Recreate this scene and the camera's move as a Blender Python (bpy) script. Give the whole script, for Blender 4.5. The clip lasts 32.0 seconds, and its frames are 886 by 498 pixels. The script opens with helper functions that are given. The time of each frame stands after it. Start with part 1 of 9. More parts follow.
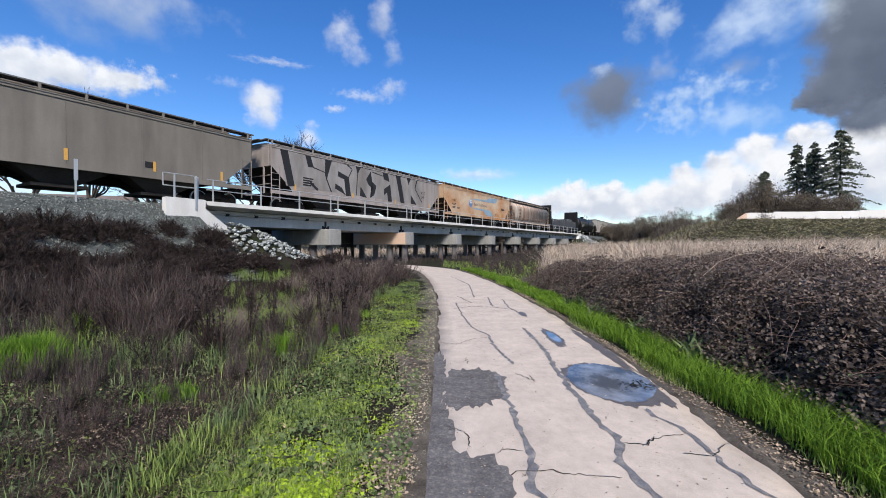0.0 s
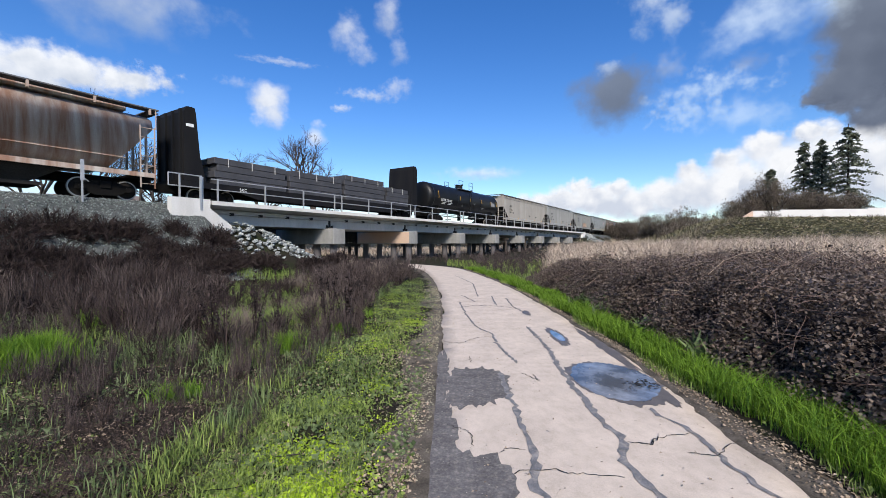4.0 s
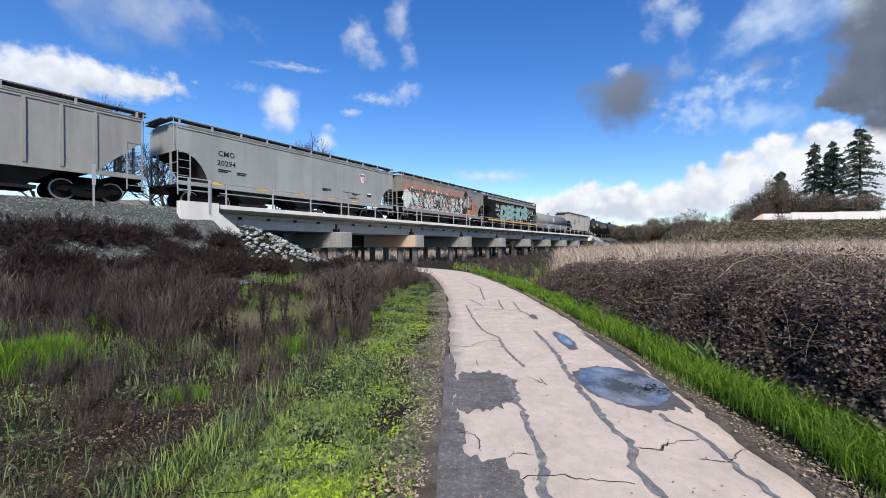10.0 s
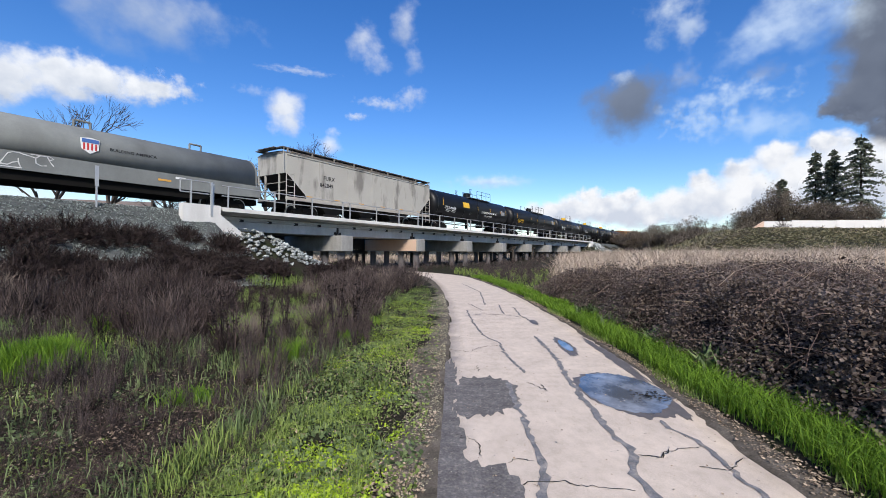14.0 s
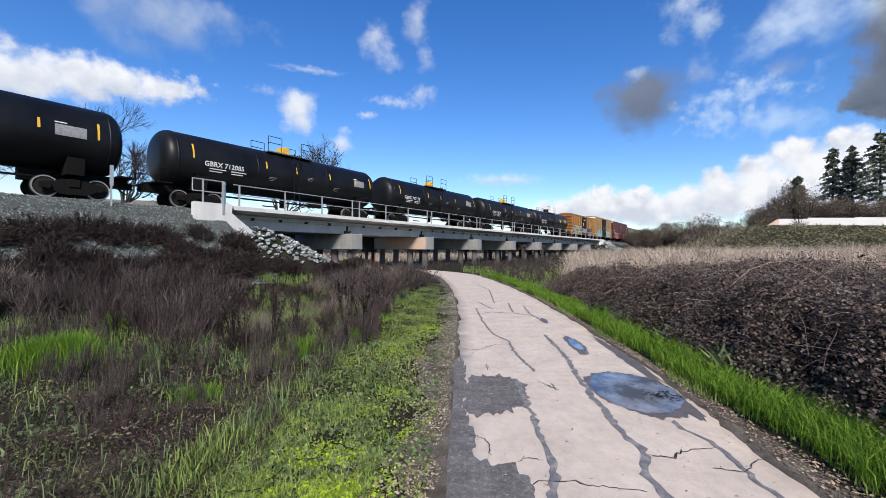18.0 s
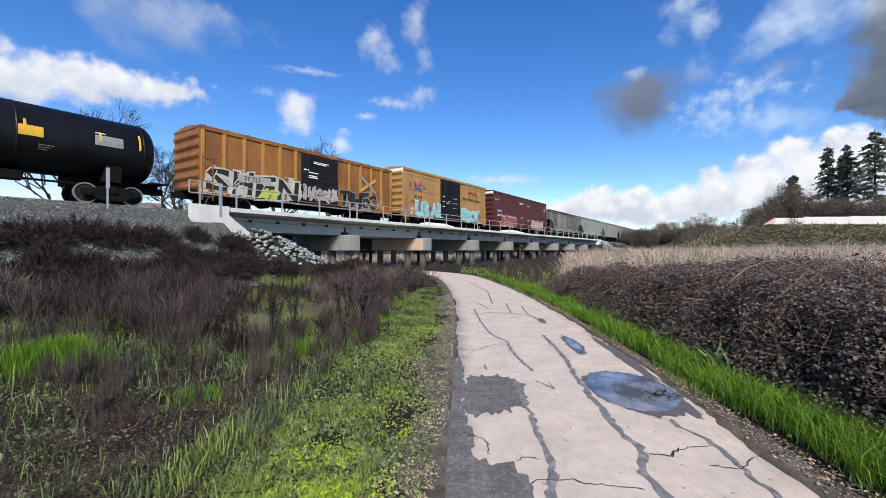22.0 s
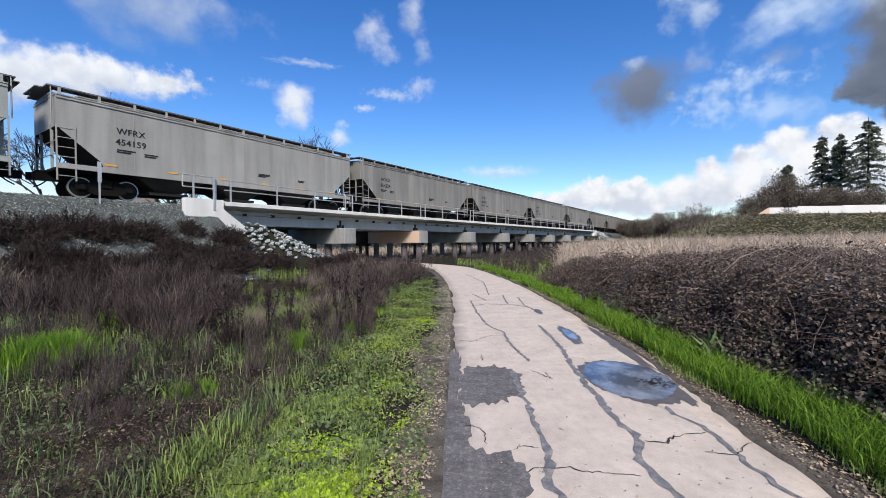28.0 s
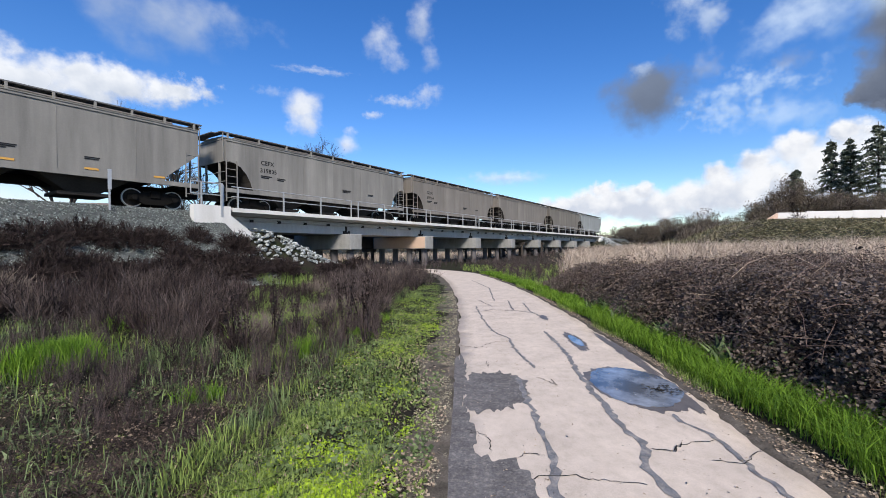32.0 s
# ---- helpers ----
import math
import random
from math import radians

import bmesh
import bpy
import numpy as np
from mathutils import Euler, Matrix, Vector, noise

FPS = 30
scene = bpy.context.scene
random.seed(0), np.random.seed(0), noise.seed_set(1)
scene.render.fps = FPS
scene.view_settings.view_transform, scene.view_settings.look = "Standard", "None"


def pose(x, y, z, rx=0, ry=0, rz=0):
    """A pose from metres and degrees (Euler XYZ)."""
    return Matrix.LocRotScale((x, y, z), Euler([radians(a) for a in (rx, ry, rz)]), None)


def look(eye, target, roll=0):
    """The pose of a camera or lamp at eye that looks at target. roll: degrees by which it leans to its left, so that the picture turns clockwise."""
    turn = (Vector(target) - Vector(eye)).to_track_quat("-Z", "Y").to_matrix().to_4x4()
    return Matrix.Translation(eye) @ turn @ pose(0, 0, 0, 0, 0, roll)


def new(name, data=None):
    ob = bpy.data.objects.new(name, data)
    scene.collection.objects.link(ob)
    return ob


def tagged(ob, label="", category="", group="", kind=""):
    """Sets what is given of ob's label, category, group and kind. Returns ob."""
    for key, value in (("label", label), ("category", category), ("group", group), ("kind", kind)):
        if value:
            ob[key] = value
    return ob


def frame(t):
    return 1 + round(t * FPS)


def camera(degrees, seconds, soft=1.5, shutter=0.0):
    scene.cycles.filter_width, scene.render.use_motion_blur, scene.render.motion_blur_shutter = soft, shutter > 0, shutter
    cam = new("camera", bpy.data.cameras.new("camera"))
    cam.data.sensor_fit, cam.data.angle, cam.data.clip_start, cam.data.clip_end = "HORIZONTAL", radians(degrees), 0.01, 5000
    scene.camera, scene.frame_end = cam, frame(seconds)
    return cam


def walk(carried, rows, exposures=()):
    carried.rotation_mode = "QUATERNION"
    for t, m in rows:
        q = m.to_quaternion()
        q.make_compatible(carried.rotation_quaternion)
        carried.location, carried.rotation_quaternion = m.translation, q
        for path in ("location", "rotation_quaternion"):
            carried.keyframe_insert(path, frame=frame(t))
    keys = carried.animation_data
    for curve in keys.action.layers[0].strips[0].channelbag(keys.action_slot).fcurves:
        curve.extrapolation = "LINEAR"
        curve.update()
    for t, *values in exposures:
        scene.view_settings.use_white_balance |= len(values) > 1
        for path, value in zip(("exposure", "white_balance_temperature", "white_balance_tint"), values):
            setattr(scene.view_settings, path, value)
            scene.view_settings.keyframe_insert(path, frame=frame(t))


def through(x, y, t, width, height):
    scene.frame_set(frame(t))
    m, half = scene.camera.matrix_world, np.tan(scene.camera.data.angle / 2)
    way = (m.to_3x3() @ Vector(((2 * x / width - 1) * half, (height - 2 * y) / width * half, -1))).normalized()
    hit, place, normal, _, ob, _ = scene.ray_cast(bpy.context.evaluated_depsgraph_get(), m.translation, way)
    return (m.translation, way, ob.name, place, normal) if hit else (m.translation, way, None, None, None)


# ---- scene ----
# ---- camera ----
cam = camera(94.15, 32.0, soft=0.75)
# seconds, place, turn in degrees
PATH = [
    (0, 0, 0, 1.6, 89.282, -0, -0),
    (0.5, 0.009, -0.004, 1.599, 89.274, 0.151, 0.16),
    (1, 0.014, -0.007, 1.599, 89.186, 0.203, 0.331),
    (1.5, 0.019, -0.006, 1.602, 89.114, 0.339, 0.511),
    (2, 0.018, -0.002, 1.597, 89.09, 0.329, 0.646),
    (2.5, 0.014, 0.001, 1.597, 89.09, 0.277, 0.696),
    (3, 0.01, 0.002, 1.596, 89.147, 0.217, 0.644),
    (3.5, 0.01, 0.003, 1.598, 89.159, 0.119, 0.539),
    (5.5, 0.004, 0.016, 1.6, 89.006, 0.024, 0.724),
    (6, 0.003, 0.021, 1.598, 89.108, 0.091, 0.968),
    (6.5, -0.003, 0.011, 1.602, 89.273, 0.192, 1.136),
    (7, -0.003, 0.003, 1.603, 89.484, 0.282, 1.35),
    (7.5, 0.002, -0.003, 1.602, 89.707, 0.341, 1.516),
    (8, 0.006, -0.012, 1.603, 89.901, 0.418, 1.653),
    (8.5, 0.008, -0.01, 1.602, 89.95, 0.325, 1.666),
    (9, 0.009, -0.007, 1.601, 89.927, 0.299, 1.646),
    (9.5, 0.01, -0.001, 1.599, 89.814, 0.235, 1.569),
    (10, 0.002, 0.006, 1.6, 89.616, 0.165, 1.414),
    (10.5, 0, 0.013, 1.598, 89.438, 0.022, 1.315),
    (11, -0.003, 0.006, 1.599, 89.356, -0.054, 1.237),
    (11.5, -0.004, 0.012, 1.6, 89.364, -0.149, 1.162),
    (12, -0.004, 0.009, 1.597, 89.493, -0.169, 1.171),
    (12.5, -0.006, 0.006, 1.601, 89.623, -0.271, 1.168),
    (13, -0.008, -0.003, 1.601, 89.864, -0.27, 1.266),
    (13.5, -0.006, -0.009, 1.601, 90.096, -0.299, 1.406),
    (14, -0.012, -0.012, 1.605, 90.225, -0.405, 1.502),
    (14.5, -0.005, -0.009, 1.604, 90.291, -0.383, 1.637),
    (16.5, -0.02, 0.005, 1.608, 89.657, -0.145, 2.443),
    (17, -0.017, 0.005, 1.602, 89.695, -0.13, 2.598),
    (17.5, -0.016, 0.007, 1.603, 89.787, -0.246, 2.667),
    (18, -0.013, 0.003, 1.601, 89.969, -0.387, 2.771),
    (18.5, -0.019, -0.001, 1.602, 90.105, -0.576, 2.819),
    (19, -0.016, -0.009, 1.606, 90.191, -0.742, 2.852),
    (19.5, -0.015, -0.014, 1.605, 90.229, -0.944, 2.773),
    (20, -0.013, -0.007, 1.601, 90.267, -1.101, 2.637),
    (20.5, -0.01, -0.005, 1.596, 90.256, -1.105, 2.583),
    (21, -0.01, -0.004, 1.6, 90.162, -0.994, 2.548),
    (21.5, -0.014, -0.012, 1.602, 90.134, -0.617, 2.503),
    (22, -0.013, -0.014, 1.6, 90.09, -0.076, 2.451),
    (22.5, -0.006, -0.016, 1.591, 90.039, 0.447, 2.415),
    (23, -0.007, -0.014, 1.59, 89.731, 0.705, 2.389),
    (23.5, -0.009, -0.009, 1.588, 89.338, 0.801, 2.291),
    (24, -0.014, -0, 1.582, 88.961, 0.585, 2.013),
    (24.5, -0.009, -0.008, 1.584, 88.632, 0.416, 1.628),
    (25, -0.008, -0.011, 1.583, 88.588, 0.357, 1.288),
    (25.5, -0.011, -0.002, 1.58, 88.64, 0.321, 1.19),
    (27.5, -0.005, 0.006, 1.582, 89.085, 0.492, 1.956),
    (28, -0.006, 0.006, 1.585, 89.038, 0.435, 1.949),
    (28.5, -0.005, 0.011, 1.581, 89.011, 0.365, 1.893),
    (29, -0.007, 0.019, 1.581, 88.93, 0.241, 1.802),
    (29.5, -0.008, 0.014, 1.582, 88.941, 0.194, 1.743),
    (30, -0.009, 0.016, 1.581, 89.045, 0.145, 1.679),
    (30.5, -0.006, 0.006, 1.582, 89.286, 0.158, 1.712),
    (31, -0.005, 0.002, 1.584, 89.523, 0.127, 1.868),
    (31.5, -0.002, -0.008, 1.586, 89.721, 0.305, 2.146),
    (32, 0, -0.005, 1.589, 89.828, 0.484, 2.711),
]
walk(cam, [(t, pose(x, y, z, rx, ry, rz)) for t, x, y, z, rx, ry, rz in PATH])

# ---- light ----
SUN_AZ, SUN_EL = 170.0, 38.0
world = bpy.data.worlds.new("world")
scene.world = world
world.use_nodes = True
sky = world.node_tree.nodes.new("ShaderNodeTexSky")
sky.sky_type = "NISHITA"
sky.sun_disc = False
sky.sun_elevation, sky.sun_rotation = radians(SUN_EL), radians(SUN_AZ)
sky.air_density, sky.dust_density, sky.ozone_density = 1.0, 0.3, 3.0
back = world.node_tree.nodes["Background"]
back.inputs["Strength"].default_value = 0.127
deep = world.node_tree.nodes.new("ShaderNodeHueSaturation")
deep.inputs["Hue"].default_value, deep.inputs["Saturation"].default_value = 0.512, 1.32
world.node_tree.links.new(sky.outputs[0], deep.inputs["Color"])
world.node_tree.links.new(deep.outputs[0], back.inputs["Color"])

sun = new("sun", bpy.data.lights.new("sun", "SUN"))
sun.data.energy, sun.data.angle, sun.data.color = 4.4, radians(12), (1.0, 0.935, 0.85)
sun_way = Vector((math.sin(radians(SUN_AZ)) * math.cos(radians(SUN_EL)), math.cos(radians(SUN_AZ)) * math.cos(radians(SUN_EL)), math.sin(radians(SUN_EL))))
sun.matrix_world = look(sun_way * 60, (0, 0, 0))
scene.view_settings.exposure = 0.45

# ---- materials ----


def mat(name, base, rough=0.8, metal=0.0, var=0.25, size=1.0, grain=25.0, bump=0.3, depth=0.01, other=None, amount=0.5, stretch=(1, 1, 1), spread=0.12, rand=0.0, gloss=0.0):
    """A surface with large patches, fine grain and relief. other: a second colour that comes in by patches of noise stretched along the object's axes."""
    m = bpy.data.materials.new(name)
    m.use_nodes = True
    nt = m.node_tree
    n, link = nt.nodes, nt.links.new
    bsdf = n["Principled BSDF"]
    co = n.new("ShaderNodeTexCoord")
    big = n.new("ShaderNodeTexNoise")
    big.inputs["Scale"].default_value, big.inputs["Detail"].default_value = size, 5
    fine = n.new("ShaderNodeTexNoise")
    fine.inputs["Scale"].default_value, fine.inputs["Detail"].default_value = grain, 4
    link(co.outputs["Object"], big.inputs["Vector"])
    link(co.outputs["Object"], fine.inputs["Vector"])
    add = n.new("ShaderNodeMath")
    add.operation = "ADD"
    link(big.outputs["Fac"], add.inputs[0])
    link(fine.outputs["Fac"], add.inputs[1])
    tone = n.new("ShaderNodeMapRange")
    tone.inputs["From Min"].default_value, tone.inputs["From Max"].default_value = 0.6, 1.4
    tone.inputs["To Min"].default_value, tone.inputs["To Max"].default_value = 1 - var, 1 + var
    link(add.outputs[0], tone.inputs["Value"])
    value = tone.outputs[0]
    if rand:
        info = n.new("ShaderNodeObjectInfo")
        vary = n.new("ShaderNodeMapRange")
        vary.inputs["To Min"].default_value, vary.inputs["To Max"].default_value = 1 - rand, 1 + rand
        link(info.outputs["Random"], vary.inputs["Value"])
        times = n.new("ShaderNodeMath")
        times.operation = "MULTIPLY"
        link(value, times.inputs[0])
        link(vary.outputs[0], times.inputs[1])
        value = times.outputs[0]
    colour = n.new("ShaderNodeMix")
    colour.data_type, colour.blend_type = "RGBA", "MIX"
    colour.inputs["A"].default_value = (*base, 1)
    colour.inputs["B"].default_value = (*(other or base), 1)
    colour.inputs["Factor"].default_value = 0.0
    if other:
        place = n.new("ShaderNodeMapping")
        place.inputs["Scale"].default_value = stretch
        link(co.outputs["Object"], place.inputs["Vector"])
        patch = n.new("ShaderNodeTexNoise")
        patch.inputs["Scale"].default_value, patch.inputs["Detail"].default_value, patch.inputs["Roughness"].default_value = 1.0, 6, 0.6
        link(place.outputs[0], patch.inputs["Vector"])
        mask = n.new("ShaderNodeMapRange")
        edge = 0.72 - 0.44 * amount
        mask.inputs["From Min"].default_value, mask.inputs["From Max"].default_value = edge - spread, edge + spread
        link(patch.outputs["Fac"], mask.inputs["Value"])
        link(mask.outputs[0], colour.inputs["Factor"])
    out = n.new("ShaderNodeVectorMath")
    out.operation = "SCALE"
    link(colour.outputs["Result"], out.inputs[0])
    link(value, out.inputs["Scale"])
    link(out.outputs[0], bsdf.inputs["Base Color"])
    bsdf.inputs["Roughness"].default_value, bsdf.inputs["Metallic"].default_value = rough, metal
    bsdf.inputs["Specular IOR Level"].default_value = gloss or (0.12 if rough > 0.6 else 0.4)
    if bump:
        b = n.new("ShaderNodeBump")
        b.inputs["Strength"].default_value, b.inputs["Distance"].default_value = bump, depth
        link(fine.outputs["Fac"], b.inputs["Height"])
        link(b.outputs[0], bsdf.inputs["Normal"])
    return m


def leafy(name, base, other, rough=0.6, through=0.35, shine=0.12, size=0.9, curve=(0.3, 1.4)):
    """Blades, leaves and twigs: the tone changes from piece to piece of the mesh."""
    m = bpy.data.materials.new(name)
    m.use_nodes = True
    n, link = m.node_tree.nodes, m.node_tree.links.new
    bsdf = n["Principled BSDF"]
    geo = n.new("ShaderNodeNewGeometry")
    co = n.new("ShaderNodeTexCoord")
    big = n.new("ShaderNodeTexNoise")
    big.inputs["Scale"].default_value = size
    link(co.outputs["Object"], big.inputs["Vector"])
    add = n.new("ShaderNodeMath")
    add.operation = "ADD"
    link(geo.outputs["Random Per Island"], add.inputs[0])
    link(big.outputs["Fac"], add.inputs[1])
    ramp = n.new("ShaderNodeMapRange")
    ramp.inputs["From Min"].default_value, ramp.inputs["From Max"].default_value = curve
    link(add.outputs[0], ramp.inputs["Value"])
    mix = n.new("ShaderNodeMix")
    mix.data_type = "RGBA"
    mix.inputs["A"].default_value, mix.inputs["B"].default_value = (*base, 1), (*other, 1)
    link(ramp.outputs[0], mix.inputs["Factor"])
    link(mix.outputs["Result"], bsdf.inputs["Base Color"])
    bsdf.inputs["Roughness"].default_value, bsdf.inputs["Specular IOR Level"].default_value = rough, shine
    if through:
        soft = n.new("ShaderNodeBsdfTranslucent")
        link(mix.outputs["Result"], soft.inputs["Color"])
        both = n.new("ShaderNodeMixShader")
        both.inputs[0].default_value = through
        link(bsdf.outputs[0], both.inputs[1])
        link(soft.outputs[0], both.inputs[2])
        link(both.outputs[0], n["Material Output"].inputs["Surface"])
    return m


CONCRETE_CAP = mat("cap_concrete", (0.30, 0.295, 0.28), 0.9, var=0.15, size=1.2, grain=14, bump=0.3, other=(0.17, 0.165, 0.155), amount=0.4, stretch=(1.2, 1.2, 0.4), spread=0.2)
CONCRETE = mat("concrete", (0.46, 0.45, 0.43), 0.85, var=0.12, size=0.7, grain=14, bump=0.25, other=(0.33, 0.32, 0.30), amount=0.35, stretch=(1.4, 1.4, 0.25), spread=0.2)
CONCRETE_PALE = mat("concrete_pale", (0.56, 0.55, 0.53), 0.85, var=0.10, size=0.8, grain=18, bump=0.2, other=(0.45, 0.43, 0.40), amount=0.3, stretch=(1.2, 1.2, 0.3), spread=0.2)
CONCRETE_TAN = mat("tan_paint", (0.50, 0.36, 0.27), 0.85, var=0.10, size=0.6, grain=18, bump=0.2)
PILE = mat("pile", (0.11, 0.10, 0.10), 0.85, var=0.25, size=1.2, grain=12, bump=0.3)
TIMBER = mat("timber_dark", (0.05, 0.042, 0.036), 0.9, var=0.3, size=2, grain=30, bump=0.4)
GALV = mat("galvanised", (0.44, 0.44, 0.44), 0.5, 0.6, var=0.12, size=3, grain=30, bump=0.05)
STEEL_DARK = mat("dark_steel", (0.035, 0.033, 0.032), 0.7, 0.3, var=0.3, size=2, grain=25, bump=0.2)
RAIL_STEEL = mat("rail_steel", (0.16, 0.11, 0.085), 0.6, 0.6, var=0.2, size=3, grain=30, bump=0.1)
BALLAST = mat("ballast", (0.092, 0.102, 0.098), 0.9, var=0.7, size=9, grain=26, bump=1.0, depth=0.06, other=(0.07, 0.07, 0.066), amount=0.4, stretch=(9, 9, 9))
STONE = mat("stone", (0.17, 0.182, 0.175), 0.9, var=0.4, size=2.0, grain=30, bump=0.4, other=(0.36, 0.375, 0.36), amount=0.4, stretch=(2, 2, 2), rand=0.4)
SOIL = mat("soil", (0.022, 0.017, 0.013), 0.95, var=0.45, size=1.5, grain=30, bump=0.8, depth=0.03, other=(0.024, 0.032, 0.011), amount=0.40, stretch=(0.8, 0.8, 0.8), spread=0.15)
PATH_CONC = mat("path_concrete", (0.54, 0.455, 0.375), 0.85, var=0.21, size=2.2, grain=140, bump=0.3, depth=0.003, other=(0.475, 0.40, 0.325), amount=0.40, stretch=(11, 8, 1), spread=0.12)
DIRT = mat("shoulder_dirt", (0.135, 0.115, 0.092), 0.95, var=0.5, size=4, grain=70, bump=0.8, depth=0.01, other=(0.065, 0.055, 0.042), amount=0.45, stretch=(5, 5, 1), spread=0.15)
ASPHALT = mat("asphalt", (0.125, 0.116, 0.112), 0.85, var=0.5, size=5, grain=60, bump=0.8, depth=0.008, other=(0.19, 0.172, 0.155), amount=0.35, stretch=(22, 22, 1), spread=0.08)
SEALANT = mat("crack_sealant", (0.15, 0.148, 0.152), 0.7, var=0.45, size=9, grain=90, bump=0.4, depth=0.004, other=(0.27, 0.245, 0.22), amount=0.35, stretch=(14, 14, 1), spread=0.1)
CRACK = mat("open_crack", (0.03, 0.028, 0.025), 0.95, var=0.3, size=6, grain=80, bump=0.3)
WET = mat("wet_concrete", (0.115, 0.10, 0.09), 0.5, var=0.4, size=7, grain=80, bump=0.15, depth=0.002)
# the pale second colour paints the cloud reflection into the water
WATER = mat("puddle_water_reflection", (0.05, 0.05, 0.054), 0.08, var=0.2, size=2, grain=6, bump=0.0, gloss=1.0, other=(0.46, 0.51, 0.60), amount=0.20, stretch=(2.2, 1.8, 1), spread=0.22)
WHITE_PAINT = mat("white_wall_paint", (0.54, 0.52, 0.50), 0.85, var=0.10, size=0.4, grain=20, bump=0.1)

# ---- shapes ----


def bm_new():
    return bmesh.new()


def box(bm, x0, x1, y0, y1, z0, z1, bevel=0.0):
    v = [bm.verts.new((x, y, z)) for x in (x0, x1) for y in (y0, y1) for z in (z0, z1)]
    for a in ((0, 1, 3, 2), (4, 6, 7, 5), (0, 4, 5, 1), (2, 3, 7, 6), (0, 2, 6, 4), (1, 5, 7, 3)):
        bm.faces.new([v[i] for i in a])
    if bevel:
        edges = list({e for w in v for e in w.link_edges})
        bmesh.ops.bevel(bm, geom=edges, offset=bevel, segments=1, affect="EDGES")
    return bm


def prism(bm, outline, a, b, axis="x"):
    """The outline, drawn in the two other axes, pulled from a to b along the axis."""
    def at(p, k):
        return {"x": (k, p[0], p[1]), "y": (p[0], k, p[1]), "z": (p[0], p[1], k)}[axis]
    one = [bm.verts.new(at(p, a)) for p in outline]
    two = [bm.verts.new(at(p, b)) for p in outline]
    bm.faces.new(one)
    bm.faces.new(two[::-1])
    for i in range(len(outline)):
        j = (i + 1) % len(outline)
        bm.faces.new((one[j], one[i], two[i], two[j]))
    return bm


def rod(bm, p, q, r, sides=6):
    """A round bar from p to q."""
    p, q = Vector(p), Vector(q)
    way = (q - p).normalized()
    side = way.orthogonal().normalized()
    up = way.cross(side)
    rings = [[bm.verts.new(c + (side * math.cos(2 * math.pi * i / sides) + up * math.sin(2 * math.pi * i / sides)) * r) for i in range(sides)] for c in (p, q)]
    for i in range(sides):
        j = (i + 1) % sides
        bm.faces.new((rings[0][i], rings[0][j], rings[1][j], rings[1][i]))
    bm.faces.new(rings[0][::-1])
    bm.faces.new(rings[1])
    return bm


def rods(points, r, sides=6):
    bm = bm_new()
    for p, q in zip(points, points[1:]):
        rod(bm, p, q, r, sides)
    return bm


def mesh_of(name, bm, material):
    bmesh.ops.recalc_face_normals(bm, faces=bm.faces)
    me = bpy.data.meshes.new(name)
    bm.to_mesh(me)
    bm.free()
    me.materials.append(material)
    return me


def part(name, bm, material, parent, label=""):
    ob = new(name, mesh_of(name, bm, material))
    ob.parent = parent
    return tagged(ob, label)


def again(name, me, parent, m=None):
    """One more piece on a mesh that is already there."""
    ob = new(name, me)
    ob.parent = parent
    if m is not None:
        ob.matrix_basis = m
    return ob


def thing(name, m, label, category, group="", kind=""):
    ob = new(name)
    ob.matrix_basis = m
    return tagged(ob, label, category, group, kind)


def smooth(ob):
    for p in ob.data.polygons:
        p.use_smooth = True
    return ob


def raw_mesh(name, verts, faces, material):
    """A mesh from arrays; all faces have the same number of corners."""
    me = bpy.data.meshes.new(name)
    k = faces.shape[1]
    me.vertices.add(len(verts))
    me.vertices.foreach_set("co", np.asarray(verts, np.float32).ravel())
    me.loops.add(faces.size)
    me.loops.foreach_set("vertex_index", faces.astype(np.int32).ravel())
    me.polygons.add(len(faces))
    me.polygons.foreach_set("loop_start", np.arange(0, faces.size, k, dtype=np.int32))
    me.polygons.foreach_set("loop_total", np.full(len(faces), k, np.int32))
    me.update(calc_edges=True)
    me.validate()
    me.materials.append(material)
    return me


# ---- the line of the track: s metres along it, d metres to its side of the path, z up ----
PSI = radians(31.4)
U = Vector((math.sin(PSI), math.cos(PSI), 0))
N = Vector((-math.cos(PSI), math.sin(PSI), 0))
TRACK_D, RAIL_Z = 24.7, 3.72
TURN = 90 - 31.4


def on_track(s, d, z):
    p = U * s + N * d
    return Vector((p.x, p.y, z))


def track_pose(s, d, z):
    """A frame whose x runs along the track and whose y points away from the path."""
    p = on_track(s, d, z)
    return pose(p.x, p.y, p.z, 0, 0, TURN)

# ---- ground ----
def step01(a, lo, hi):
    k = np.clip((a - lo) / (hi - lo), 0, 1)
    return k * k * (3 - 2 * k)


SPAN, SPANS, BRIDGE_A = 8.9, 9, 11.9
BRIDGE_B = BRIDGE_A + SPAN * SPANS


def path_centre(y):
    """x of the middle of the path at y; it bends to the left under the bridge."""
    y = np.asarray(y, float)
    return 1.20 - 0.0052 * np.clip(y - 8, 0, 16) ** 2 - 0.166 * np.clip(y - 24, 0, 99) - 0.055 * np.clip(y - 24, 0, 9) ** 2 - 0.99 * np.clip(y - 33, 0, 99)


def right_half(y):
    """How far the right edge of the path lies from its middle; dirt creeps over it close by."""
    return 1.31 - 0.19 * np.clip((5.3 - np.asarray(y, float)) / 2.6, 0, 1.1)


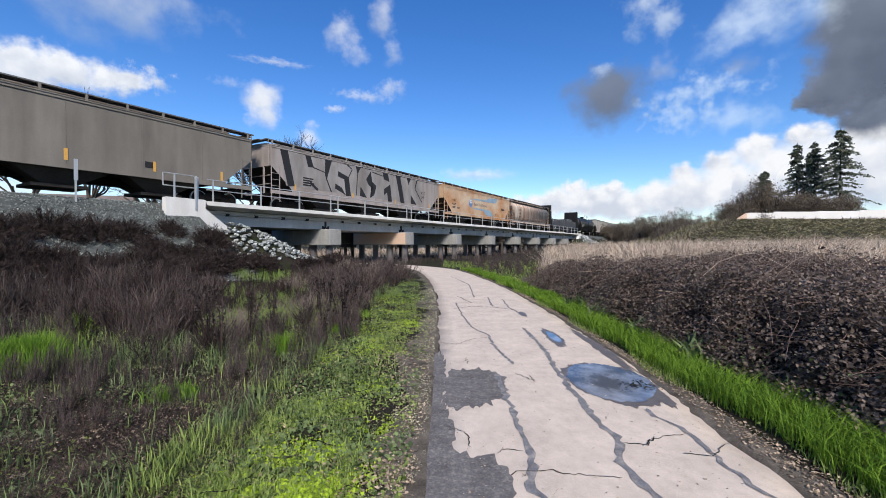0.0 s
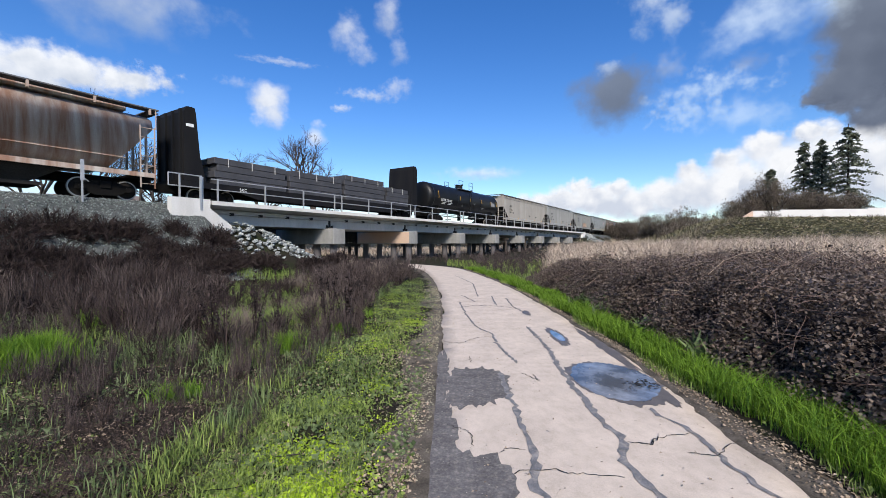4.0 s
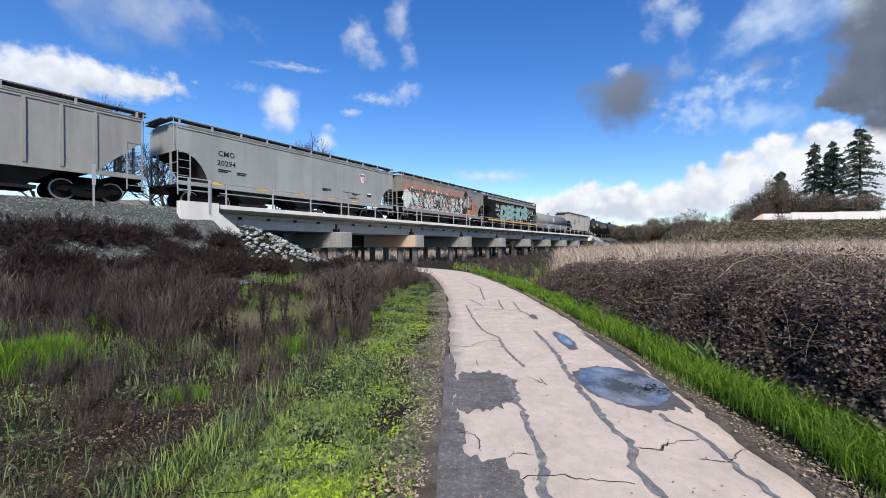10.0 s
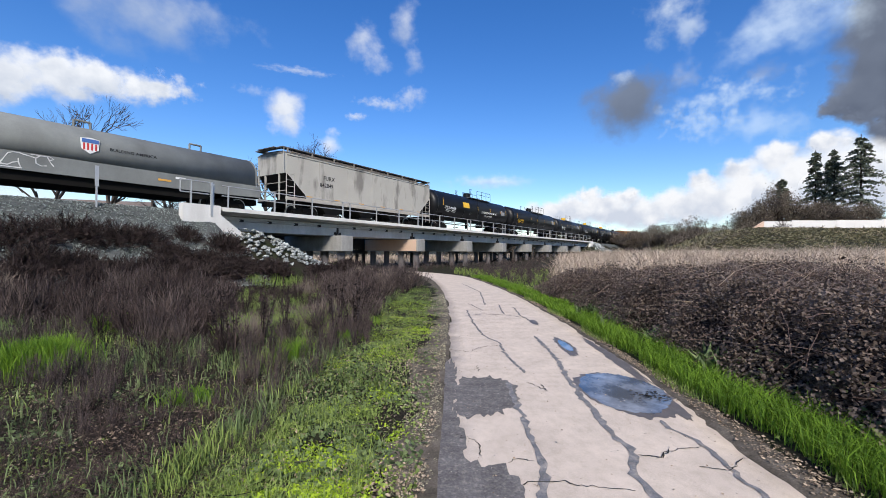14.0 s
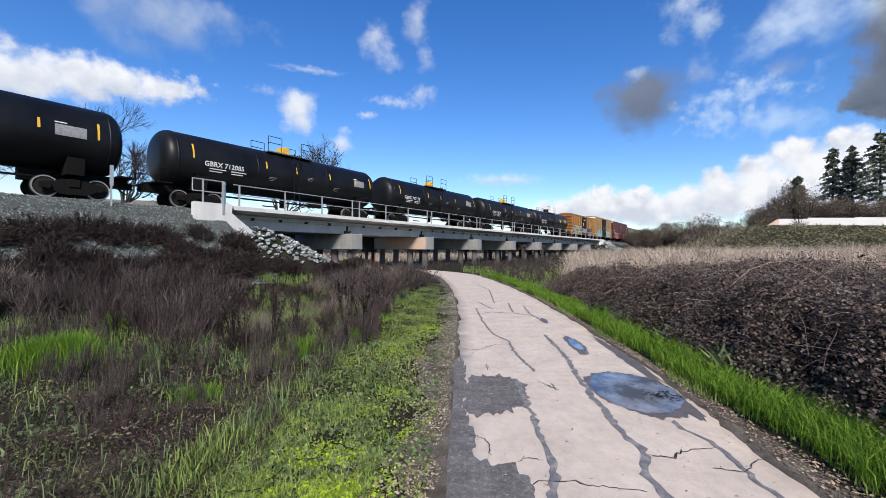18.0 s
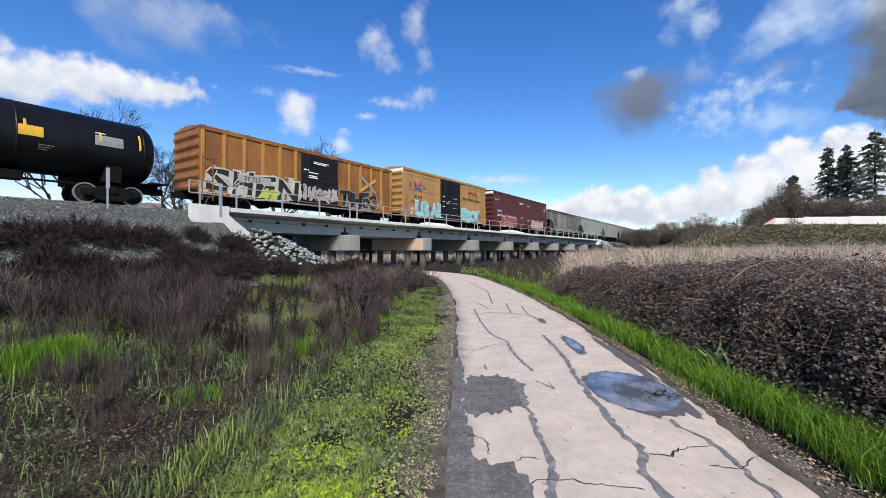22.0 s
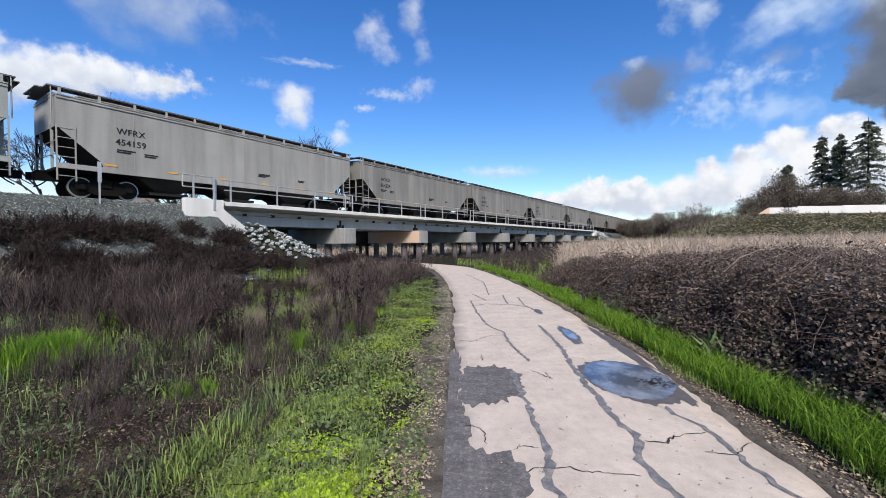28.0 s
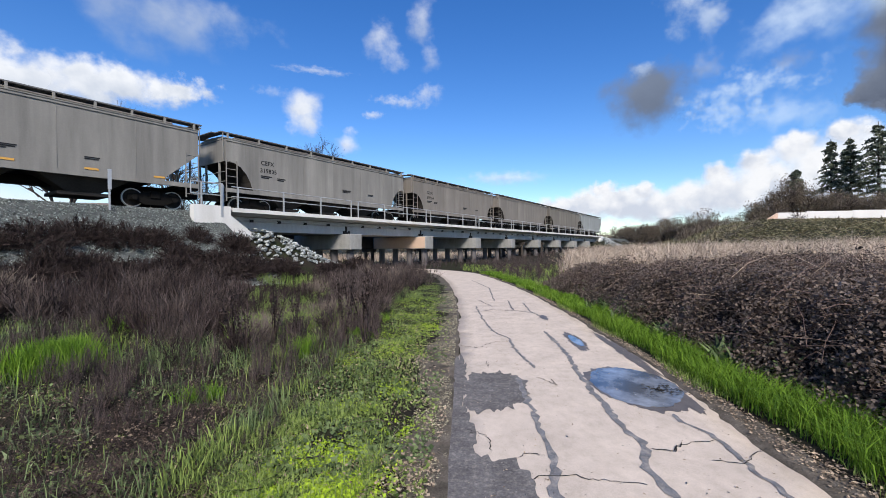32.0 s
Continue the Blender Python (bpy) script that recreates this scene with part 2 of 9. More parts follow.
def height(x, y):
    x, y = np.asarray(x, float), np.asarray(y, float)
    s = x * U.x + y * U.y
    d = x * N.x + y * N.y
    bank = np.clip((8.3 - np.abs(d - TRACK_D)) / 5.6, 0, 1) * 3.0 - 0.40 * np.clip((8.3 - np.abs(d - TRACK_D)) / 1.5, 0, 1)
    bank = bank * (1 - step01(s, 13.6, 20.2) + step01(s, 88, 93.5))
    levee = 5.0 * step01(y, 46, 70) * step01(x - 0.30 * (y - 60), 30, 48)
    field = 0.75 * step01(x, 5, 18) * step01(y, -5, 8)
    rough = 0.05 * np.sin(x * 1.7 + 0.6 * y) * np.sin(y * 1.3 - 0.4 * x) + 0.04 * np.sin(x * 3.9) * np.sin(y * 4.3 + x)
    near_path = np.abs(x - path_centre(y))
    rough = rough * step01(near_path, 1.3, 2.6)
    lim = np.where(x > path_centre(y), right_half(y), 1.31)
    dip = -0.10 * (1 - step01(near_path, lim - 0.19, lim + 0.04)) * (y < 60)
    left = -0.22 * step01(-x, 1.5, 4.5) * (d < 16)
    return np.maximum(bank, levee) + field + rough + dip + left


def build_ground():
    ang = np.linspace(0, 2 * math.pi, 361)[:-1]
    rad = np.concatenate([[0.01, 0.3], 0.6 * 1.075 ** np.arange(118)])
    a, r = np.meshgrid(ang, rad)
    x, y = r * np.sin(a), r * np.cos(a)
    z = height(x, y) * (r < 600)
    v = np.stack([x, y, z], -1).reshape(-1, 3)
    i, j = np.meshgrid(np.arange(len(rad) - 1), np.arange(360), indexing="ij")
    k = (j + 1) % 360
    f = np.stack([i * 360 + j, i * 360 + k, (i + 1) * 360 + k, (i + 1) * 360 + j], -1).reshape(-1, 4)
    v = np.vstack([v, [[0, 0, -0.1]]])
    me = raw_mesh("ground", v, f[:, ::-1], SOIL)
    ob = tagged(new("ground", me), "dark soil with leaf litter and low weeds", "ground", kind="structure")
    smooth(ob)
    return ob


build_ground()


def build_path():
    rng = np.random.default_rng(4)
    ys = np.concatenate([np.arange(-8, 12, 0.12), np.arange(12, 34, 0.4), np.arange(34, 60, 1.0)])
    c = path_centre(ys)
    slope = np.gradient(c, ys)
    nx, ny = 1 / np.sqrt(1 + slope ** 2), -slope / np.sqrt(1 + slope ** 2)
    half = 1.31 - 0.10 * np.clip((ys - 12) / 12, 0, 1)
    jl = 0.025 * np.sin(ys * 2.1) + 0.02 * np.sin(ys * 5.3) + 0.07 * rng.random(len(ys)) * (ys < 14)
    jr = 0.02 * np.sin(ys * 1.6 + 2) + 0.02 * np.sin(ys * 4.1) + 0.06 * rng.random(len(ys)) * (ys < 14)
    cols = np.linspace(-1, 1, 9)
    v, f = [], []
    for k, t in enumerate(cols):
        w = np.where(t > 0, half - 1.31 + right_half(ys), half) * t + (jl if k == 0 else 0) - (jr if k == 8 else 0)
        z = 0.012 - 0.012 * t * t
        v.append(np.stack([c + nx * w, ys + ny * w, np.full(len(ys), z)], -1))
    for k in (0, 8):
        e = v[k].copy()
        e[:, 2] = -0.14
        v.append(e)
    order = [9, 0, 1, 2, 3, 4, 5, 6, 7, 8, 10]
    n = len(ys)
    for a, b in zip(order, order[1:]):
        for i in range(n - 1):
            f.append((a * n + i, b * n + i, b * n + i + 1, a * n + i + 1))
    ob = tagged(new("path", raw_mesh("path", np.vstack(v), np.array(f), PATH_CONC)), "cracked pale pinkish concrete footpath with dark sealed cracks", "path", kind="structure")
    return ob


path = build_path()


def jagged(points, step, wob, rng):
    """The line through the points, cut into short steps that wander."""
    out = []
    for (ax, ay), (bx, by) in zip(points, points[1:]):
        length = math.hypot(bx - ax, by - ay)
        k = max(2, int(length / step))
        for i in range(k):
            t = i / k
            out.append((ax + (bx - ax) * t + rng.normal(0, wob), ay + (by - ay) * t + rng.normal(0, wob)))
    out.append(points[-1])
    return out


def crack(points, width, material, name, rise, seed, label=""):
    rng = np.random.default_rng(seed)
    line = jagged(points, 0.065 if width > 0.02 else 0.035, 0.013, rng)
    bm = bm_new()
    rows = []
    for i, (x, y) in enumerate(line):
        ax, ay = line[max(i - 1, 0)]
        bx, by = line[min(i + 1, len(line) - 1)]
        d = math.hypot(bx - ax, by - ay) or 1
        w = width * (0.45 + 0.75 * rng.random()) * (0.35 if i in (0, len(line) - 1) else 1)
        t = (x - path_centre(y)) / 1.31
        z = 0.012 - 0.012 * float(t * t) + rise
        px, py = -(by - ay) / d * w / 2, (bx - ax) / d * w / 2
        rows.append((bm.verts.new((x + px, y + py, z)), bm.verts.new((x - px, y - py, z))))
    for (a, b), (c, d) in zip(rows, rows[1:]):
        bm.faces.new((a, b, d, c))
    for f in bm.faces:
        f.normal_update()
        if f.normal.z < 0:
            f.normal_flip()
    me = bpy.data.meshes.new(name)
    bm.to_mesh(me)
    bm.free()
    me.materials.append(material)
    ob = new(name, me)
    ob.parent = path
    return tagged(ob, label)


SEALED = (
    ((0.35, 11.07), (0.43, 9.05), (0.56, 7.8), (0.8, 7.09), (0.79, 6.51), (0.86, 5.92), (0.92, 5.4)),
    ((0.65, 5.02), (0.66, 4.08), (0.66, 3.63), (0.66, 3.32), (0.65, 2.92), (0.57, 2.7), (0.64, 2.5), (0.6, 1.2), (0.5, -1.5), (0.62, -5.0)),
    ((1.51, 7.8), (1.53, 6.3), (1.43, 5.22), (1.4, 4.55), (1.38, 3.7), (1.42, 3.38), (1.3, 2.97), (1.34, 2.55), (1.3, 1.2), (1.42, -1.8), (1.36, -6.0)),
    ((1.94, 3.99), (1.98, 3.71), (2.07, 3.55), (2.05, 3.2), (2.02, 2.97), (2.08, 2.55), (2.2, 1.5), (2.12, -2.0)),
    ((0.28, 10.11), (0.75, 10.43), (1.24, 10.32), (1.76, 9.91)),
    ((1.33, 12.24), (1.26, 10.43)), ((1.7, 11.73), (1.64, 10.21), (1.81, 9.17)), ((0.39, 20.05), (1.02, 16.0), (0.92, 12.09)), ((0.45, 12.47), (0.78, 11.01)))
for i, points in enumerate(SEALED):
    crack(points, 0.072 if i in (1, 2) else 0.044, SEALANT, "sealed_crack", 0.004, i)
OPEN = (
    ((0.45, 2.8), (0.55, 2.84), (0.72, 2.86), (0.87, 2.83), (1.21, 2.77)), ((1.44, 3.27), (1.6, 3.23), (1.74, 3.38)), ((0.32, 5.75), (0.33, 5.43)),
    ((0.4, 3.11), (0.5, 3.16), (0.61, 3.14)), ((1.46, 3.26), (1.6, 3.23), (1.68, 3.33), (2.03, 3.43)), ((-0.11, 6.69), (0.21, 6.51), (0.56, 6.92), (0.78, 6.97)),
    ((0.89, 5.02), (1.07, 4.72), (1.04, 4.95)), ((0.0, 3.6), (0.2, 3.45), (0.22, 3.2)), ((1.8, 3.1), (2.0, 3.05), (2.3, 3.3)))
for i, points in enumerate(OPEN):
    crack(points, 0.0095, CRACK, "open_crack", 0.006, 30 + i)


def patch(name, cx, cy, rx, ry, rough, material, rise, seed, label="", corner=2.0, turn=0.0, bulge=None):
    """A flat stain or patch with a wandering edge, on the path."""
    rng = np.random.default_rng(seed)
    ph = rng.random(6) * 6.28
    bm = bm_new()
    verts = []
    for i in range(144):
        a = 2 * math.pi * i / 144
        k = (abs(math.cos(a)) ** corner + abs(math.sin(a)) ** corner) ** (-1 / corner)
        k *= 1 + rough * (0.5 * math.sin(2 * a + ph[0]) + 0.25 * math.sin(21 * a + ph[4]) + 0.2 * math.sin(34 * a + ph[5]) + 0.4 * math.sin(3 * a + ph[1]) + 0.3 * math.sin(7 * a + ph[2]) + 0.3 * math.sin(13 * a + ph[3])) + 0.18 * rough * rng.normal(0, 0.5)
        dx, dy = rx * k * math.cos(a), ry * k * math.sin(a)
        x, y = cx + dx * math.cos(turn) - dy * math.sin(turn), cy + dx * math.sin(turn) + dy * math.cos(turn)
        verts.append((x, y))
    ring = [bm.verts.new((x, y, 0.012 - 0.012 * float(((x - path_centre(y)) / 1.31) ** 2) + rise)) for x, y in verts]
    inner = [bm.verts.new((cx + (x - cx) * 0.5, cy + (y - cy) * 0.5, 0.0125 - 0.012 * float(((cx + (x - cx) * 0.5 - path_centre(cy)) / 1.31) ** 2) + rise)) for x, y in verts]
    for i in range(144):
        j = (i + 1) % 144
        bm.faces.new((ring[i], ring[j], inner[j], inner[i]))
    bm.faces.new(inner)
    for f in bm.faces:
        f.normal_update()
        if f.normal.z < 0:
            f.normal_flip()
    me = bpy.data.meshes.new(name)
    bm.to_mesh(me)
    bm.free()
    me.materials.append(material)
    ob = new(name, me)
    ob.parent = path
    return tagged(ob, label)


patch("asphalt_patch", 0.34, 4.62, 0.34, 0.62, 0.16, ASPHALT, 0.003, 3, "dark asphalt patch", 3.0)
patch("asphalt_patch", 0.02, 2.35, 0.46, 0.72, 0.16, ASPHALT, 0.003, 5, "dark asphalt patch", 3.0)
patch("asphalt_patch", -0.05, 3.6, 0.13, 0.9, 0.25, ASPHALT, 0.0025, 6, "dark asphalt patch")
patch("asphalt_patch", -0.05, 5.2, 0.10, 0.8, 0.3, ASPHALT, 0.0025, 7, "dark asphalt patch")
patch("wet_stain", 1.93, 4.75, 0.47, 0.76, 0.08, WET, 0.003, 8, "wet dark rim of a puddle")
patch("wet_stain", 2.26, 4.6, 0.11, 0.62, 0.1, WET, 0.0035, 12, "wet dark edge of the path")
patch("wet_stain", 1.88, 7.0, 0.13, 0.62, 0.2, WET, 0.003, 9, "wet dark rim of a puddle")
patch("wet_stain", 1.80, 9.3, 0.09, 0.3, 0.2, WET, 0.005, 13, "damp spot")
patch("wet_stain", 2.4, 6.3, 0.10, 1.1, 0.3, WET, 0.003, 14, "damp edge of the path")


def puddle(cx, cy, rx, ry, seed, label):
    ob = patch("puddle", cx, cy, rx, ry, 0.05, WATER, 0.0, seed, label)
    for v in ob.data.vertices:
        v.co.z = 0.0145
    ob.parent = None
    return tagged(ob, label, "puddle", kind="structure")


puddle(1.93, 4.78, 0.46, 0.66, 10, "shallow still puddle on the path, reflecting the sky, pale cloud reflection in its colour")
puddle(1.885, 7.02, 0.075, 0.42, 11, "narrow puddle on the path, reflecting the sky, pale cloud reflection in its colour")


def puddle_leaves():
    """A wet clot of leaves in the puddle."""
    rng = np.random.default_rng(29)
    bm = bm_new()
    for k in range(46):
        x, y = 2.16 + rng.normal(0, 0.075), 4.60 + rng.normal(0, 0.07)
        a, l = rng.random() * 6.283, rng.uniform(0.015, 0.04)
        c, sn = math.cos(a) * l, math.sin(a) * l
        z = 0.018 + 0.02 * rng.random()
        bm.faces.new([bm.verts.new(q) for q in ((x - c, y - sn, z - 0.003), (x - sn * 0.45, y + c * 0.45, z + 0.008), (x + c, y + sn, z), (x + sn * 0.45, y - c * 0.45, z + 0.004))])
    ob = new("wet_leaves", mesh_of("wet_leaves", bm, CRACK))
    tagged(ob, "clot of dark wet leaves lying in the puddle", "leaves", kind="stuff")


puddle_leaves()


# ---- railway: ballast bed, ties, rails ----
def build_ballast(s0, s1, name, seed):
    rng = np.random.default_rng(seed)
    prof = ((-8.2, 0.0), (-7.0, 0.55), (-5.6, 1.35), (-4.2, 2.25), (-3.2, 2.9), (-2.7, 3.3), (-2.3, 3.5), (0, 3.56), (1.3, 3.56), (2.5, 3.5), (3.6, 3.34), (6.0, 2.0), (9.0, 0.2))
    y = np.interp(np.linspace(0, 12, 73), np.arange(13), [p[0] for p in prof])
    z = np.interp(np.linspace(0, 12, 73), np.arange(13), [p[1] for p in prof])
    xs = np.arange(s0, s1 + 0.01, 0.25)
    gx, gy = np.meshgrid(xs, y, indexing="ij")
    gz = np.repeat(z[None], len(xs), 0) + rng.normal(0, 0.035, gx.shape) + 0.06
    gx = gx + rng.normal(0, 0.04, gx.shape)
    v = np.stack([gx, gy, gz], -1).reshape(-1, 3)
    n = len(y)
    i, j = np.meshgrid(np.arange(len(xs) - 1), np.arange(n - 1), indexing="ij")
    f = np.stack([i * n + j, (i + 1) * n + j, (i + 1) * n + j + 1, i * n + j + 1], -1).reshape(-1, 4)
    ob = new(name, raw_mesh(name, v, f, BALLAST))
    ob.matrix_basis = track_pose(0, TRACK_D, 0)
    return tagged(ob, "grey crushed-stone railway ballast bank", "ballast", kind="structure")


build_ballast(-60, BRIDGE_A - 0.4, "ballast_bank", 1)
build_ballast(BRIDGE_B + 0.4, 330, "ballast_bank", 2)


def build_rail(side):
    bm = bm_new()
    y = side * 0.755
    prism(bm, [(y - .07, -.172), (y + .07, -.172), (y + .07, -.155), (y + .012, -.14), (y + .012, -.045), (y + .036, -.035), (y + .036, 0), (y - .036, 0), (y - .036, -.035), (y - .012, -.045), (y - .012, -.14), (y - .07, -.155)], -60, 330)
    ob = new("rail", mesh_of("rail", bm, RAIL_STEEL))
    ob.matrix_basis = track_pose(0, TRACK_D, RAIL_Z)
    tagged(ob, "brown steel rail with a worn top", "rail", "rails of the track", "structure")


build_rail(-1)
build_rail(1)
tie_me = mesh_of("tie", box(bm_new(), -0.12, 0.12, -1.3, 1.3, -0.36, -0.172, 0.01), TIMBER)
ties = thing("ties", track_pose(0, TRACK_D, RAIL_Z), "dark timber ties under the rails", "ties", kind="structure")
for i in range(60):
    again("tie", tie_me, ties, pose(-6 + i * 0.55, 0, 0.0))

# ---- bridge, in the track's frame: x along, y away from the path ----
bridge = thing("bridge", track_pose(0, TRACK_D, 0), "grey concrete girder railway bridge on piles with a galvanised walkway rail", "bridge")
FACE = -2.1      # girder face towards the path
EDGE = -3.1      # walkway edge
girder_me = mesh_of("girder", prism(bm_new(), [(FACE, 2.62), (2.1, 2.62), (2.1, 3.42), (1.9, 3.5), (-1.9, 3.5), (FACE, 3.42)], 0.012, SPAN - 0.012), CONCRETE)
walk_me = mesh_of("walkway_slab", prism(bm_new(), [(EDGE, 3.60), (EDGE, 3.82), (EDGE + .18, 3.83), (EDGE + .2, 3.78), (-1.8, 3.78), (-1.8, 3.50), (FACE + 0.02, 3.48), (EDGE + .3, 3.60)], 0.008, SPAN - 0.008), CONCRETE_PALE)
curb_me = mesh_of("ballast_curb", prism(bm_new(), [(1.9, 3.5), (3.1, 3.6), (3.1, 3.83), (1.9, 3.8)], 0.008, SPAN - 0.008), CONCRETE)
floor_me = mesh_of("ballast_trough", box(bm_new(), 0, SPAN, -1.8, 1.9, 3.42, 3.62), BALLAST)
conduit_me = mesh_of("conduit", rods([(0, FACE - 0.12, 3.22), (SPAN, FACE - 0.12, 3.22)], 0.035, 8), GALV)
clamp_me = mesh_of("conduit_clamp", box(bm_new(), -0.10, 0.10, FACE - 0.2, FACE, 3.15, 3.30, 0.02), STEEL_DARK)
plate_me = mesh_of("joint_bracket", prism(box(bm_new(), -0.05, 0.05, FACE - 0.10, FACE, 2.72, 3.2), [(-0.26, 2.62), (0.26, 2.62), (0.30, 2.86), (0.22, 2.86), (0.1, 2.70), (-0.1, 2.70), (-0.22, 2.86), (-0.30, 2.86)], FACE - 0.12, FACE - 0.02, "y"), STEEL_DARK)
cap_me = mesh_of("pier_cap", box(bm_new(), -0.58, 0.58, -3.15, 3.15, 1.50, 2.615, 0.04), CONCRETE_CAP)
pile_me = mesh_of("pier_column", rods([(0, 0, -1.6), (0, 0, 1.50)], 0.27, 14), PILE)
for k in range(SPANS):
    x = BRIDGE_A + k * SPAN
    for name, me in (("girder", girder_me), ("walkway_slab", walk_me), ("ballast_curb", curb_me), ("ballast_trough", floor_me), ("conduit", conduit_me)):
        again(name, me, bridge, pose(x, 0, 0))
    for c in (1.6, 3.4, 5.3, 7.2):
        again("conduit_clamp", clamp_me, bridge, pose(x + c, 0, 0))
    if k:
        again("joint_bracket", plate_me, bridge, pose(x, 0, 0))
        again("pier_cap", cap_me, bridge, pose(x, 0, 0))
        for y in (-2.55, -0.85, 0.85, 2.55):
            again("pier_column", pile_me, bridge, pose(x, y, 0))
tan = part("paint_panel", box(bm_new(), -0.01, 0.0, -3.05, 3.05, 1.56, 2.56), CONCRETE_TAN, bridge, "tan anti-graffiti paint")
tan.matrix_basis = pose(BRIDGE_A + 2 * SPAN - 0.583, 0, 0)


def abutment(x, sign):
    """A bridge seat with a sloping wing wall; sign -1: the wing runs back along the near end."""
    bm = box(bm_new(), min(x, x + sign * 1.3), max(x, x + sign * 1.3), -3.2, 3.2, 0.4, 2.6, 0.03)
    part("abutment_seat", bm, CONCRETE, bridge)
    a = x - sign * 0.6
    out = [(a + sign * 2.6, 3.86), (a + sign * 0.75, 3.86), (a + sign * 0.75, 3.40), (a - sign * 0.5, 2.45), (a - sign * 0.5, 0.6), (a + sign * 2.6, 1.6)]
    part("wing_wall", prism(bm_new(), out if sign < 0 else out[::-1], EDGE - 0.12, EDGE + 0.28, "y"), CONCRETE_PALE, bridge, "pale concrete wing wall")
    part("wing_wall", prism(bm_new(), out if sign < 0 else out[::-1], 2.85, 3.25, "y"), CONCRETE_PALE, bridge)
    part("back_wall", box(bm_new(), min(x, x + sign * 0.4), max(x, x + sign * 0.4), -2.8, 2.8, 2.6, 3.6), CONCRETE, bridge)


abutment(BRIDGE_A, -1)
abutment(BRIDGE_B, 1)
part("retaining_wall", box(bm_new(), BRIDGE_B - 1.0, BRIDGE_B + 7.5, EDGE - 0.4, EDGE - 0.1, 0.3, 1.9, 0.03), CONCRETE_PALE, bridge, "low pale concrete wall at the far abutment")

# railing
post_me = mesh_of("rail_post", box(bm_new(), -0.035, 0.035, -0.035, 0.035, 0, 1.16), GALV)
posts = []
for k in range(SPANS):
    posts += [BRIDGE_A + k * SPAN + c for c in (0.34, 3.15, 5.9, 8.56)]
for x in posts:
    again("rail_post", post_me, bridge, pose(x, EDGE + 0.06, 3.80))
for k in range(SPANS):
    x0, x1 = BRIDGE_A + k * SPAN - (0.0 if k else 0), BRIDGE_A + (k + 1) * SPAN
    for z in (4.95, 4.42):
        part("hand_rail", rods([(x0, EDGE + 0.06, z), (x1, EDGE + 0.06, z)], 0.028, 6), GALV, bridge)
# the return at the near end
for x in (BRIDGE_A - 1.55, BRIDGE_A - 0.45):
    again("rail_post", post_me, bridge, pose(x, EDGE + 0.06, 3.84))
part("end_post", box(bm_new(), BRIDGE_A - 0.68, BRIDGE_A - 0.58, EDGE - 0.16, EDGE - 0.08, 3.3, 5.02), GALV, bridge)
part("end_rail", rods([(BRIDGE_A - 0.5, EDGE + 0.06, 5.02), (BRIDGE_A - 2.05, EDGE + 0.06, 5.02), (BRIDGE_A - 2.05, EDGE + 0.06, 4.42), (BRIDGE_A - 0.5, EDGE + 0.06, 4.42)], 0.03, 6), GALV, bridge)
# old timber bents beyond the midstream piers
for x in (BRIDGE_A + 4.62 * SPAN, BRIDGE_A + 5.45 * SPAN, BRIDGE_A + 6.3 * SPAN):
    bent = thing("timber_bent", track_pose(x, TRACK_D + 1.5, 0), "old dark timber trestle bent with cross braces under the bridge", "trestle", "old trestle bents")
    for y in (-3.4, -1.7, 0, 1.7):
        part("post", rods([(0, y, -1.2), (0, y, 1.9)], 0.17, 8), TIMBER, bent)
    part("cap_beam", box(bm_new(), -0.18, 0.18, -3.8, 2.2, 1.9, 2.25, 0.02), TIMBER, bent)
    for y0, y1 in ((-3.4, 0.2), (0.2, -3.4)):
        part("brace", rods([(-0.2, y0, -0.2), (-0.2, y1, 1.8)], 0.09, 6), TIMBER, bent)
# dark beams added behind the bridge, so the gaps under its deck read as shade
trestle = thing("gap_shade_beams", track_pose(0, TRACK_D, 0), "dark timber beams added behind the bridge to darken the gaps under it", "trestle")
for k in range(SPANS):
    for y in (3.7, 4.5):
        part("shade_beam", box(bm_new(), BRIDGE_A + k * SPAN + 0.05, BRIDGE_A + (k + 1) * SPAN - 0.05, y, y + 0.35, 1.62, 2.75, 0.03), TIMBER, trestle)
for k in range(SPANS + 1):
    part("shade_beam_cap", box(bm_new(), BRIDGE_A + k * SPAN - 0.2, BRIDGE_A + k * SPAN + 0.2, 3.45, 5.1, 1.25, 1.615, 0.02), TIMBER, trestle)
    for y in (3.8, 4.7):
        part("shade_beam_post", rods([(BRIDGE_A + k * SPAN, y, -0.3), (BRIDGE_A + k * SPAN, y, 1.25)], 0.16, 8), TIMBER, trestle)

# marker post beside the track
marker = thing("marker_post", track_pose(6.7, 22.0, 3.25), "slim galvanised marker post in the ballast beside the track", "post")
part("pole", box(bm_new(), -0.03, 0.03, -0.03, 0.03, -0.3, 1.85), GALV, marker)
part("plate", box(bm_new(), -0.07, 0.07, -0.045, -0.035, 1.0, 1.88), GALV, marker, "narrow grey plate")

# ---- train ----
def paint(name, base, dirt, amount=0.4, rough=0.55, stretch=(1.3, 1.0, 0.16), spread=0.22, var=0.10):
    base, dirt = tuple(k * 0.69 for k in base), tuple(k * 0.65 for k in dirt)
    return mat(name, base, rough, var=var, size=0.8, grain=22, bump=0.08, other=dirt, amount=amount, stretch=stretch, spread=spread)


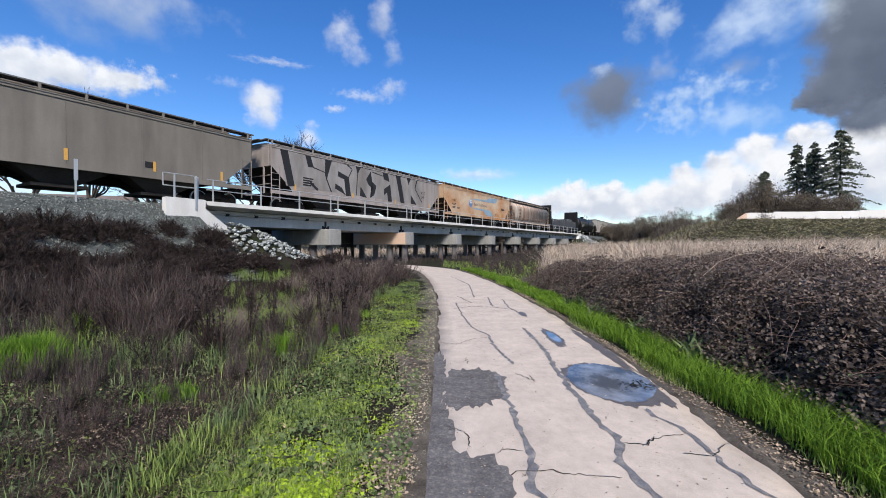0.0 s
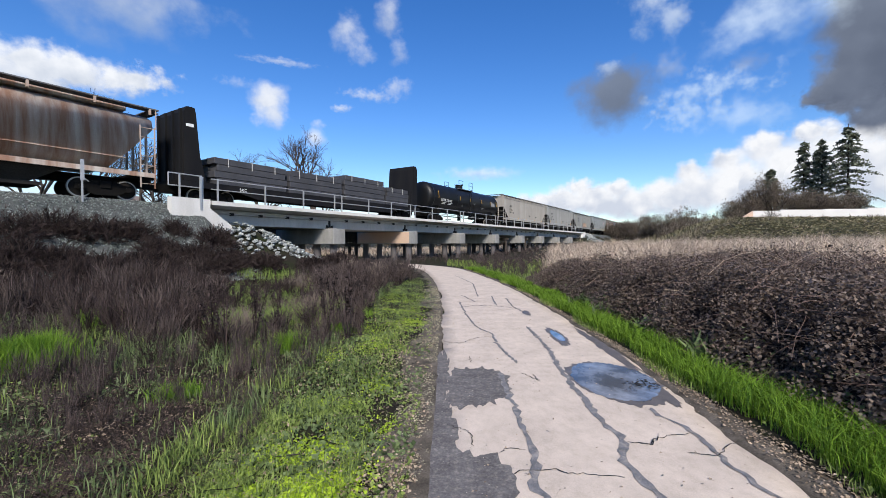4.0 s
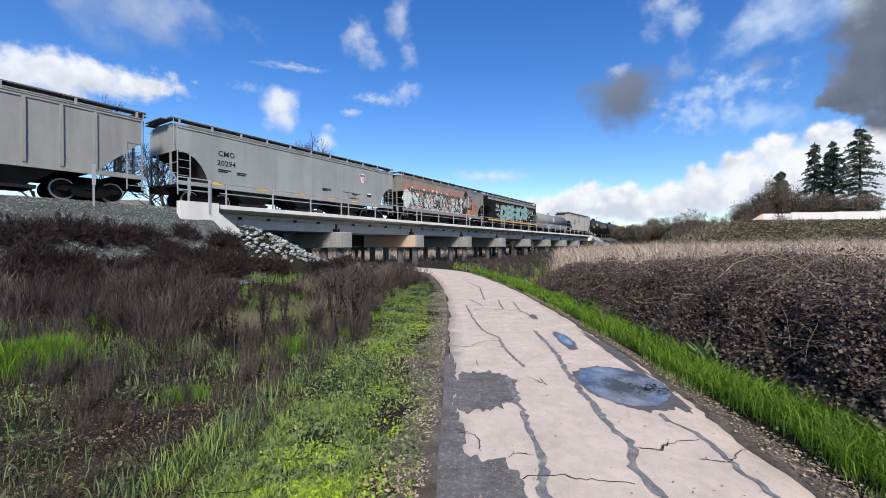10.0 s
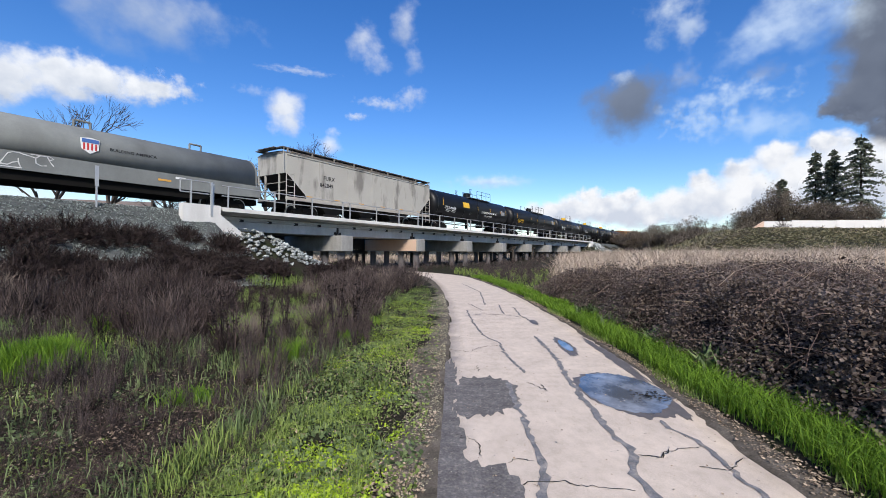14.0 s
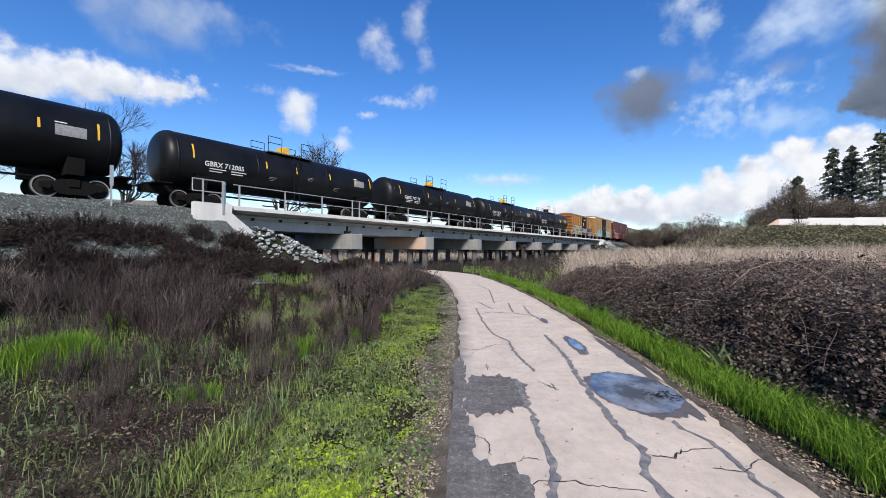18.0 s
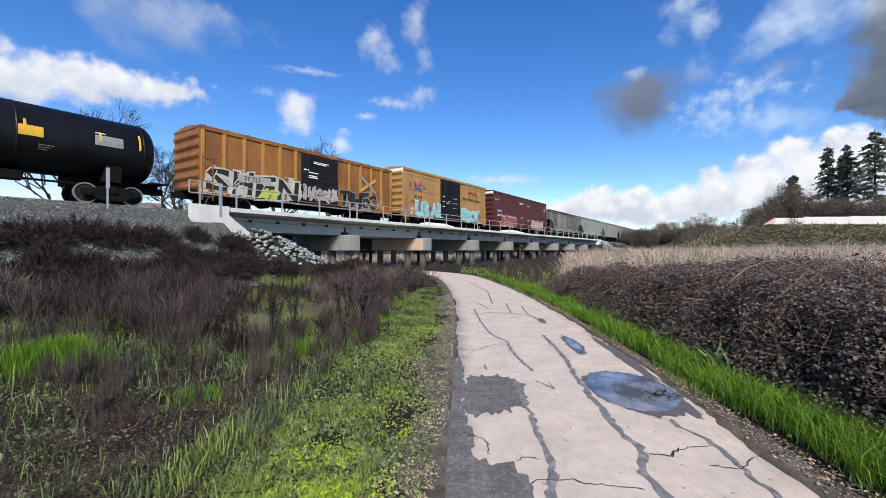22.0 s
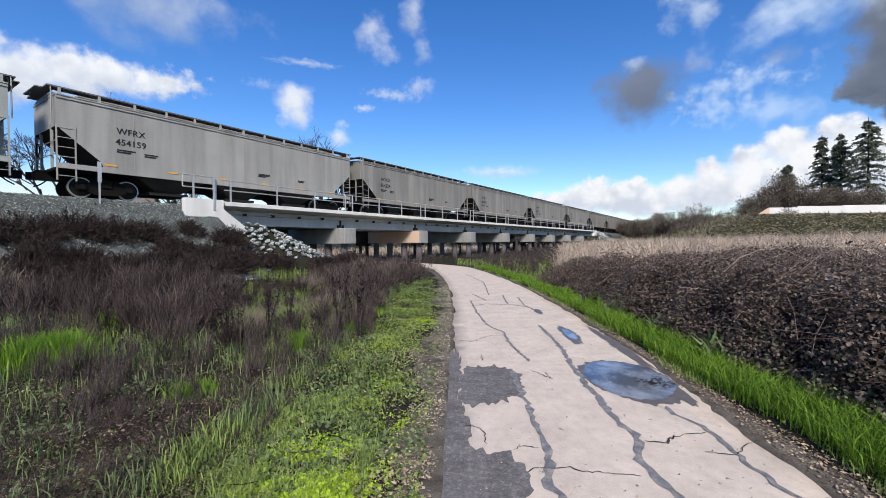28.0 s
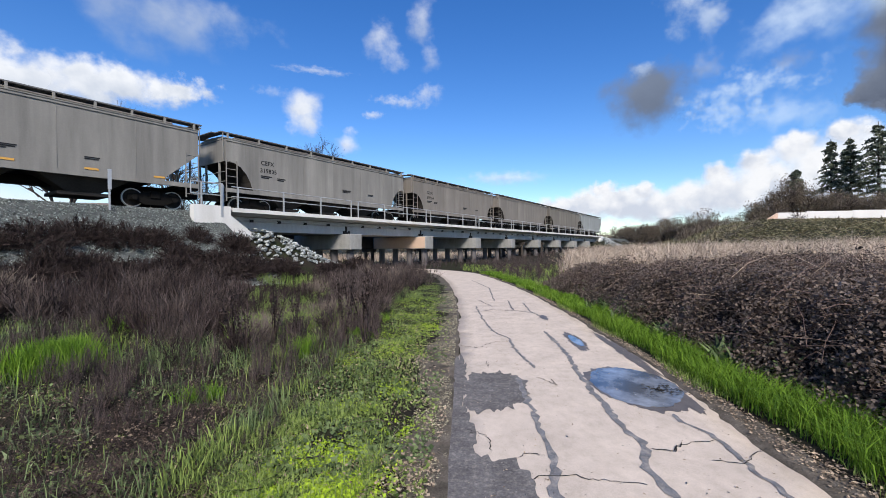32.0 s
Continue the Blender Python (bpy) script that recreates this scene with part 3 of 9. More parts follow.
P_TAUPE = paint("taupe_paint", (0.27, 0.243, 0.205), (0.15, 0.13, 0.108), 0.5, stretch=(0.9, 1, 0.13))
P_PINKGREY = paint("pinkish_grey_paint", (0.42, 0.375, 0.355), (0.27, 0.22, 0.185), 0.35)
P_SILVER = paint("dull_silver_spray", (0.40, 0.375, 0.36), (0.19, 0.165, 0.145), 0.42, stretch=(0.8, 1, 0.3))
P_CORN = paint("cream_and_rust_paint", (0.66, 0.52, 0.37), (0.55, 0.25, 0.09), 0.50, stretch=(0.28, 0.5, 0.42), spread=0.12)
P_RUST = paint("grey_paint_with_rust_streaks", (0.70, 0.63, 0.55), (0.40, 0.22, 0.14), 0.52, stretch=(2.4, 1.0, 0.22), spread=0.14)
P_CREAM = paint("cream_paint", (0.50, 0.46, 0.40), (0.38, 0.34, 0.29), 0.3)
P_LIGHT = paint("light_grey_paint", (0.43, 0.42, 0.39), (0.31, 0.30, 0.275), 0.25)
P_GREY = paint("grey_paint", (0.36, 0.36, 0.34), (0.25, 0.25, 0.235), 0.3)
P_PALE = paint("pale_grey_paint", (0.37, 0.39, 0.38), (0.29, 0.30, 0.29), 0.3)
P_WARM = paint("warm_grey_paint", (0.34, 0.305, 0.27), (0.24, 0.21, 0.185), 0.3)
P_BLACK = paint("black_paint", (0.009, 0.0095, 0.012), (0.022, 0.021, 0.02), 0.25, 0.75)
P_COIL = paint("cool_grey_paint", (0.27, 0.285, 0.275), (0.18, 0.185, 0.178), 0.3, 0.75, stretch=(0.8, 1, 0.5))
P_FURX = paint("patched_white_paint", (0.50, 0.475, 0.42), (0.27, 0.25, 0.22), 0.28, stretch=(0.9, 1, 0.25), spread=0.05)
P_TANK = mat("black_tank_paint", (0.0035, 0.004, 0.005), 0.42, var=0.2, size=0.7, grain=20, bump=0.04, gloss=0.22, other=(0.012, 0.012, 0.013), amount=0.3, stretch=(0.8, 0.8, 0.25), spread=0.2)
P_ORANGE = paint("weathered_orange_paint", (0.46, 0.19, 0.04), (0.21, 0.08, 0.026), 0.58, stretch=(0.9, 1, 0.35))
P_YELLOW = paint("yellow_ochre_paint", (0.52, 0.295, 0.10), (0.38, 0.215, 0.075), 0.3)
P_POST = paint("worn_orange_post_paint", (0.58, 0.31, 0.07), (0.36, 0.16, 0.045), 0.4)
P_MAROON = paint("maroon_paint", (0.115, 0.026, 0.028), (0.075, 0.02, 0.02), 0.35)
P_SOOT = paint("sooty_grey_paint", (0.40, 0.375, 0.32), (0.09, 0.08, 0.075), 0.60, stretch=(0.7, 1, 0.09), spread=0.16)
P_GREEN = paint("pale_green_grey_paint", (0.37, 0.395, 0.365), (0.29, 0.305, 0.28), 0.25)
P_WFRX = paint("worn_light_grey_paint", (0.40, 0.39, 0.36), (0.25, 0.24, 0.22), 0.30, stretch=(1.6, 1, 0.14))
P_DIRTY = paint("dirty_grey_paint", (0.33, 0.315, 0.285), (0.175, 0.165, 0.15), 0.40, stretch=(1.5, 1, 0.14))
P_BROWN = paint("brownish_grey_paint", (0.30, 0.27, 0.235), (0.19, 0.165, 0.14), 0.45)
DOOR_BLACK = paint("black_door_paint", (0.012, 0.0135, 0.018), (0.03, 0.03, 0.032), 0.2, 0.7)
UNDER = mat("underframe_black", (0.007, 0.0065, 0.006), 0.85, 0.1, var=0.35, size=2, grain=25, bump=0.2)
# bays darker than the car's paint: the shade under the body, as colour
BAY = mat("shaded_bays", (0.036, 0.032, 0.029), 0.9, var=0.4, size=1.5, grain=20, bump=0.2)
# near-black colour for the shaded slope sheets of the hoppers
UNDERSIDE_SHADE = mat("underside_shade", (0.034, 0.029, 0.025), 0.9, var=0.4, size=1.2, grain=18, bump=0.15)
WHEEL = mat("wheel_iron", (0.022, 0.019, 0.017), 0.75, 0.3, var=0.3, size=3, grain=30, bump=0.1)
RIM = mat("bright_wheel_rim", (0.34, 0.32, 0.30), 0.4, 0.7, var=0.15, size=3, grain=30, bump=0.03)
GRATE = mat("walkway_grating", (0.14, 0.14, 0.14), 0.7, 0.5, var=0.2, size=3, grain=40, bump=0.2)
INK = mat("stencil_black", (0.02, 0.02, 0.022), 0.7, var=0.2, size=3, grain=20, bump=0)
CHALK = mat("stencil_white", (0.66, 0.66, 0.64), 0.7, var=0.15, size=3, grain=20, bump=0)
STENCIL_GREY = mat("grey_data_panel", (0.22, 0.22, 0.22), 0.6, var=0.4, size=9, grain=40, bump=0)
YELLOW = mat("reflector_yellow", (0.62, 0.36, 0.03), 0.5, var=0.15, size=3, grain=20, bump=0)
AMBER = mat("dull_orange_band", (0.50, 0.27, 0.06), 0.6, var=0.2, size=3, grain=20, bump=0)
TEAL = mat("teal_spray", (0.20, 0.46, 0.45), 0.6, var=0.2, size=1.5, grain=20, bump=0)
MINT = mat("mint_spray", (0.20, 0.34, 0.31), 0.6, var=0.15, size=1.5, grain=20, bump=0)
SPRAY_WHITE = mat("white_spray", (0.52, 0.52, 0.50), 0.6, var=0.2, size=1.5, grain=20, bump=0)
SPRAY_RED = mat("red_spray", (0.30, 0.05, 0.045), 0.6, var=0.2, size=1.5, grain=20, bump=0)
SPRAY_ORANGE = mat("orange_spray", (0.36, 0.145, 0.10), 0.6, var=0.25, size=1.5, grain=20, bump=0)
SPRAY_DARK = mat("dark_green_spray", (0.035, 0.065, 0.055), 0.6, var=0.3, size=1.5, grain=20, bump=0)
SPRAY_BLACK = mat("black_spray", (0.013, 0.012, 0.013), 0.6, var=0.3, size=1.5, grain=20, bump=0)
SPRAY_TEAL = mat("deep_teal_spray", (0.045, 0.11, 0.105), 0.6, var=0.2, size=1.5, grain=20, bump=0)
SPRAY_RUST = mat("rust_brown_spray", (0.28, 0.10, 0.05), 0.6, var=0.2, size=1.5, grain=20, bump=0)
SPRAY_TAN = mat("tan_spray", (0.50, 0.34, 0.23), 0.6, var=0.2, size=1.5, grain=20, bump=0)
SPRAY_BROWN = mat("brown_grey_spray", (0.20, 0.155, 0.12), 0.6, var=0.2, size=1.5, grain=20, bump=0)
SPRAY_LIME = mat("lime_spray", (0.36, 0.40, 0.07), 0.6, var=0.2, size=1.5, grain=20, bump=0)
SPRAY_PURPLE = mat("dull_purple_spray", (0.17, 0.14, 0.22), 0.6, var=0.25, size=1.5, grain=20, bump=0)
SPRAY_STONE = mat("stone_grey_spray", (0.40, 0.385, 0.31), 0.6, var=0.3, size=2, grain=20, bump=0)
SPRAY_PINK = mat("dusty_pink_spray", (0.40, 0.26, 0.25), 0.6, var=0.25, size=1.5, grain=20, bump=0)
SPRAY_GREY = mat("grey_spray", (0.33, 0.30, 0.28), 0.6, var=0.2, size=1.5, grain=20, bump=0)
SLATE_BLUE = mat("faded_blue_paint", (0.10, 0.17, 0.31), 0.6, var=0.2, size=2, grain=20, bump=0)
BLUE = mat("blue_paint", (0.06, 0.13, 0.34), 0.6, var=0.15, size=2, grain=20, bump=0)
SLATE = mat("slate_blue_paint", (0.19, 0.27, 0.33), 0.6, var=0.2, size=1.5, grain=20, bump=0)
RED = mat("red_paint", (0.45, 0.04, 0.04), 0.6, var=0.15, size=2, grain=20, bump=0)
LUMBER = mat("dark_bundles", (0.045, 0.045, 0.05), 0.6, var=0.35, size=1.2, grain=18, bump=0.1)
STRAP = mat("pale_strap", (0.45, 0.44, 0.42), 0.6, var=0.1, bump=0)


def letters(text, size, fat=0.0, shear=0.0, wide=1.0):
    """Flat letters that stand in the xz plane and face the path, from the lower left corner."""
    cu = bpy.data.curves.new("lettering", "FONT")
    cu.body, cu.size, cu.offset, cu.shear, cu.space_character = text, size, fat * size, shear, 1.0 + fat * 2
    cu.resolution_u = 2
    ob = bpy.data.objects.new("lettering", cu)
    me = bpy.data.meshes.new_from_object(ob)
    bpy.data.objects.remove(ob)
    bpy.data.curves.remove(cu)
    for v in me.vertices:
        v.co = Vector((v.co.x * wide, 0, v.co.y))
    return me


def lettering(parent, text, x, y, z, size, material, fat=0.012, shear=0.0, wide=1.0, label="", name="lettering"):
    me = letters(text, size, fat, shear, wide)
    me.materials.append(material)
    ob = again(name, me, parent, pose(x, y, z))
    return tagged(ob, label)


def bars(parent, x, y, z, widths, size, material, gap=None, name="stencil_bar"):
    """Small print that cannot be read: a bar a line, downwards from z."""
    bm = bm_new()
    for i, w in enumerate(widths):
        zz = z - i * (gap or size * 1.6)
        box(bm, x, x + w, y - 0.002, y + 0.001, zz - size, zz)
    return part(name, bm, material, parent)


def blobs(x0, x1, z0, z1, n, seed, y, kind="letter"):
    """Spray shapes side by side that fill a field: fat, uneven, with bites and tails."""
    rng = np.random.default_rng(seed)
    bm = bm_new()
    w = (x1 - x0) / n
    for i in range(n):
        cx, cz = x0 + (i + 0.5) * w + rng.normal(0, 0.05 * w), (z0 + z1) / 2 + rng.normal(0, 0.03)
        k = 26
        ph = rng.random(4) * 6.28
        pts = []
        for j in range(k):
            a = 2 * math.pi * j / k
            p = 5.0 if kind == "letter" else 2.0
            r = (abs(math.cos(a)) ** p + abs(math.sin(a)) ** p) ** (-1 / p)
            r *= 1 + 0.20 * math.sin(3 * a + ph[0]) + 0.14 * math.sin(5 * a + ph[1]) + 0.08 * math.sin(8 * a + ph[2])
            pts.append((cx + 0.50 * w * r * math.cos(a) + 0.12 * w * math.sin(a), cz + 0.47 * (z1 - z0) * r * math.sin(a)))
        c = bm.verts.new((cx, y, cz))
        ring = [bm.verts.new((px, y, pz)) for px, pz in pts]
        for j in range(k):
            bm.faces.new((c, ring[j], ring[(j + 1) % k]))
    return bm


def strokes(x0, x1, z0, z1, n, seed, y, width):
    """Spray lines that turn back and forth in a field."""
    rng = np.random.default_rng(seed)
    bm = bm_new()
    for i in range(n):
        cx = x0 + (i + 0.5) * (x1 - x0) / n + rng.normal(0, 0.1)
        px, pz = cx, rng.uniform(z0, z1)
        a = rng.uniform(0, 6.28)
        pts = []
        for j in range(9):
            pts.append((min(max(px, x0), x1), min(max(pz, z0), z1)))
            a += rng.normal(0, 0.9)
            px += math.cos(a) * (x1 - x0) / n * 0.42
            pz += math.sin(a) * (z1 - z0) * 0.33
        rows = []
        for j, (u, v) in enumerate(pts):
            ax, az = pts[max(j - 1, 0)]
            bx, bz = pts[min(j + 1, 8)]
            d = math.hypot(bx - ax, bz - az) or 1
            w = width * rng.uniform(0.5, 1.0)
            rows.append((bm.verts.new((u - (bz - az) / d * w / 2, y, v + (bx - ax) / d * w / 2)), bm.verts.new((u + (bz - az) / d * w / 2, y, v - (bx - ax) / d * w / 2))))
        for p, q in zip(rows, rows[1:]):
            bm.faces.new((p[0], p[1], q[1], q[0]))
    return bm


def pieces(name, bm, material, parent, label=""):
    """Each sprayed shape of the mesh as a part of its own."""
    left = set(bm.verts)
    while left:
        seen = [left.pop()]
        for v in seen:
            for e in v.link_edges:
                w = e.other_vert(v)
                if w in left:
                    left.discard(w)
                    seen.append(w)
        one = bm_new()
        twin = {v: one.verts.new(v.co) for v in seen}
        for f in {f for v in seen for f in v.link_faces}:
            one.faces.new([twin[v] for v in f.verts])
        part(name, one, material, parent, label)
    bm.free()


def sprayed(car, outlines, y, material, label=""):
    """Flat sprayed shapes, one part each."""
    for o in outlines:
        bm = bm_new()
        bm.faces.new([bm.verts.new((x, y, z)) for x, z in o])
        bmesh.ops.triangulate(bm, faces=bm.faces)
        part("graffiti_stroke", bm, material, car, label)


def line(x0, z0, x1, z1, w):
    d = math.hypot(x1 - x0, z1 - z0)
    a, b = -(z1 - z0) / d * w / 2, (x1 - x0) / d * w / 2
    return [(x0 + a, z0 + b), (x0 - a, z0 - b), (x1 - a, z1 - b), (x1 + a, z1 + b)]


def fat_word(car, text, cells, z0, z1, y, layers, lean=0.0, seed=1, label=""):
    """Fat sprayed letters, each stretched into its own cell; layers: material, growth in metres, fatness."""
    rng = np.random.default_rng(seed)
    for ch, (x0, x1) in zip(text, cells):
        tilt, dz = rng.normal(0, 0.06), rng.normal(0, 0.05)
        for k, (material, grow, fat) in enumerate(layers):
            me = letters(ch, 1.0, fat, 0.0, 1.0)
            v = np.array([w.co[:] for w in me.vertices])
            lo, hi = v.min(0), v.max(0)
            for w in me.vertices:
                u, t = (w.co.x - lo[0]) / (hi[0] - lo[0]), (w.co.z - lo[2]) / (hi[2] - lo[2])
                x = x0 - grow + (x1 - x0 + 2 * grow) * u + lean * (t - 0.5) * (z1 - z0)
                z = z0 - grow + dz + (z1 - z0 + 2 * grow) * t + tilt * (u - 0.5) * (x1 - x0) + 0.05 * math.sin(5 * u + 3 * t + seed)
                w.co = Vector((x, y - 0.004 * k, z))
            me.materials.append(material)
            again("graffiti_letter", me, car).name = "graffiti_letter"


# trucks, couplers: meshes that all cars share
def wheel_mesh():
    bm = bm_new()
    prof = ((0.0, -0.06), (0.12, -0.075), (0.14, -0.045), (0.36, -0.03), (0.405, -0.066), (0.457, -0.066), (0.457, 0.05), (0.485, 0.055), (0.485, 0.075), (0.0, 0.075))
    k = 28
    rings = []
    for r, y in prof:
        rings.append([bm.verts.new((r * math.cos(2 * math.pi * i / k), y, r * math.sin(2 * math.pi * i / k))) for i in range(k)] if r else [bm.verts.new((0, y, 0))])
    for n, (a, b) in enumerate(zip(rings, rings[1:])):
        for i in range(k):
            j = (i + 1) % k
            f = bm.faces.new([a[0], b[i], b[j]] if len(a) == 1 else [a[i], a[j], b[0]] if len(b) == 1 else [a[i], b[i], b[j], a[j]])
            f.material_index = 1 if n in (4, 5) else 0
    me = mesh_of("wheel", bm, WHEEL)
    me.materials.append(RIM)
    return me


WHEEL_ME = wheel_mesh()
WHEEL_FAR = WHEEL_ME.copy()
for v in WHEEL_FAR.vertices:
    v.co.y = -v.co.y
FRAME_ME = mesh_of("side_frame", prism(bm_new(), [(-1.15, 0.36), (-1.12, 0.62), (-0.70, 0.66), (-0.42, 0.80), (0.42, 0.80), (0.70, 0.66), (1.12, 0.62), (1.15, 0.36), (0.80, 0.34), (0.45, 0.14), (-0.45, 0.14), (-0.80, 0.34)], -0.06, 0.06, "y"), UNDER)
BEARING_ME = mesh_of("bearing", rods([(0, -0.10, 0), (0, 0.02, 0)], 0.13, 10), UNDER)
BOLSTER_ME = mesh_of("bolster", box(bm_new(), -0.22, 0.22, -1.12, 1.12, 0.45, 0.82, 0.03), UNDER)
AXLE_ME = mesh_of("axle", rods([(0, -0.7, 0), (0, 0.7, 0)], 0.08, 8), UNDER)


def truck(car, x):
    t = again("truck", BOLSTER_ME, car, pose(x, 0, 0))
    for y in (-1.0, 1.0):
        again("side_frame", FRAME_ME, t, pose(0, y, 0))
        for dx in (-0.89, 0.89):
            again("bearing", BEARING_ME, t, pose(dx, y - 0.05 if y < 0 else y + 0.1, 0.457))
    for dx in (-0.89, 0.89):
        again("wheel", WHEEL_ME, t, pose(dx, -0.755, 0.457))
        again("wheel", WHEEL_FAR, t, pose(dx, 0.755, 0.457))
        again("axle", AXLE_ME, t, pose(dx, 0, 0.457))


def coupler_mesh():
    bm = box(bm_new(), -0.55, 0.1, -0.13, 0.13, 0.74, 0.98, 0.02)
    prism(bm, [(0.1, -0.18), (0.42, -0.20), (0.48, -0.02), (0.34, 0.02), (0.30, 0.2), (0.1, 0.2)], 0.70, 1.02, "z")
    return mesh_of("coupler", bm, UNDER)


COUPLER_ME = coupler_mesh()
HOSE_ME = mesh_of("air_hose", rods([(0.0, -0.3, 0.80), (0.25, -0.32, 0.55), (0.5, -0.2, 0.42)], 0.03, 6), UNDER)


def ends(car, L, reach):
    """Couplers and hoses; reach: how far the next car's face is from this one's end."""
    for x, r in ((L / 2 + reach - 0.45, 0), (-L / 2 - reach + 0.45, 180)):
        again("coupler", COUPLER_ME, car, pose(x, 0, 0, 0, 0, r))
        again("air_hose", HOSE_ME, car, pose(x - (0.3 if r == 0 else -0.3), 0, 0, 0, 0, r))


def ladder_mesh(w, z0, z1, material):
    bm = bm_new()
    for x in (0, w):
        box(bm, x - 0.028, x + 0.028, -0.03, 0.0, z0, z1)
    n = int((z1 - z0) / 0.38)
    for i in range(n):
        z = z0 + 0.2 + i * (z1 - z0 - 0.3) / max(n - 1, 1)
        box(bm, 0, w, -0.028, -0.006, z - 0.014, z + 0.014)
    return mesh_of("ladder", bm, material)


def hopper(L, material, label, name="hopper_car", top=4.6, cut=(2.9, 1.5), curved=False, arc=False, ribs=0, roof=None, band=None, bays=3, brackets=12, wheel_end=-1):
    """A covered hopper car: its sides, sloping ends, roof walk, bays and trucks."""
    car = thing(name, Matrix(), label, "rail car", "cars of the freight train")
    h = L / 2
    sill, eave = 1.34, top - 0.39
    W = 1.56
    # side outline with the cut-away ends
    zc, xc = cut
    low = [(-h + xc + 0.1, sill), (h - xc - 0.1, sill)]
    right = [(h - xc, sill + 0.25), (h, zc)]
    if arc:
        right = [(h - xc * math.cos(a) ** 0.8 if a < 1.57 else h, sill + 0.25 + (zc - sill - 0.25) * math.sin(a) ** 1.6) for a in (0.0, 0.35, 0.7, 1.05, 1.4, 1.571)]
    outline = low + right + [(h, eave), (-h, eave)] + [(-x, z) for x, z in right[::-1]]
    bm = bm_new()
    if curved:
        prof = [(-1.15, 1.34), (-1.42, 1.75), (-1.55, 2.3), (-1.58, 2.9), (-1.50, 3.5), (-1.25, 3.95), (-0.7, 4.22)]
        prof = [(y * 1.0, 1.34 + (z - 1.34) * (eave + 0.08 - 1.34) / (4.22 - 1.34)) for y, z in prof]
        full = prof + [(-y, z) for y, z in prof[::-1]]
        def off(z):
            return h - max(0.0, (zc - z) / (zc - sill)) * xc if z < zc else h
        one = [bm.verts.new((-off(z), y, z)) for y, z in full]
        two = [bm.verts.new((off(z), y, z)) for y, z in full]
        m = len(full)
        for i in range(m - 1):
            bm.faces.new((one[i], one[i + 1], two[i + 1], two[i]))
        bm.faces.new((one[m - 1], one[0], two[0], two[m - 1]))
        for i in range(m // 2 - 1):
            bm.faces.new((one[i], one[m - 1 - i], one[m - 2 - i], one[i + 1]))
            bm.faces.new((two[i + 1], two[m - 2 - i], two[m - 1 - i], two[i]))
    else:
        prism(bm, outline, -W, W, "y")
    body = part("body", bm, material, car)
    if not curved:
        body.data.materials.append(UNDERSIDE_SHADE)
        # faces that point down get their shade as a darker colour
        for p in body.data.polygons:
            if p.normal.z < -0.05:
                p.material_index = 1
    if curved:
        body.data.polygons.foreach_set("use_smooth", [abs(p.normal.x) < 0.3 for p in body.data.polygons])
        part("seam", box(bm_new(), -h + 1.2, h - 1.2, -1.535, -1.40, 1.95, 1.98), material, car)
    # roof
    if not curved:
        bm = prism(bm_new(), [(-W - 0.03, eave + 0.003), (-W - 0.03, eave + 0.05), (-1.15, eave + 0.17), (0, eave + 0.23), (1.15, eave + 0.17), (W + 0.03, eave + 0.05), (W + 0.03, eave + 0.003)], -h - 0.02, h + 0.02)
        part("roof", bm, roof or material, car)
        part("top_chord", box(bm_new(), -h, h, -W - 0.045, -W, eave - 0.12, eave - 0.05), material, car)
    part("hatch_cover", box(bm_new(), -h + 0.9, h - 0.9, -0.80, 0.80, eave + 0.16, eave + 0.375, 0.03), roof or material, car)
    for y in (-1.18, 1.18):
        part("running_board", box(bm_new(), -h - 0.25, h + 0.25, y - 0.30, y + 0.30, top - 0.055, top), GRATE, car)
    bm_leg = mesh_of("board_bracket", box(bm_new(), -0.045, 0.045, -1.50, -1.42, eave + 0.05, top - 0.055), roof or material)
    for i in range(brackets):
        again("board_bracket", bm_leg, car, pose(-h + 0.15 + i * (L - 0.3) / (brackets - 1), 0, 0))
    for x in (-h - 0.2, h + 0.2):
        part("end_walk", box(bm_new(), x - 0.28, x + 0.28, -0.9, 0.9, top - 0.055, top - 0.01), GRATE, car)
    # side sills and frame
    for y0, y1 in ((-W - 0.03, -W + 0.12), (W - 0.12, W + 0.03)):
        part("side_sill", box(bm_new(), -h + 0.02, h - 0.02, y0, y1, sill - 0.20, sill + 0.02), material, car)
    part("centre_sill", box(bm_new(), -h - 0.35, h + 0.35, -0.25, 0.25, 0.72, 1.12), UNDER, car)
    for x in (-h + 0.55, h - 0.55):
        part("end_platform", box(bm_new(), x - 0.6, x + 0.6, -1.5, 1.5, 1.06, 1.16), UNDER, car)
    rung_me = ladder_mesh(0.62, 0.62, zc + 0.05, material)
    for x in (-h, h - 0.62):
        again("ladder", rung_me, car, pose(x, -W + 0.005, 0))
    corner_me = mesh_of("corner_post", box(bm_new(), -0.045, 0.045, -0.05, 0.05, 1.1, zc + 0.06), material)
    for x in (-h + 0.045, h - 0.045):
        for y in (-0.75, 0.75, W - 0.06):
            again("corner_post", corner_me, car, pose(x, y, 0))
    grab_me = mesh_of("end_rail", rods([(0, -1.5, 1.75), (0, 1.5, 1.75)], 0.022, 6), material)
    for x in (-h - 0.02, h + 0.02):
        again("end_rail", grab_me, car, pose(x, 0, 0))
        again("end_rail", grab_me, car, pose(x, 0, 0.55))
    roof_me = mesh_of("roof_grab", rods([(0, -1.45, zc), (0, -1.45, top + 0.0), (0, -1.0, top + 0.05)], 0.025, 6), material)
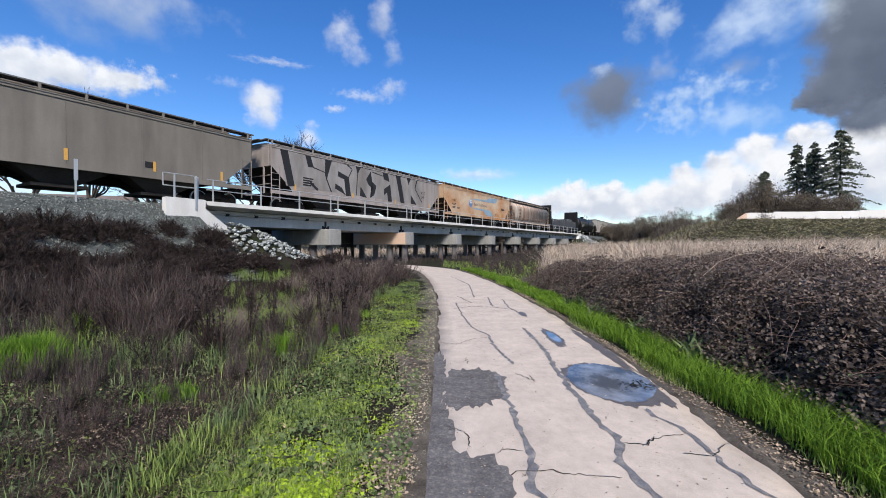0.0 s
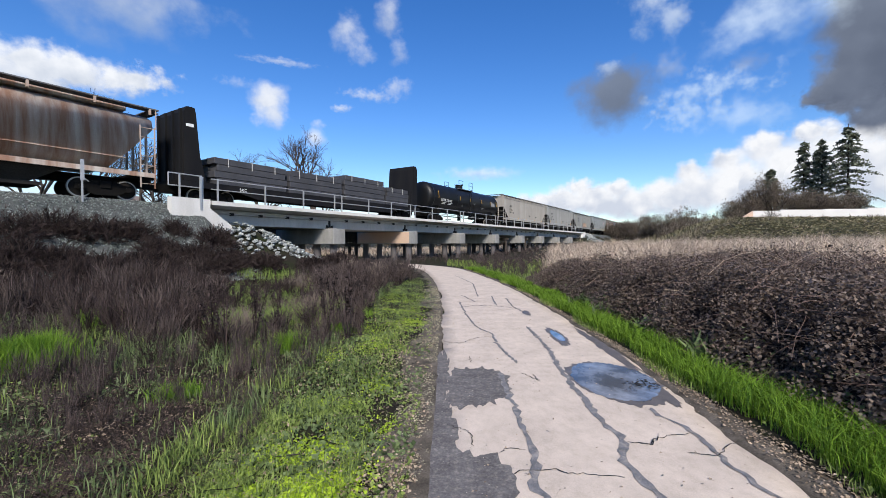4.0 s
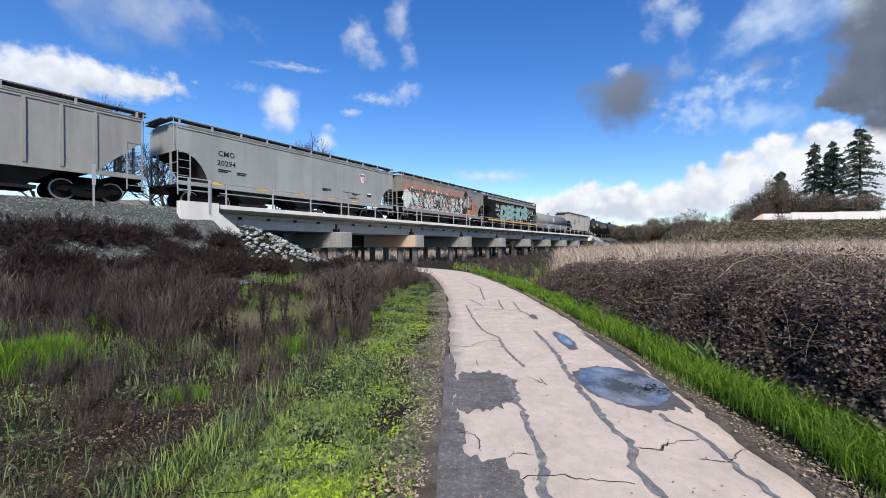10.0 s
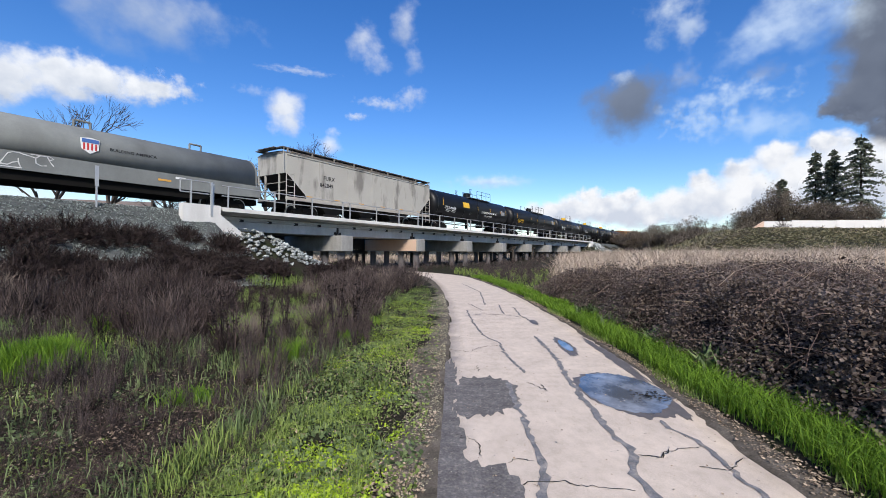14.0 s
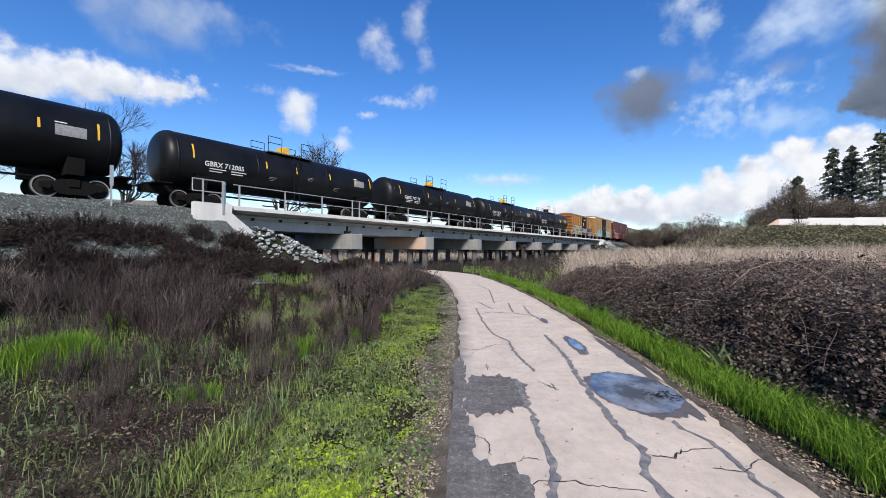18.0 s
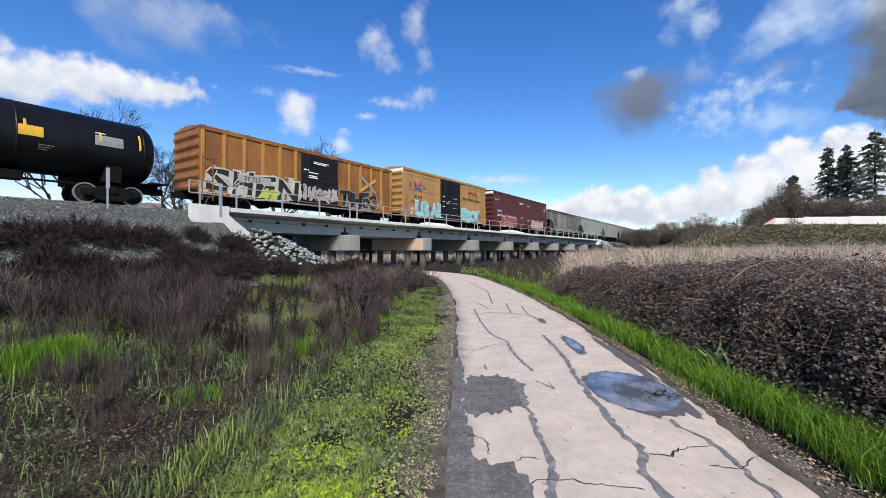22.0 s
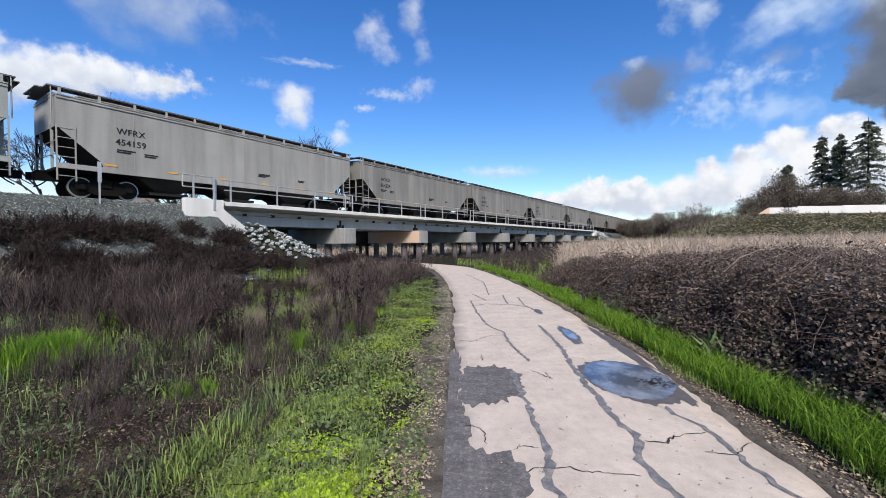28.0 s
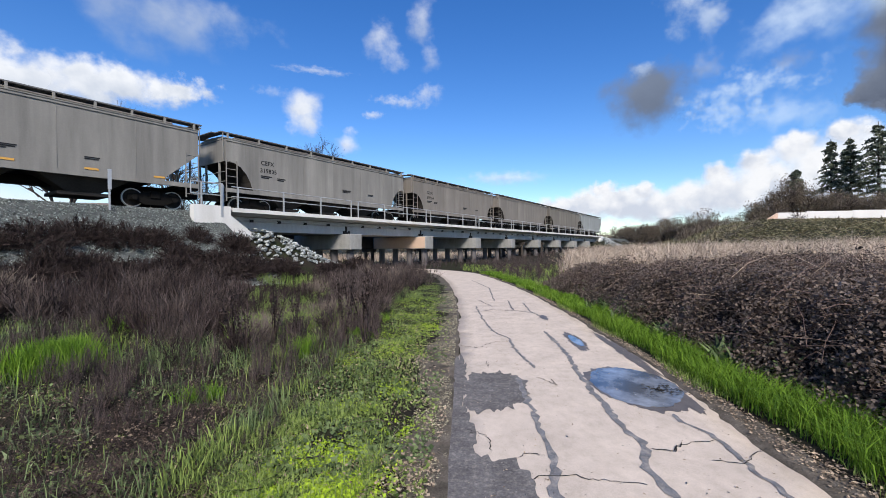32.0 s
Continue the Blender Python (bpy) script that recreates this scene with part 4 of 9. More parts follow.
    for x in (-h - 0.12, h + 0.12):
        again("roof_grab", roof_me, car, pose(x, 0, 0))
    wheel = rods([(0, 0.55 + 0.28 * math.cos(a * 0.5236), 2.1 + 0.28 * math.sin(a * 0.5236)) for a in range(13)], 0.022, 5)
    part("brake_wheel", wheel, UNDER, car).matrix_basis = pose(wheel_end * (h + 0.12), 0, 0)
    part("brake_cylinder", rods([(wheel_end * (h - 0.7), -0.55, 1.32), (wheel_end * (h - 1.25), -0.55, 1.32)], 0.17, 10), UNDER, car)
    # bays
    inner = L - 2 * (xc + 1.15)
    w = inner / bays
    bay = bm_new()
    a, b = w * 0.49, w * 0.16
    hi = [bay.verts.new((x, y, sill - 0.005)) for x, y in ((-a, -1.48), (a, -1.48), (a, 1.48), (-a, 1.48))]
    lo = [bay.verts.new((x, y, 0.52)) for x, y in ((-b, -0.85), (b, -0.85), (b, 0.85), (-b, 0.85))]
    bay.faces.new(hi)
    bay.faces.new(lo[::-1])
    for i in range(4):
        bay.faces.new((hi[i], lo[i], lo[(i + 1) % 4], hi[(i + 1) % 4]))
    box(bay, -b * 1.5, b * 1.5, -0.95, 0.95, 0.36, 0.50)
    bay_me = mesh_of("hopper_bay", bay, BAY)
    for i in range(bays):
        again("hopper_bay", bay_me, car, pose(-inner / 2 + (i + 0.5) * w, 0, 0))
    if ribs:
        rib = mesh_of("rib", box(bm_new(), -0.06, 0.06, -W - 0.075, -W, sill, eave - 0.13), material)
        for i in range(ribs):
            again("rib", rib, car, pose(-h + xc + 0.3 + i * (L - 2 * xc - 0.6) / (ribs - 1), 0, 0))
    else:
        seam = mesh_of("panel_seam", box(bm_new(), -0.018, 0.018, -W - 0.012, -W + 0.01, sill + 0.03, eave - 0.13), material)
        if not curved:
            for i in range(1, 6):
                again("panel_seam", seam, car, pose(-h + i * L / 6, 0, 0))
    if band:
        part("side_band", box(bm_new(), -h + 0.1, h - 0.1, -W - 0.038, -W - 0.031, sill - 0.19, sill + 0.01), band, car)
    for x in (-h + 1.85, h - 1.85):
        truck(car, x)
    ends(car, L, 0.62)
    return car


SIDE = -1.578


def marks(car, L, mark, number, ink, size=0.42, x=2.1, z=3.0, y=SIDE):
    """Reporting mark and number, with the small print under them."""
    h = L / 2
    size *= 0.92
    lettering(car, mark, -h + x, y, z, size, ink, 0.014, name="reporting_mark")
    lettering(car, number, -h + x - 0.05, y, z - size * 1.25, size, ink, 0.014, name="car_number")
    bars(car, -h + x, y, z - size * 1.75, (0.75, 0.55), 0.06, ink)
    bars(car, -h + x + 1.1, y, z - size * 1.85, (0.6, 0.5), 0.06, ink)
    bars(car, -h + L * 0.55, y, z - size * 2.2, (0.8, 0.75, 0.5), 0.045, ink)
    bars(car, -h + L * 0.72, y, z - size * 2.4, (0.55, 0.5), 0.045, ink)


def reflectors(car, L, z, n, material=YELLOW, w=0.08, t=0.42, y=SIDE):
    me = mesh_of("reflector", box(bm_new(), -w / 2, w / 2, y - 0.003, y, z - t / 2, z + t / 2), material)
    for i in range(n):
        again("reflector", me, car, pose(-L / 2 + 1.85 + i * (L - 3.7) / max(n - 1, 1), 0, 0))


def tank(L, label, text, ink, r=1.5, zc=2.72, dome="dark", long_walk=False, extra=None, name="tank_car"):
    """A black tank car: shell with dished heads, manway platform, saddles, stub sills and trucks."""
    car = thing(name, Matrix(), label, "rail car", "cars of the freight train")
    h = L / 2
    bm = bm_new()
    k, head = 40, 0.62
    prof = [(h - head + head * math.sin(a), r * math.cos(a) ** 0.55 if a < 1.57 else 0) for a in np.linspace(0, math.pi / 2, 8)]
    prof = [(-x, q) for x, q in prof[::-1]] + prof
    rings = [[bm.verts.new((x, q * math.cos(2 * math.pi * i / k), zc + q * math.sin(2 * math.pi * i / k))) for i in range(k)] if q > 0.01 else [bm.verts.new((x, 0, zc))] for x, q in prof]
    for a, b in zip(rings, rings[1:]):
        for i in range(k):
            j = (i + 1) % k
            bm.faces.new([a[0], b[j], b[i]] if len(a) == 1 else [a[i], a[j], b[0]] if len(b) == 1 else [a[i], a[j], b[j], b[i]])
    smooth(part("shell", bm, P_TANK, car))
    for x in (-h + 0.66, -L * 0.17, L * 0.02, L * 0.17, h - 0.66):
        band = bm_new()
        n = 40
        A = [[band.verts.new((x + dx, (r + e) * math.cos(2 * math.pi * i / n), zc + (r + e) * math.sin(2 * math.pi * i / n))) for i in range(n)] for dx, e in ((-0.06, -0.005), (-0.05, 0.012), (0.05, 0.012), (0.06, -0.005))]
        for p, q in zip(A, A[1:]):
            for i in range(n):
                band.faces.new((p[i], p[(i + 1) % n], q[(i + 1) % n], q[i]))
        smooth(part("jacket_band", band, P_TANK, car))
    dome_mat = YELLOW if dome == "yellow" else P_TANK
    zt = zc + r
    if dome == "yellow":
        part("valve_housing", box(bm_new(), -0.3, 0.3, -0.35, 0.35, zt - 0.05, zt + 0.48, 0.05), dome_mat, car, "yellow valve housing")
    else:
        part("manway", rods([(0, 0, zt - 0.1), (0, 0, zt + 0.42)], 0.42, 18), dome_mat, car)
        part("manway_lid", rods([(0, 0, zt + 0.42), (0, 0, zt + 0.5)], 0.47, 18), UNDER, car)
    p0, p1 = (-1.0, 4.4) if long_walk else (-1.7, 1.7)
    part("platform", box(bm_new(), p0, p1, -1.0, 1.0, zt - 0.16, zt - 0.10), GRATE, car)
    for y in (-0.98, 0.98):
        for z in (0.42, 0.82):
            part("platform_rail", rods([(p0, y, zt + z), (-0.75, y, zt + z)] if not long_walk else [(p0, y, zt + z), (-0.5, y, zt + z)], 0.022, 5), P_TANK, car)
            part("platform_rail", rods([(0.75, y, zt + z), (p1, y, zt + z)], 0.022, 5), P_TANK, car)
        for x in [p0, -0.75, 0.75, p1] + ([2.0, 3.2] if long_walk else []):
            part("rail_post", rods([(x, y, zt - 0.13), (x, y, zt + 0.82)], 0.022, 5), P_TANK, car)
    lad = ladder_mesh(0.42, 0.75, zt - 0.12, P_TANK)
    again("ladder", lad, car, pose(-0.21, -r - 0.06, 0))
    for y in (-1.52, 1.52):
        part("ladder_step", box(bm_new(), -0.5, 0.5, y - 0.1, y + 0.1, 0.72, 0.78), UNDER, car)
    part("outlet", rods([(0, 0, zc - r + 0.05), (0, 0, 0.55)], 0.2, 10), UNDER, car)
    for s in (-1, 1):
        x = s * (h - 1.85)
        part("saddle", prism(bm_new(), [(-1.25, 1.0), (1.25, 1.0), (1.32, 1.75), (0.8, 1.35), (-0.8, 1.35), (-1.32, 1.75)], x - 0.3, x + 0.3), UNDER, car)
        part("stub_sill", box(bm_new(), min(x - s * 1.6, s * (h + 0.35)), max(x - s * 1.6, s * (h + 0.35)), -0.28, 0.28, 0.72, 1.22), UNDER, car)
        part("end_platform", box(bm_new(), s * h - 0.35, s * h + 0.35, -1.45, 1.45, 1.12, 1.18), UNDER, car)
        for y in (-1.42, 1.42):
            part("grab_iron", rods([(s * (h - 0.2), y, 1.15), (s * (h + 0.25), y, 1.15), (s * (h + 0.25), y, 1.85), (s * (h - 0.1), y * 0.9, 1.85)], 0.02, 5), UNDER, car)
        truck(car, x)
    part("pipe", rods([(-h + 2.5, -0.5, 0.85), (h - 2.5, -0.5, 0.85)], 0.05, 6), UNDER, car)
    part("brake_gear", box(bm_new(), 1.8, 2.9, -0.7, -0.2, 0.75, 1.15, 0.04), UNDER, car)
    ends(car, L, 0.62)
    # markings lie on the shell
    def on_shell(me, x, z):
        for v in me.vertices:
            q = z + v.co.z - zc
            v.co = Vector((v.co.x, -math.sqrt(max(r * r - q * q, 0)) - 0.03, z + v.co.z))
        return pose(x, 0, 0)
    def bar(x, z, w, t, material, name):
        bm = bm_new()
        n = 6
        cols = [[bm.verts.new((a, 0, -t / 2 + t * i / n)) for i in range(n + 1)] for a in (0, w)]
        for i in range(n):
            bm.faces.new((cols[0][i], cols[1][i], cols[1][i + 1], cols[0][i + 1]))
        me = mesh_of(name, bm, material)
        again(name, me, car, on_shell(me, x, z))
    me = letters(text, 0.37, 0.016)
    me.materials.append(ink)
    tagged(again("reporting_mark", me, car, on_shell(me, -h + 1.9, 2.32)))
    for i, w in enumerate((0.9, 0.7)):
        bar(-h + 2.2, 2.2 - i * 0.13, w, 0.05, ink, "stencil_bar")
        bar(-h + 3.4, 2.2 - i * 0.13, w, 0.05, ink, "stencil_bar")
    for i, f in enumerate((0.085, 0.36, 0.5, 0.68, 0.84, 0.94)):
        bar(-h + L * f, 2.95 + (0.0 if 0 < i < 5 else 0.05), 0.09, 0.75 if i in (0, 5) else 0.42, YELLOW, "reflector")
    bar(h - 2.6, 2.8, 1.05, 0.46, STENCIL_GREY, "data_panel")
    bar(h - 2.6, 3.12, 0.4, 0.04, CHALK, "stencil_bar")
    for x, z in ((0.9, 2.6), (3.2, 2.2), (-1.9, 2.25)):
        for i in range(3):
            bar(x, z - i * 0.09, 0.50 - 0.1 * i, 0.026, STENCIL_GREY, "stencil_bar")
    if extra == "sign":
        bar(2.6, 2.7, 0.75, 0.42, YELLOW, "warning_panel")
    if extra == "gas":
        bar(-3.4, 3.05, 1.4, 0.62, YELLOW, "warning_panel")
        me = letters("LIQUEFIED PETROLEUM GAS", 0.30, 0.012)
        me.materials.append(CHALK)
        again("lettering", me, car, on_shell(me, 1.2, 2.45))
        me = letters("NON - ODORIZED", 0.24, 0.012)
        me.materials.append(CHALK)
        again("lettering", me, car, on_shell(me, 1.9, 2.1))
    return car


def boxcar(L, material, label, top=4.6, ribs=14, panel=False, door=(0.46, 0.60), door_mat=None, roof=None, end_ribs=6, name="box_car", end_top=None, posts=None, thin=False):
    car = thing(name, Matrix(), label, "rail car", "cars of the freight train")
    h, W, sill = L / 2, 1.50, 0.98
    part("body", box(bm_new(), -h, h, -W, W, sill, top - 0.06), material, car)
    part("roof", prism(bm_new(), [(-W - 0.06, top - 0.06), (-W - 0.06, top + 0.02), (0, top + 0.20), (W + 0.06, top + 0.02), (W + 0.06, top - 0.06)], -h - 0.03, h + 0.03), roof or material, car)
    part("top_chord", box(bm_new(), -h, h, -W - 0.07, -W, top - 0.20, top - 0.065), material, car)
    part("side_sill", box(bm_new(), -h, h, -W - 0.06, -W, sill - 0.12, sill + 0.12), material, car)
    seam_me = mesh_of("roof_seam", prism(bm_new(), [(-W - 0.06, top + 0.021), (-W - 0.06, top + 0.06), (0, top + 0.24), (0, top + 0.21)], -0.04, 0.04), roof or material)
    for i in range(13):
        again("roof_seam", seam_me, car, pose(-h + 0.2 + i * (L - 0.4) / 12, 0, 0))
    d0, d1 = -h + door[0] * L, -h + door[1] * L
    rib = mesh_of("side_post", box(bm_new(), -0.03 if panel or thin else -0.09, 0.03 if panel or thin else 0.09, -W - (0.03 if panel or thin else 0.075), -W, sill + 0.12, top - 0.20), posts or material)
    for i in range(ribs):
        x = -h + 0.09 + i * (L - 0.18) / (ribs - 1)
        if not d0 - 0.1 < x < d1 + 0.1:
            again("side_post", rib, car, pose(x, 0, 0))
    if panel:
        for z in (top - 0.55, top - 1.9, top - 3.1):
            for a, b in ((-h + 0.6, d0 - 0.1), (d1 + 0.1, h - 0.6)):
                part("side_rail", box(bm_new(), a, b, -W - 0.028, -W, z, z + 0.06), material, car)
    dr = part("door", box(bm_new(), d0, d1, -W - 0.09, -W - 0.005, sill + 0.16, top - 0.24, 0.02), door_mat or material, car)
    for i in range(8 if door_mat else 4):
        n = 8 if door_mat else 4
        z = sill + 0.45 + i * (top - sill - 1.0) / (n - 1)
        part("door_rib", box(bm_new(), d0 + 0.1, d1 - 0.1, -W - 0.115, -W - 0.09, z - 0.05, z + 0.05), door_mat or material, dr)
    part("door_rod", rods([(d0 + 0.4, -W - 0.14, sill), (d0 + 0.4, -W - 0.14, top - 0.3)], 0.025, 6), door_mat or material, dr)
    part("door_track", box(bm_new(), d0 - 1.0, d1 + 1.0, -W - 0.12, -W - 0.06, sill - 0.02, sill + 0.06), UNDER, car)
    for x, s in ((-h, -1), (h, 1)):
        for i in range(end_ribs):
            z = sill + 0.35 + i * (top - sill - 0.8) / (end_ribs - 1)
            part("end_rib", prism(bm_new(), [(x, z - 0.22), (x + s * 0.11, z - 0.04), (x + s * 0.11, z + 0.06), (x, z + 0.20)] if s > 0 else [(x, z + 0.20), (x + s * 0.11, z + 0.06), (x + s * 0.11, z - 0.04), (x, z - 0.22)], -W + 0.08, W - 0.08, "y"), material, car)
        if end_top:
            part("end_panel", box(bm_new(), min(x, x + s * 0.05), max(x, x + s * 0.05), -W + 0.02, W - 0.02, top - 0.42, top - 0.07), end_top, car, "pale panel across the top of the car end")
        part("crossover_platform", box(bm_new(), min(x, x + s * 0.4), max(x, x + s * 0.4), -1.2, 1.2, 1.06, 1.11), UNDER, car)
    lad = ladder_mesh(0.55, 0.55, 3.0, material)
    for x in (-h + 0.05, h - 0.60):
        again("ladder", lad, car, pose(x, -W - 0.08, 0))
    part("centre_sill", box(bm_new(), -h - 0.4, h + 0.4, -0.25, 0.25, 0.70, 1.06), UNDER, car)
    for x in (-L * 0.2, L * 0.2):
        part("cross_bearer", prism(bm_new(), [(-1.4, 0.98), (1.4, 0.98), (0.4, 0.55), (-0.4, 0.55)], x - 0.1, x + 0.1), UNDER, car)
    for x in (-h + 1.95, h - 1.95):
        truck(car, x)
    ends(car, L, 0.75)
    return car


def coil_car(L, label):
    car = thing("coil_car", Matrix(), label, "rail car", "cars of the freight train")
    h = L / 2
    half = [(-1.50, 1.76), (-1.50, 2.35)] + [(-1.5 * math.cos(a * 0.13), 2.35 + 1.12 * math.sin(a * 0.13)) for a in range(1, 12)]
    prof = half + [(-y, z) for y, z in half[::-1]]
    hood = part("hood", prism(bm_new(), prof, -h + 0.25, h - 0.25), P_COIL, car, "smooth grey steel coil hood")
    hood.data.polygons.foreach_set("use_smooth", [abs(p.normal.x) < 0.3 for p in hood.data.polygons])
    for x in (-h + 0.23, h - 0.33):
        part("hood_rib", prism(bm_new(), [(y * 1.012, z + 0.02 * (z > 2.6)) for y, z in prof], x, x + 0.10), P_COIL, car)
    part("side_beam", prism(bm_new(), [(-h, 1.05), (-h, 1.73), (h, 1.73), (h, 1.05), (h - 2.2, 1.0), (-h + 2.2, 1.0)], -1.52, -1.40, "y"), P_COIL, car)
    part("side_beam", prism(bm_new(), [(-h, 1.05), (-h, 1.73), (h, 1.73), (h, 1.05), (h - 2.2, 1.0), (-h + 2.2, 1.0)], 1.40, 1.52, "y"), P_COIL, car)
    part("deck", box(bm_new(), -h, h, -1.40, 1.40, 1.0, 1.2), UNDER, car)
    part("belly", prism(bm_new(), [(-h + 2.6, 0.995), (-h + 3.4, 0.6), (h - 3.4, 0.6), (h - 2.6, 0.995)], -1.35, 1.35, "y"), UNDER, car)
    part("centre_sill", box(bm_new(), -h - 0.4, h + 0.4, -0.28, 0.28, 0.65, 1.06), UNDER, car)
    for x in (-h + 0.05, h - 0.05):
        for z in (2.35, 2.75):
            part("end_rail", rods([(x, -1.45, z), (x, 1.45, z)], 0.022, 6), P_COIL, car)
        for y in (-1.45, -0.5, 0.5, 1.45):
            part("rail_post", rods([(x, y, 1.9), (x, y, 2.75)], 0.022, 6), P_COIL, car)
    for x in (-0.15, 4.8):
        part("lifting_eye", rods([(x, -0.5, 3.38), (x, -0.5, 3.70), (x + 0.6, -0.5, 3.70), (x + 0.6, -0.5, 3.38)], 0.05, 6), P_COIL, car)
    part("side_band", box(bm_new(), -h + 1.2, -h + 2.0, -1.535, -1.522, 1.3, 1.6), SPRAY_RUST, car)
    part("side_band", box(bm_new(), h - 5.6, h - 5.0, -1.535, -1.522, 1.3, 1.4), AMBER, car)
    sh = part("emblem", prism(bm_new(), [(0.0, 2.08), (0.31, 2.28), (0.33, 2.74), (0, 2.80), (-0.33, 2.74), (-0.31, 2.28)], -1.535, -1.40, "y"), CHALK, car, "small shield emblem")
    for i in range(4):
        part("emblem_stripe", box(bm_new(), -0.25 + i * 0.14, -0.18 + i * 0.14, -1.541, -1.536, 2.24, 2.54), RED, sh)
    part("emblem_band", box(bm_new(), -0.30, 0.30, -1.541, -1.536, 2.56, 2.73), BLUE, sh)
    sh.matrix_basis = pose(0.15, 0, 0)
    lettering(car, "BUILDING AMERICA", 0.87, -1.512, 2.36, 0.19, INK, 0.012, wide=1.1)
    lettering(car, "UP 212042", -5.4, -1.526, 1.12, 0.27, INK, 0.012)
    pieces("graffiti", strokes(-4.1, -0.7, 1.08, 1.68, 8, 21, -1.536, 0.05), SPRAY_WHITE, car, "white sprayed scrawl")
    bars(car, h - 4.8, -1.524, 1.6, (0.5,), 0.1, CHALK)
    for x in (-h + 1.9, h - 1.9):
        truck(car, x)
    ends(car, L, 0.6)
    return car


def bulkhead_flat(L, label):
    car = thing("bulkhead_flat_car", Matrix(), label, "rail car", "cars of the freight train")
    h = L / 2
    for s in (-1, 1):
        x = s * (h - 0.75)
        out = [(x - s * 0.75, 1.25), (x + s * 0.42, 1.25), (x + s * 0.42, 4.9), (x + s * 0.25, 5.2), (x - s * 0.15, 5.2), (x - s * 0.22, 4.9), (x - s * 0.42, 2.6)]
        part("bulkhead", prism(bm_new(), out if s > 0 else out[::-1], -1.45, 1.45, "y"), P_BLACK, car, "tall black end bulkhead")
        for y in (-1.2, -0.4, 0.4, 1.2):
            part("bulkhead_rib", box(bm_new(), min(x + s * 0.42, x + s * 0.52), max(x + s * 0.42, x + s * 0.52), y - 0.07, y + 0.07, 1.25, 5.05), P_BLACK, car)
    bars(car, -h + 0.45, -1.455, 4.3, (0.4,), 0.16, CHALK)
    part("deck", box(bm_new(), -h, h, -1.48, 1.48, 1.02, 1.24), UNDER, car)
    part("side_sill", prism(bm_new(), [(-h, 1.22), (h, 1.22), (h, 0.95), (h - 3.4, 0.85), (h - 4.6, 0.55), (-h + 4.6, 0.55), (-h + 3.4, 0.85), (-h, 0.95)], -1.50, -1.42, "y"), P_BLACK, car)
    lettering(car, "SKC", -h + 3.4, -1.508, 0.95, 0.26, CHALK, 0.012)
    part("centre_sill", box(bm_new(), -h - 0.4, h + 0.4, -0.3, 0.3, 0.62, 1.02), UNDER, car)
    rng = np.random.default_rng(5)
    x = -h + 2.0
    while x < h - 3.0:
        l = min(4.9, h - 1.5 - x)
        z = 1.26
        for k in range(5 if rng.random() < 0.7 else 4):
            y = -1.32
            for c in range(3):
                ww = 0.86
                part("load_block", box(bm_new(), x + rng.uniform(0, .18), x + l - rng.uniform(0, .18), y, y + ww - 0.02, z, z + 0.36, 0.015), LUMBER, car)
                y += ww + 0.02
            z += 0.385
        for dx in (0.8, 2.3, 3.9):
            part("strap", box(bm_new(), x + dx, x + dx + 0.05, -1.345, 1.33, z, z + 0.012), STRAP, car)
            part("strap", box(bm_new(), x + dx, x + dx + 0.05, -1.36, -1.345, z - 0.5, z), STRAP, car)
        x += l + 0.12
    for x in (-h + 2.1, h - 2.1):
        truck(car, x)
    ends(car, L, 0.6)
    return car


CARS = []


def add(car, a, b):
    CARS.append((car, (a + b) / 2))
    return car


# 1 to 4: grain hoppers
c = add(hopper(17.4, P_TAUPE, "dirty taupe covered hopper car on the track", brackets=12), -2.1, 15.3)
reflectors(c, 17.4, 1.75, 5, AMBER, 0.14, 0.5)
bars(c, 3.0, SIDE, 1.95, (0.35,), 0.3, INK)

c = add(hopper(20.2, P_PINKGREY, "pinkish grey covered hopper car with large black sprayed letters", roof=P_SILVER, brackets=13), 16.7, 36.9)
INSIDE = [(-9.0, 1.75), (-9.3, 4.0), (7.0, 4.0), (6.6, 1.75)]
sprayed(c, [INSIDE], SIDE + 0.004, P_SILVER, "dull silver sprayed ground")
# H
sprayed(c, [[(-9.45, 4.1), (-8.85, 4.1), (-8.3, 1.8), (-8.85, 1.7)], [(-7.4, 4.05), (-6.95, 4.05), (-6.65, 3.3), (-7.15, 3.25)], [(-5.6, 4.05), (-4.95, 4.05), (-5.45, 2.6), (-5.62, 2.9)], line(-5.5, 2.7, -5.0, 1.75, 0.12), line(-7.0, 2.2, -6.3, 1.75, 0.2), line(-6.7, 3.3, -5.6, 3.1, 0.08)], SIDE, SPRAY_BLACK)
# E
sprayed(c, [[(-4.3, 3.4), (-3.2, 3.1), (-3.65, 2.85), (-4.35, 3.0)], [(-3.7, 2.95), (-3.18, 3.1), (-2.95, 1.65), (-3.5, 1.6)], [(-4.6, 2.42), (-3.95, 2.2), (-3.5, 1.65), (-4.65, 2.05)], line(-3.4, 4.05, -2.8, 3.75, 0.09), line(-2.8, 3.75, -3.2, 3.1, 0.09)], SIDE, SPRAY_BLACK)
# K
sprayed(c, [[(-2.4, 4.08), (-1.8, 4.08), (-2.2, 3.45)], [(-1.85, 2.55), (-1.1, 1.68), (-1.95, 1.75)], line(-2.2, 3.5, -2.35, 1.75, 0.08)], SIDE, SPRAY_BLACK)
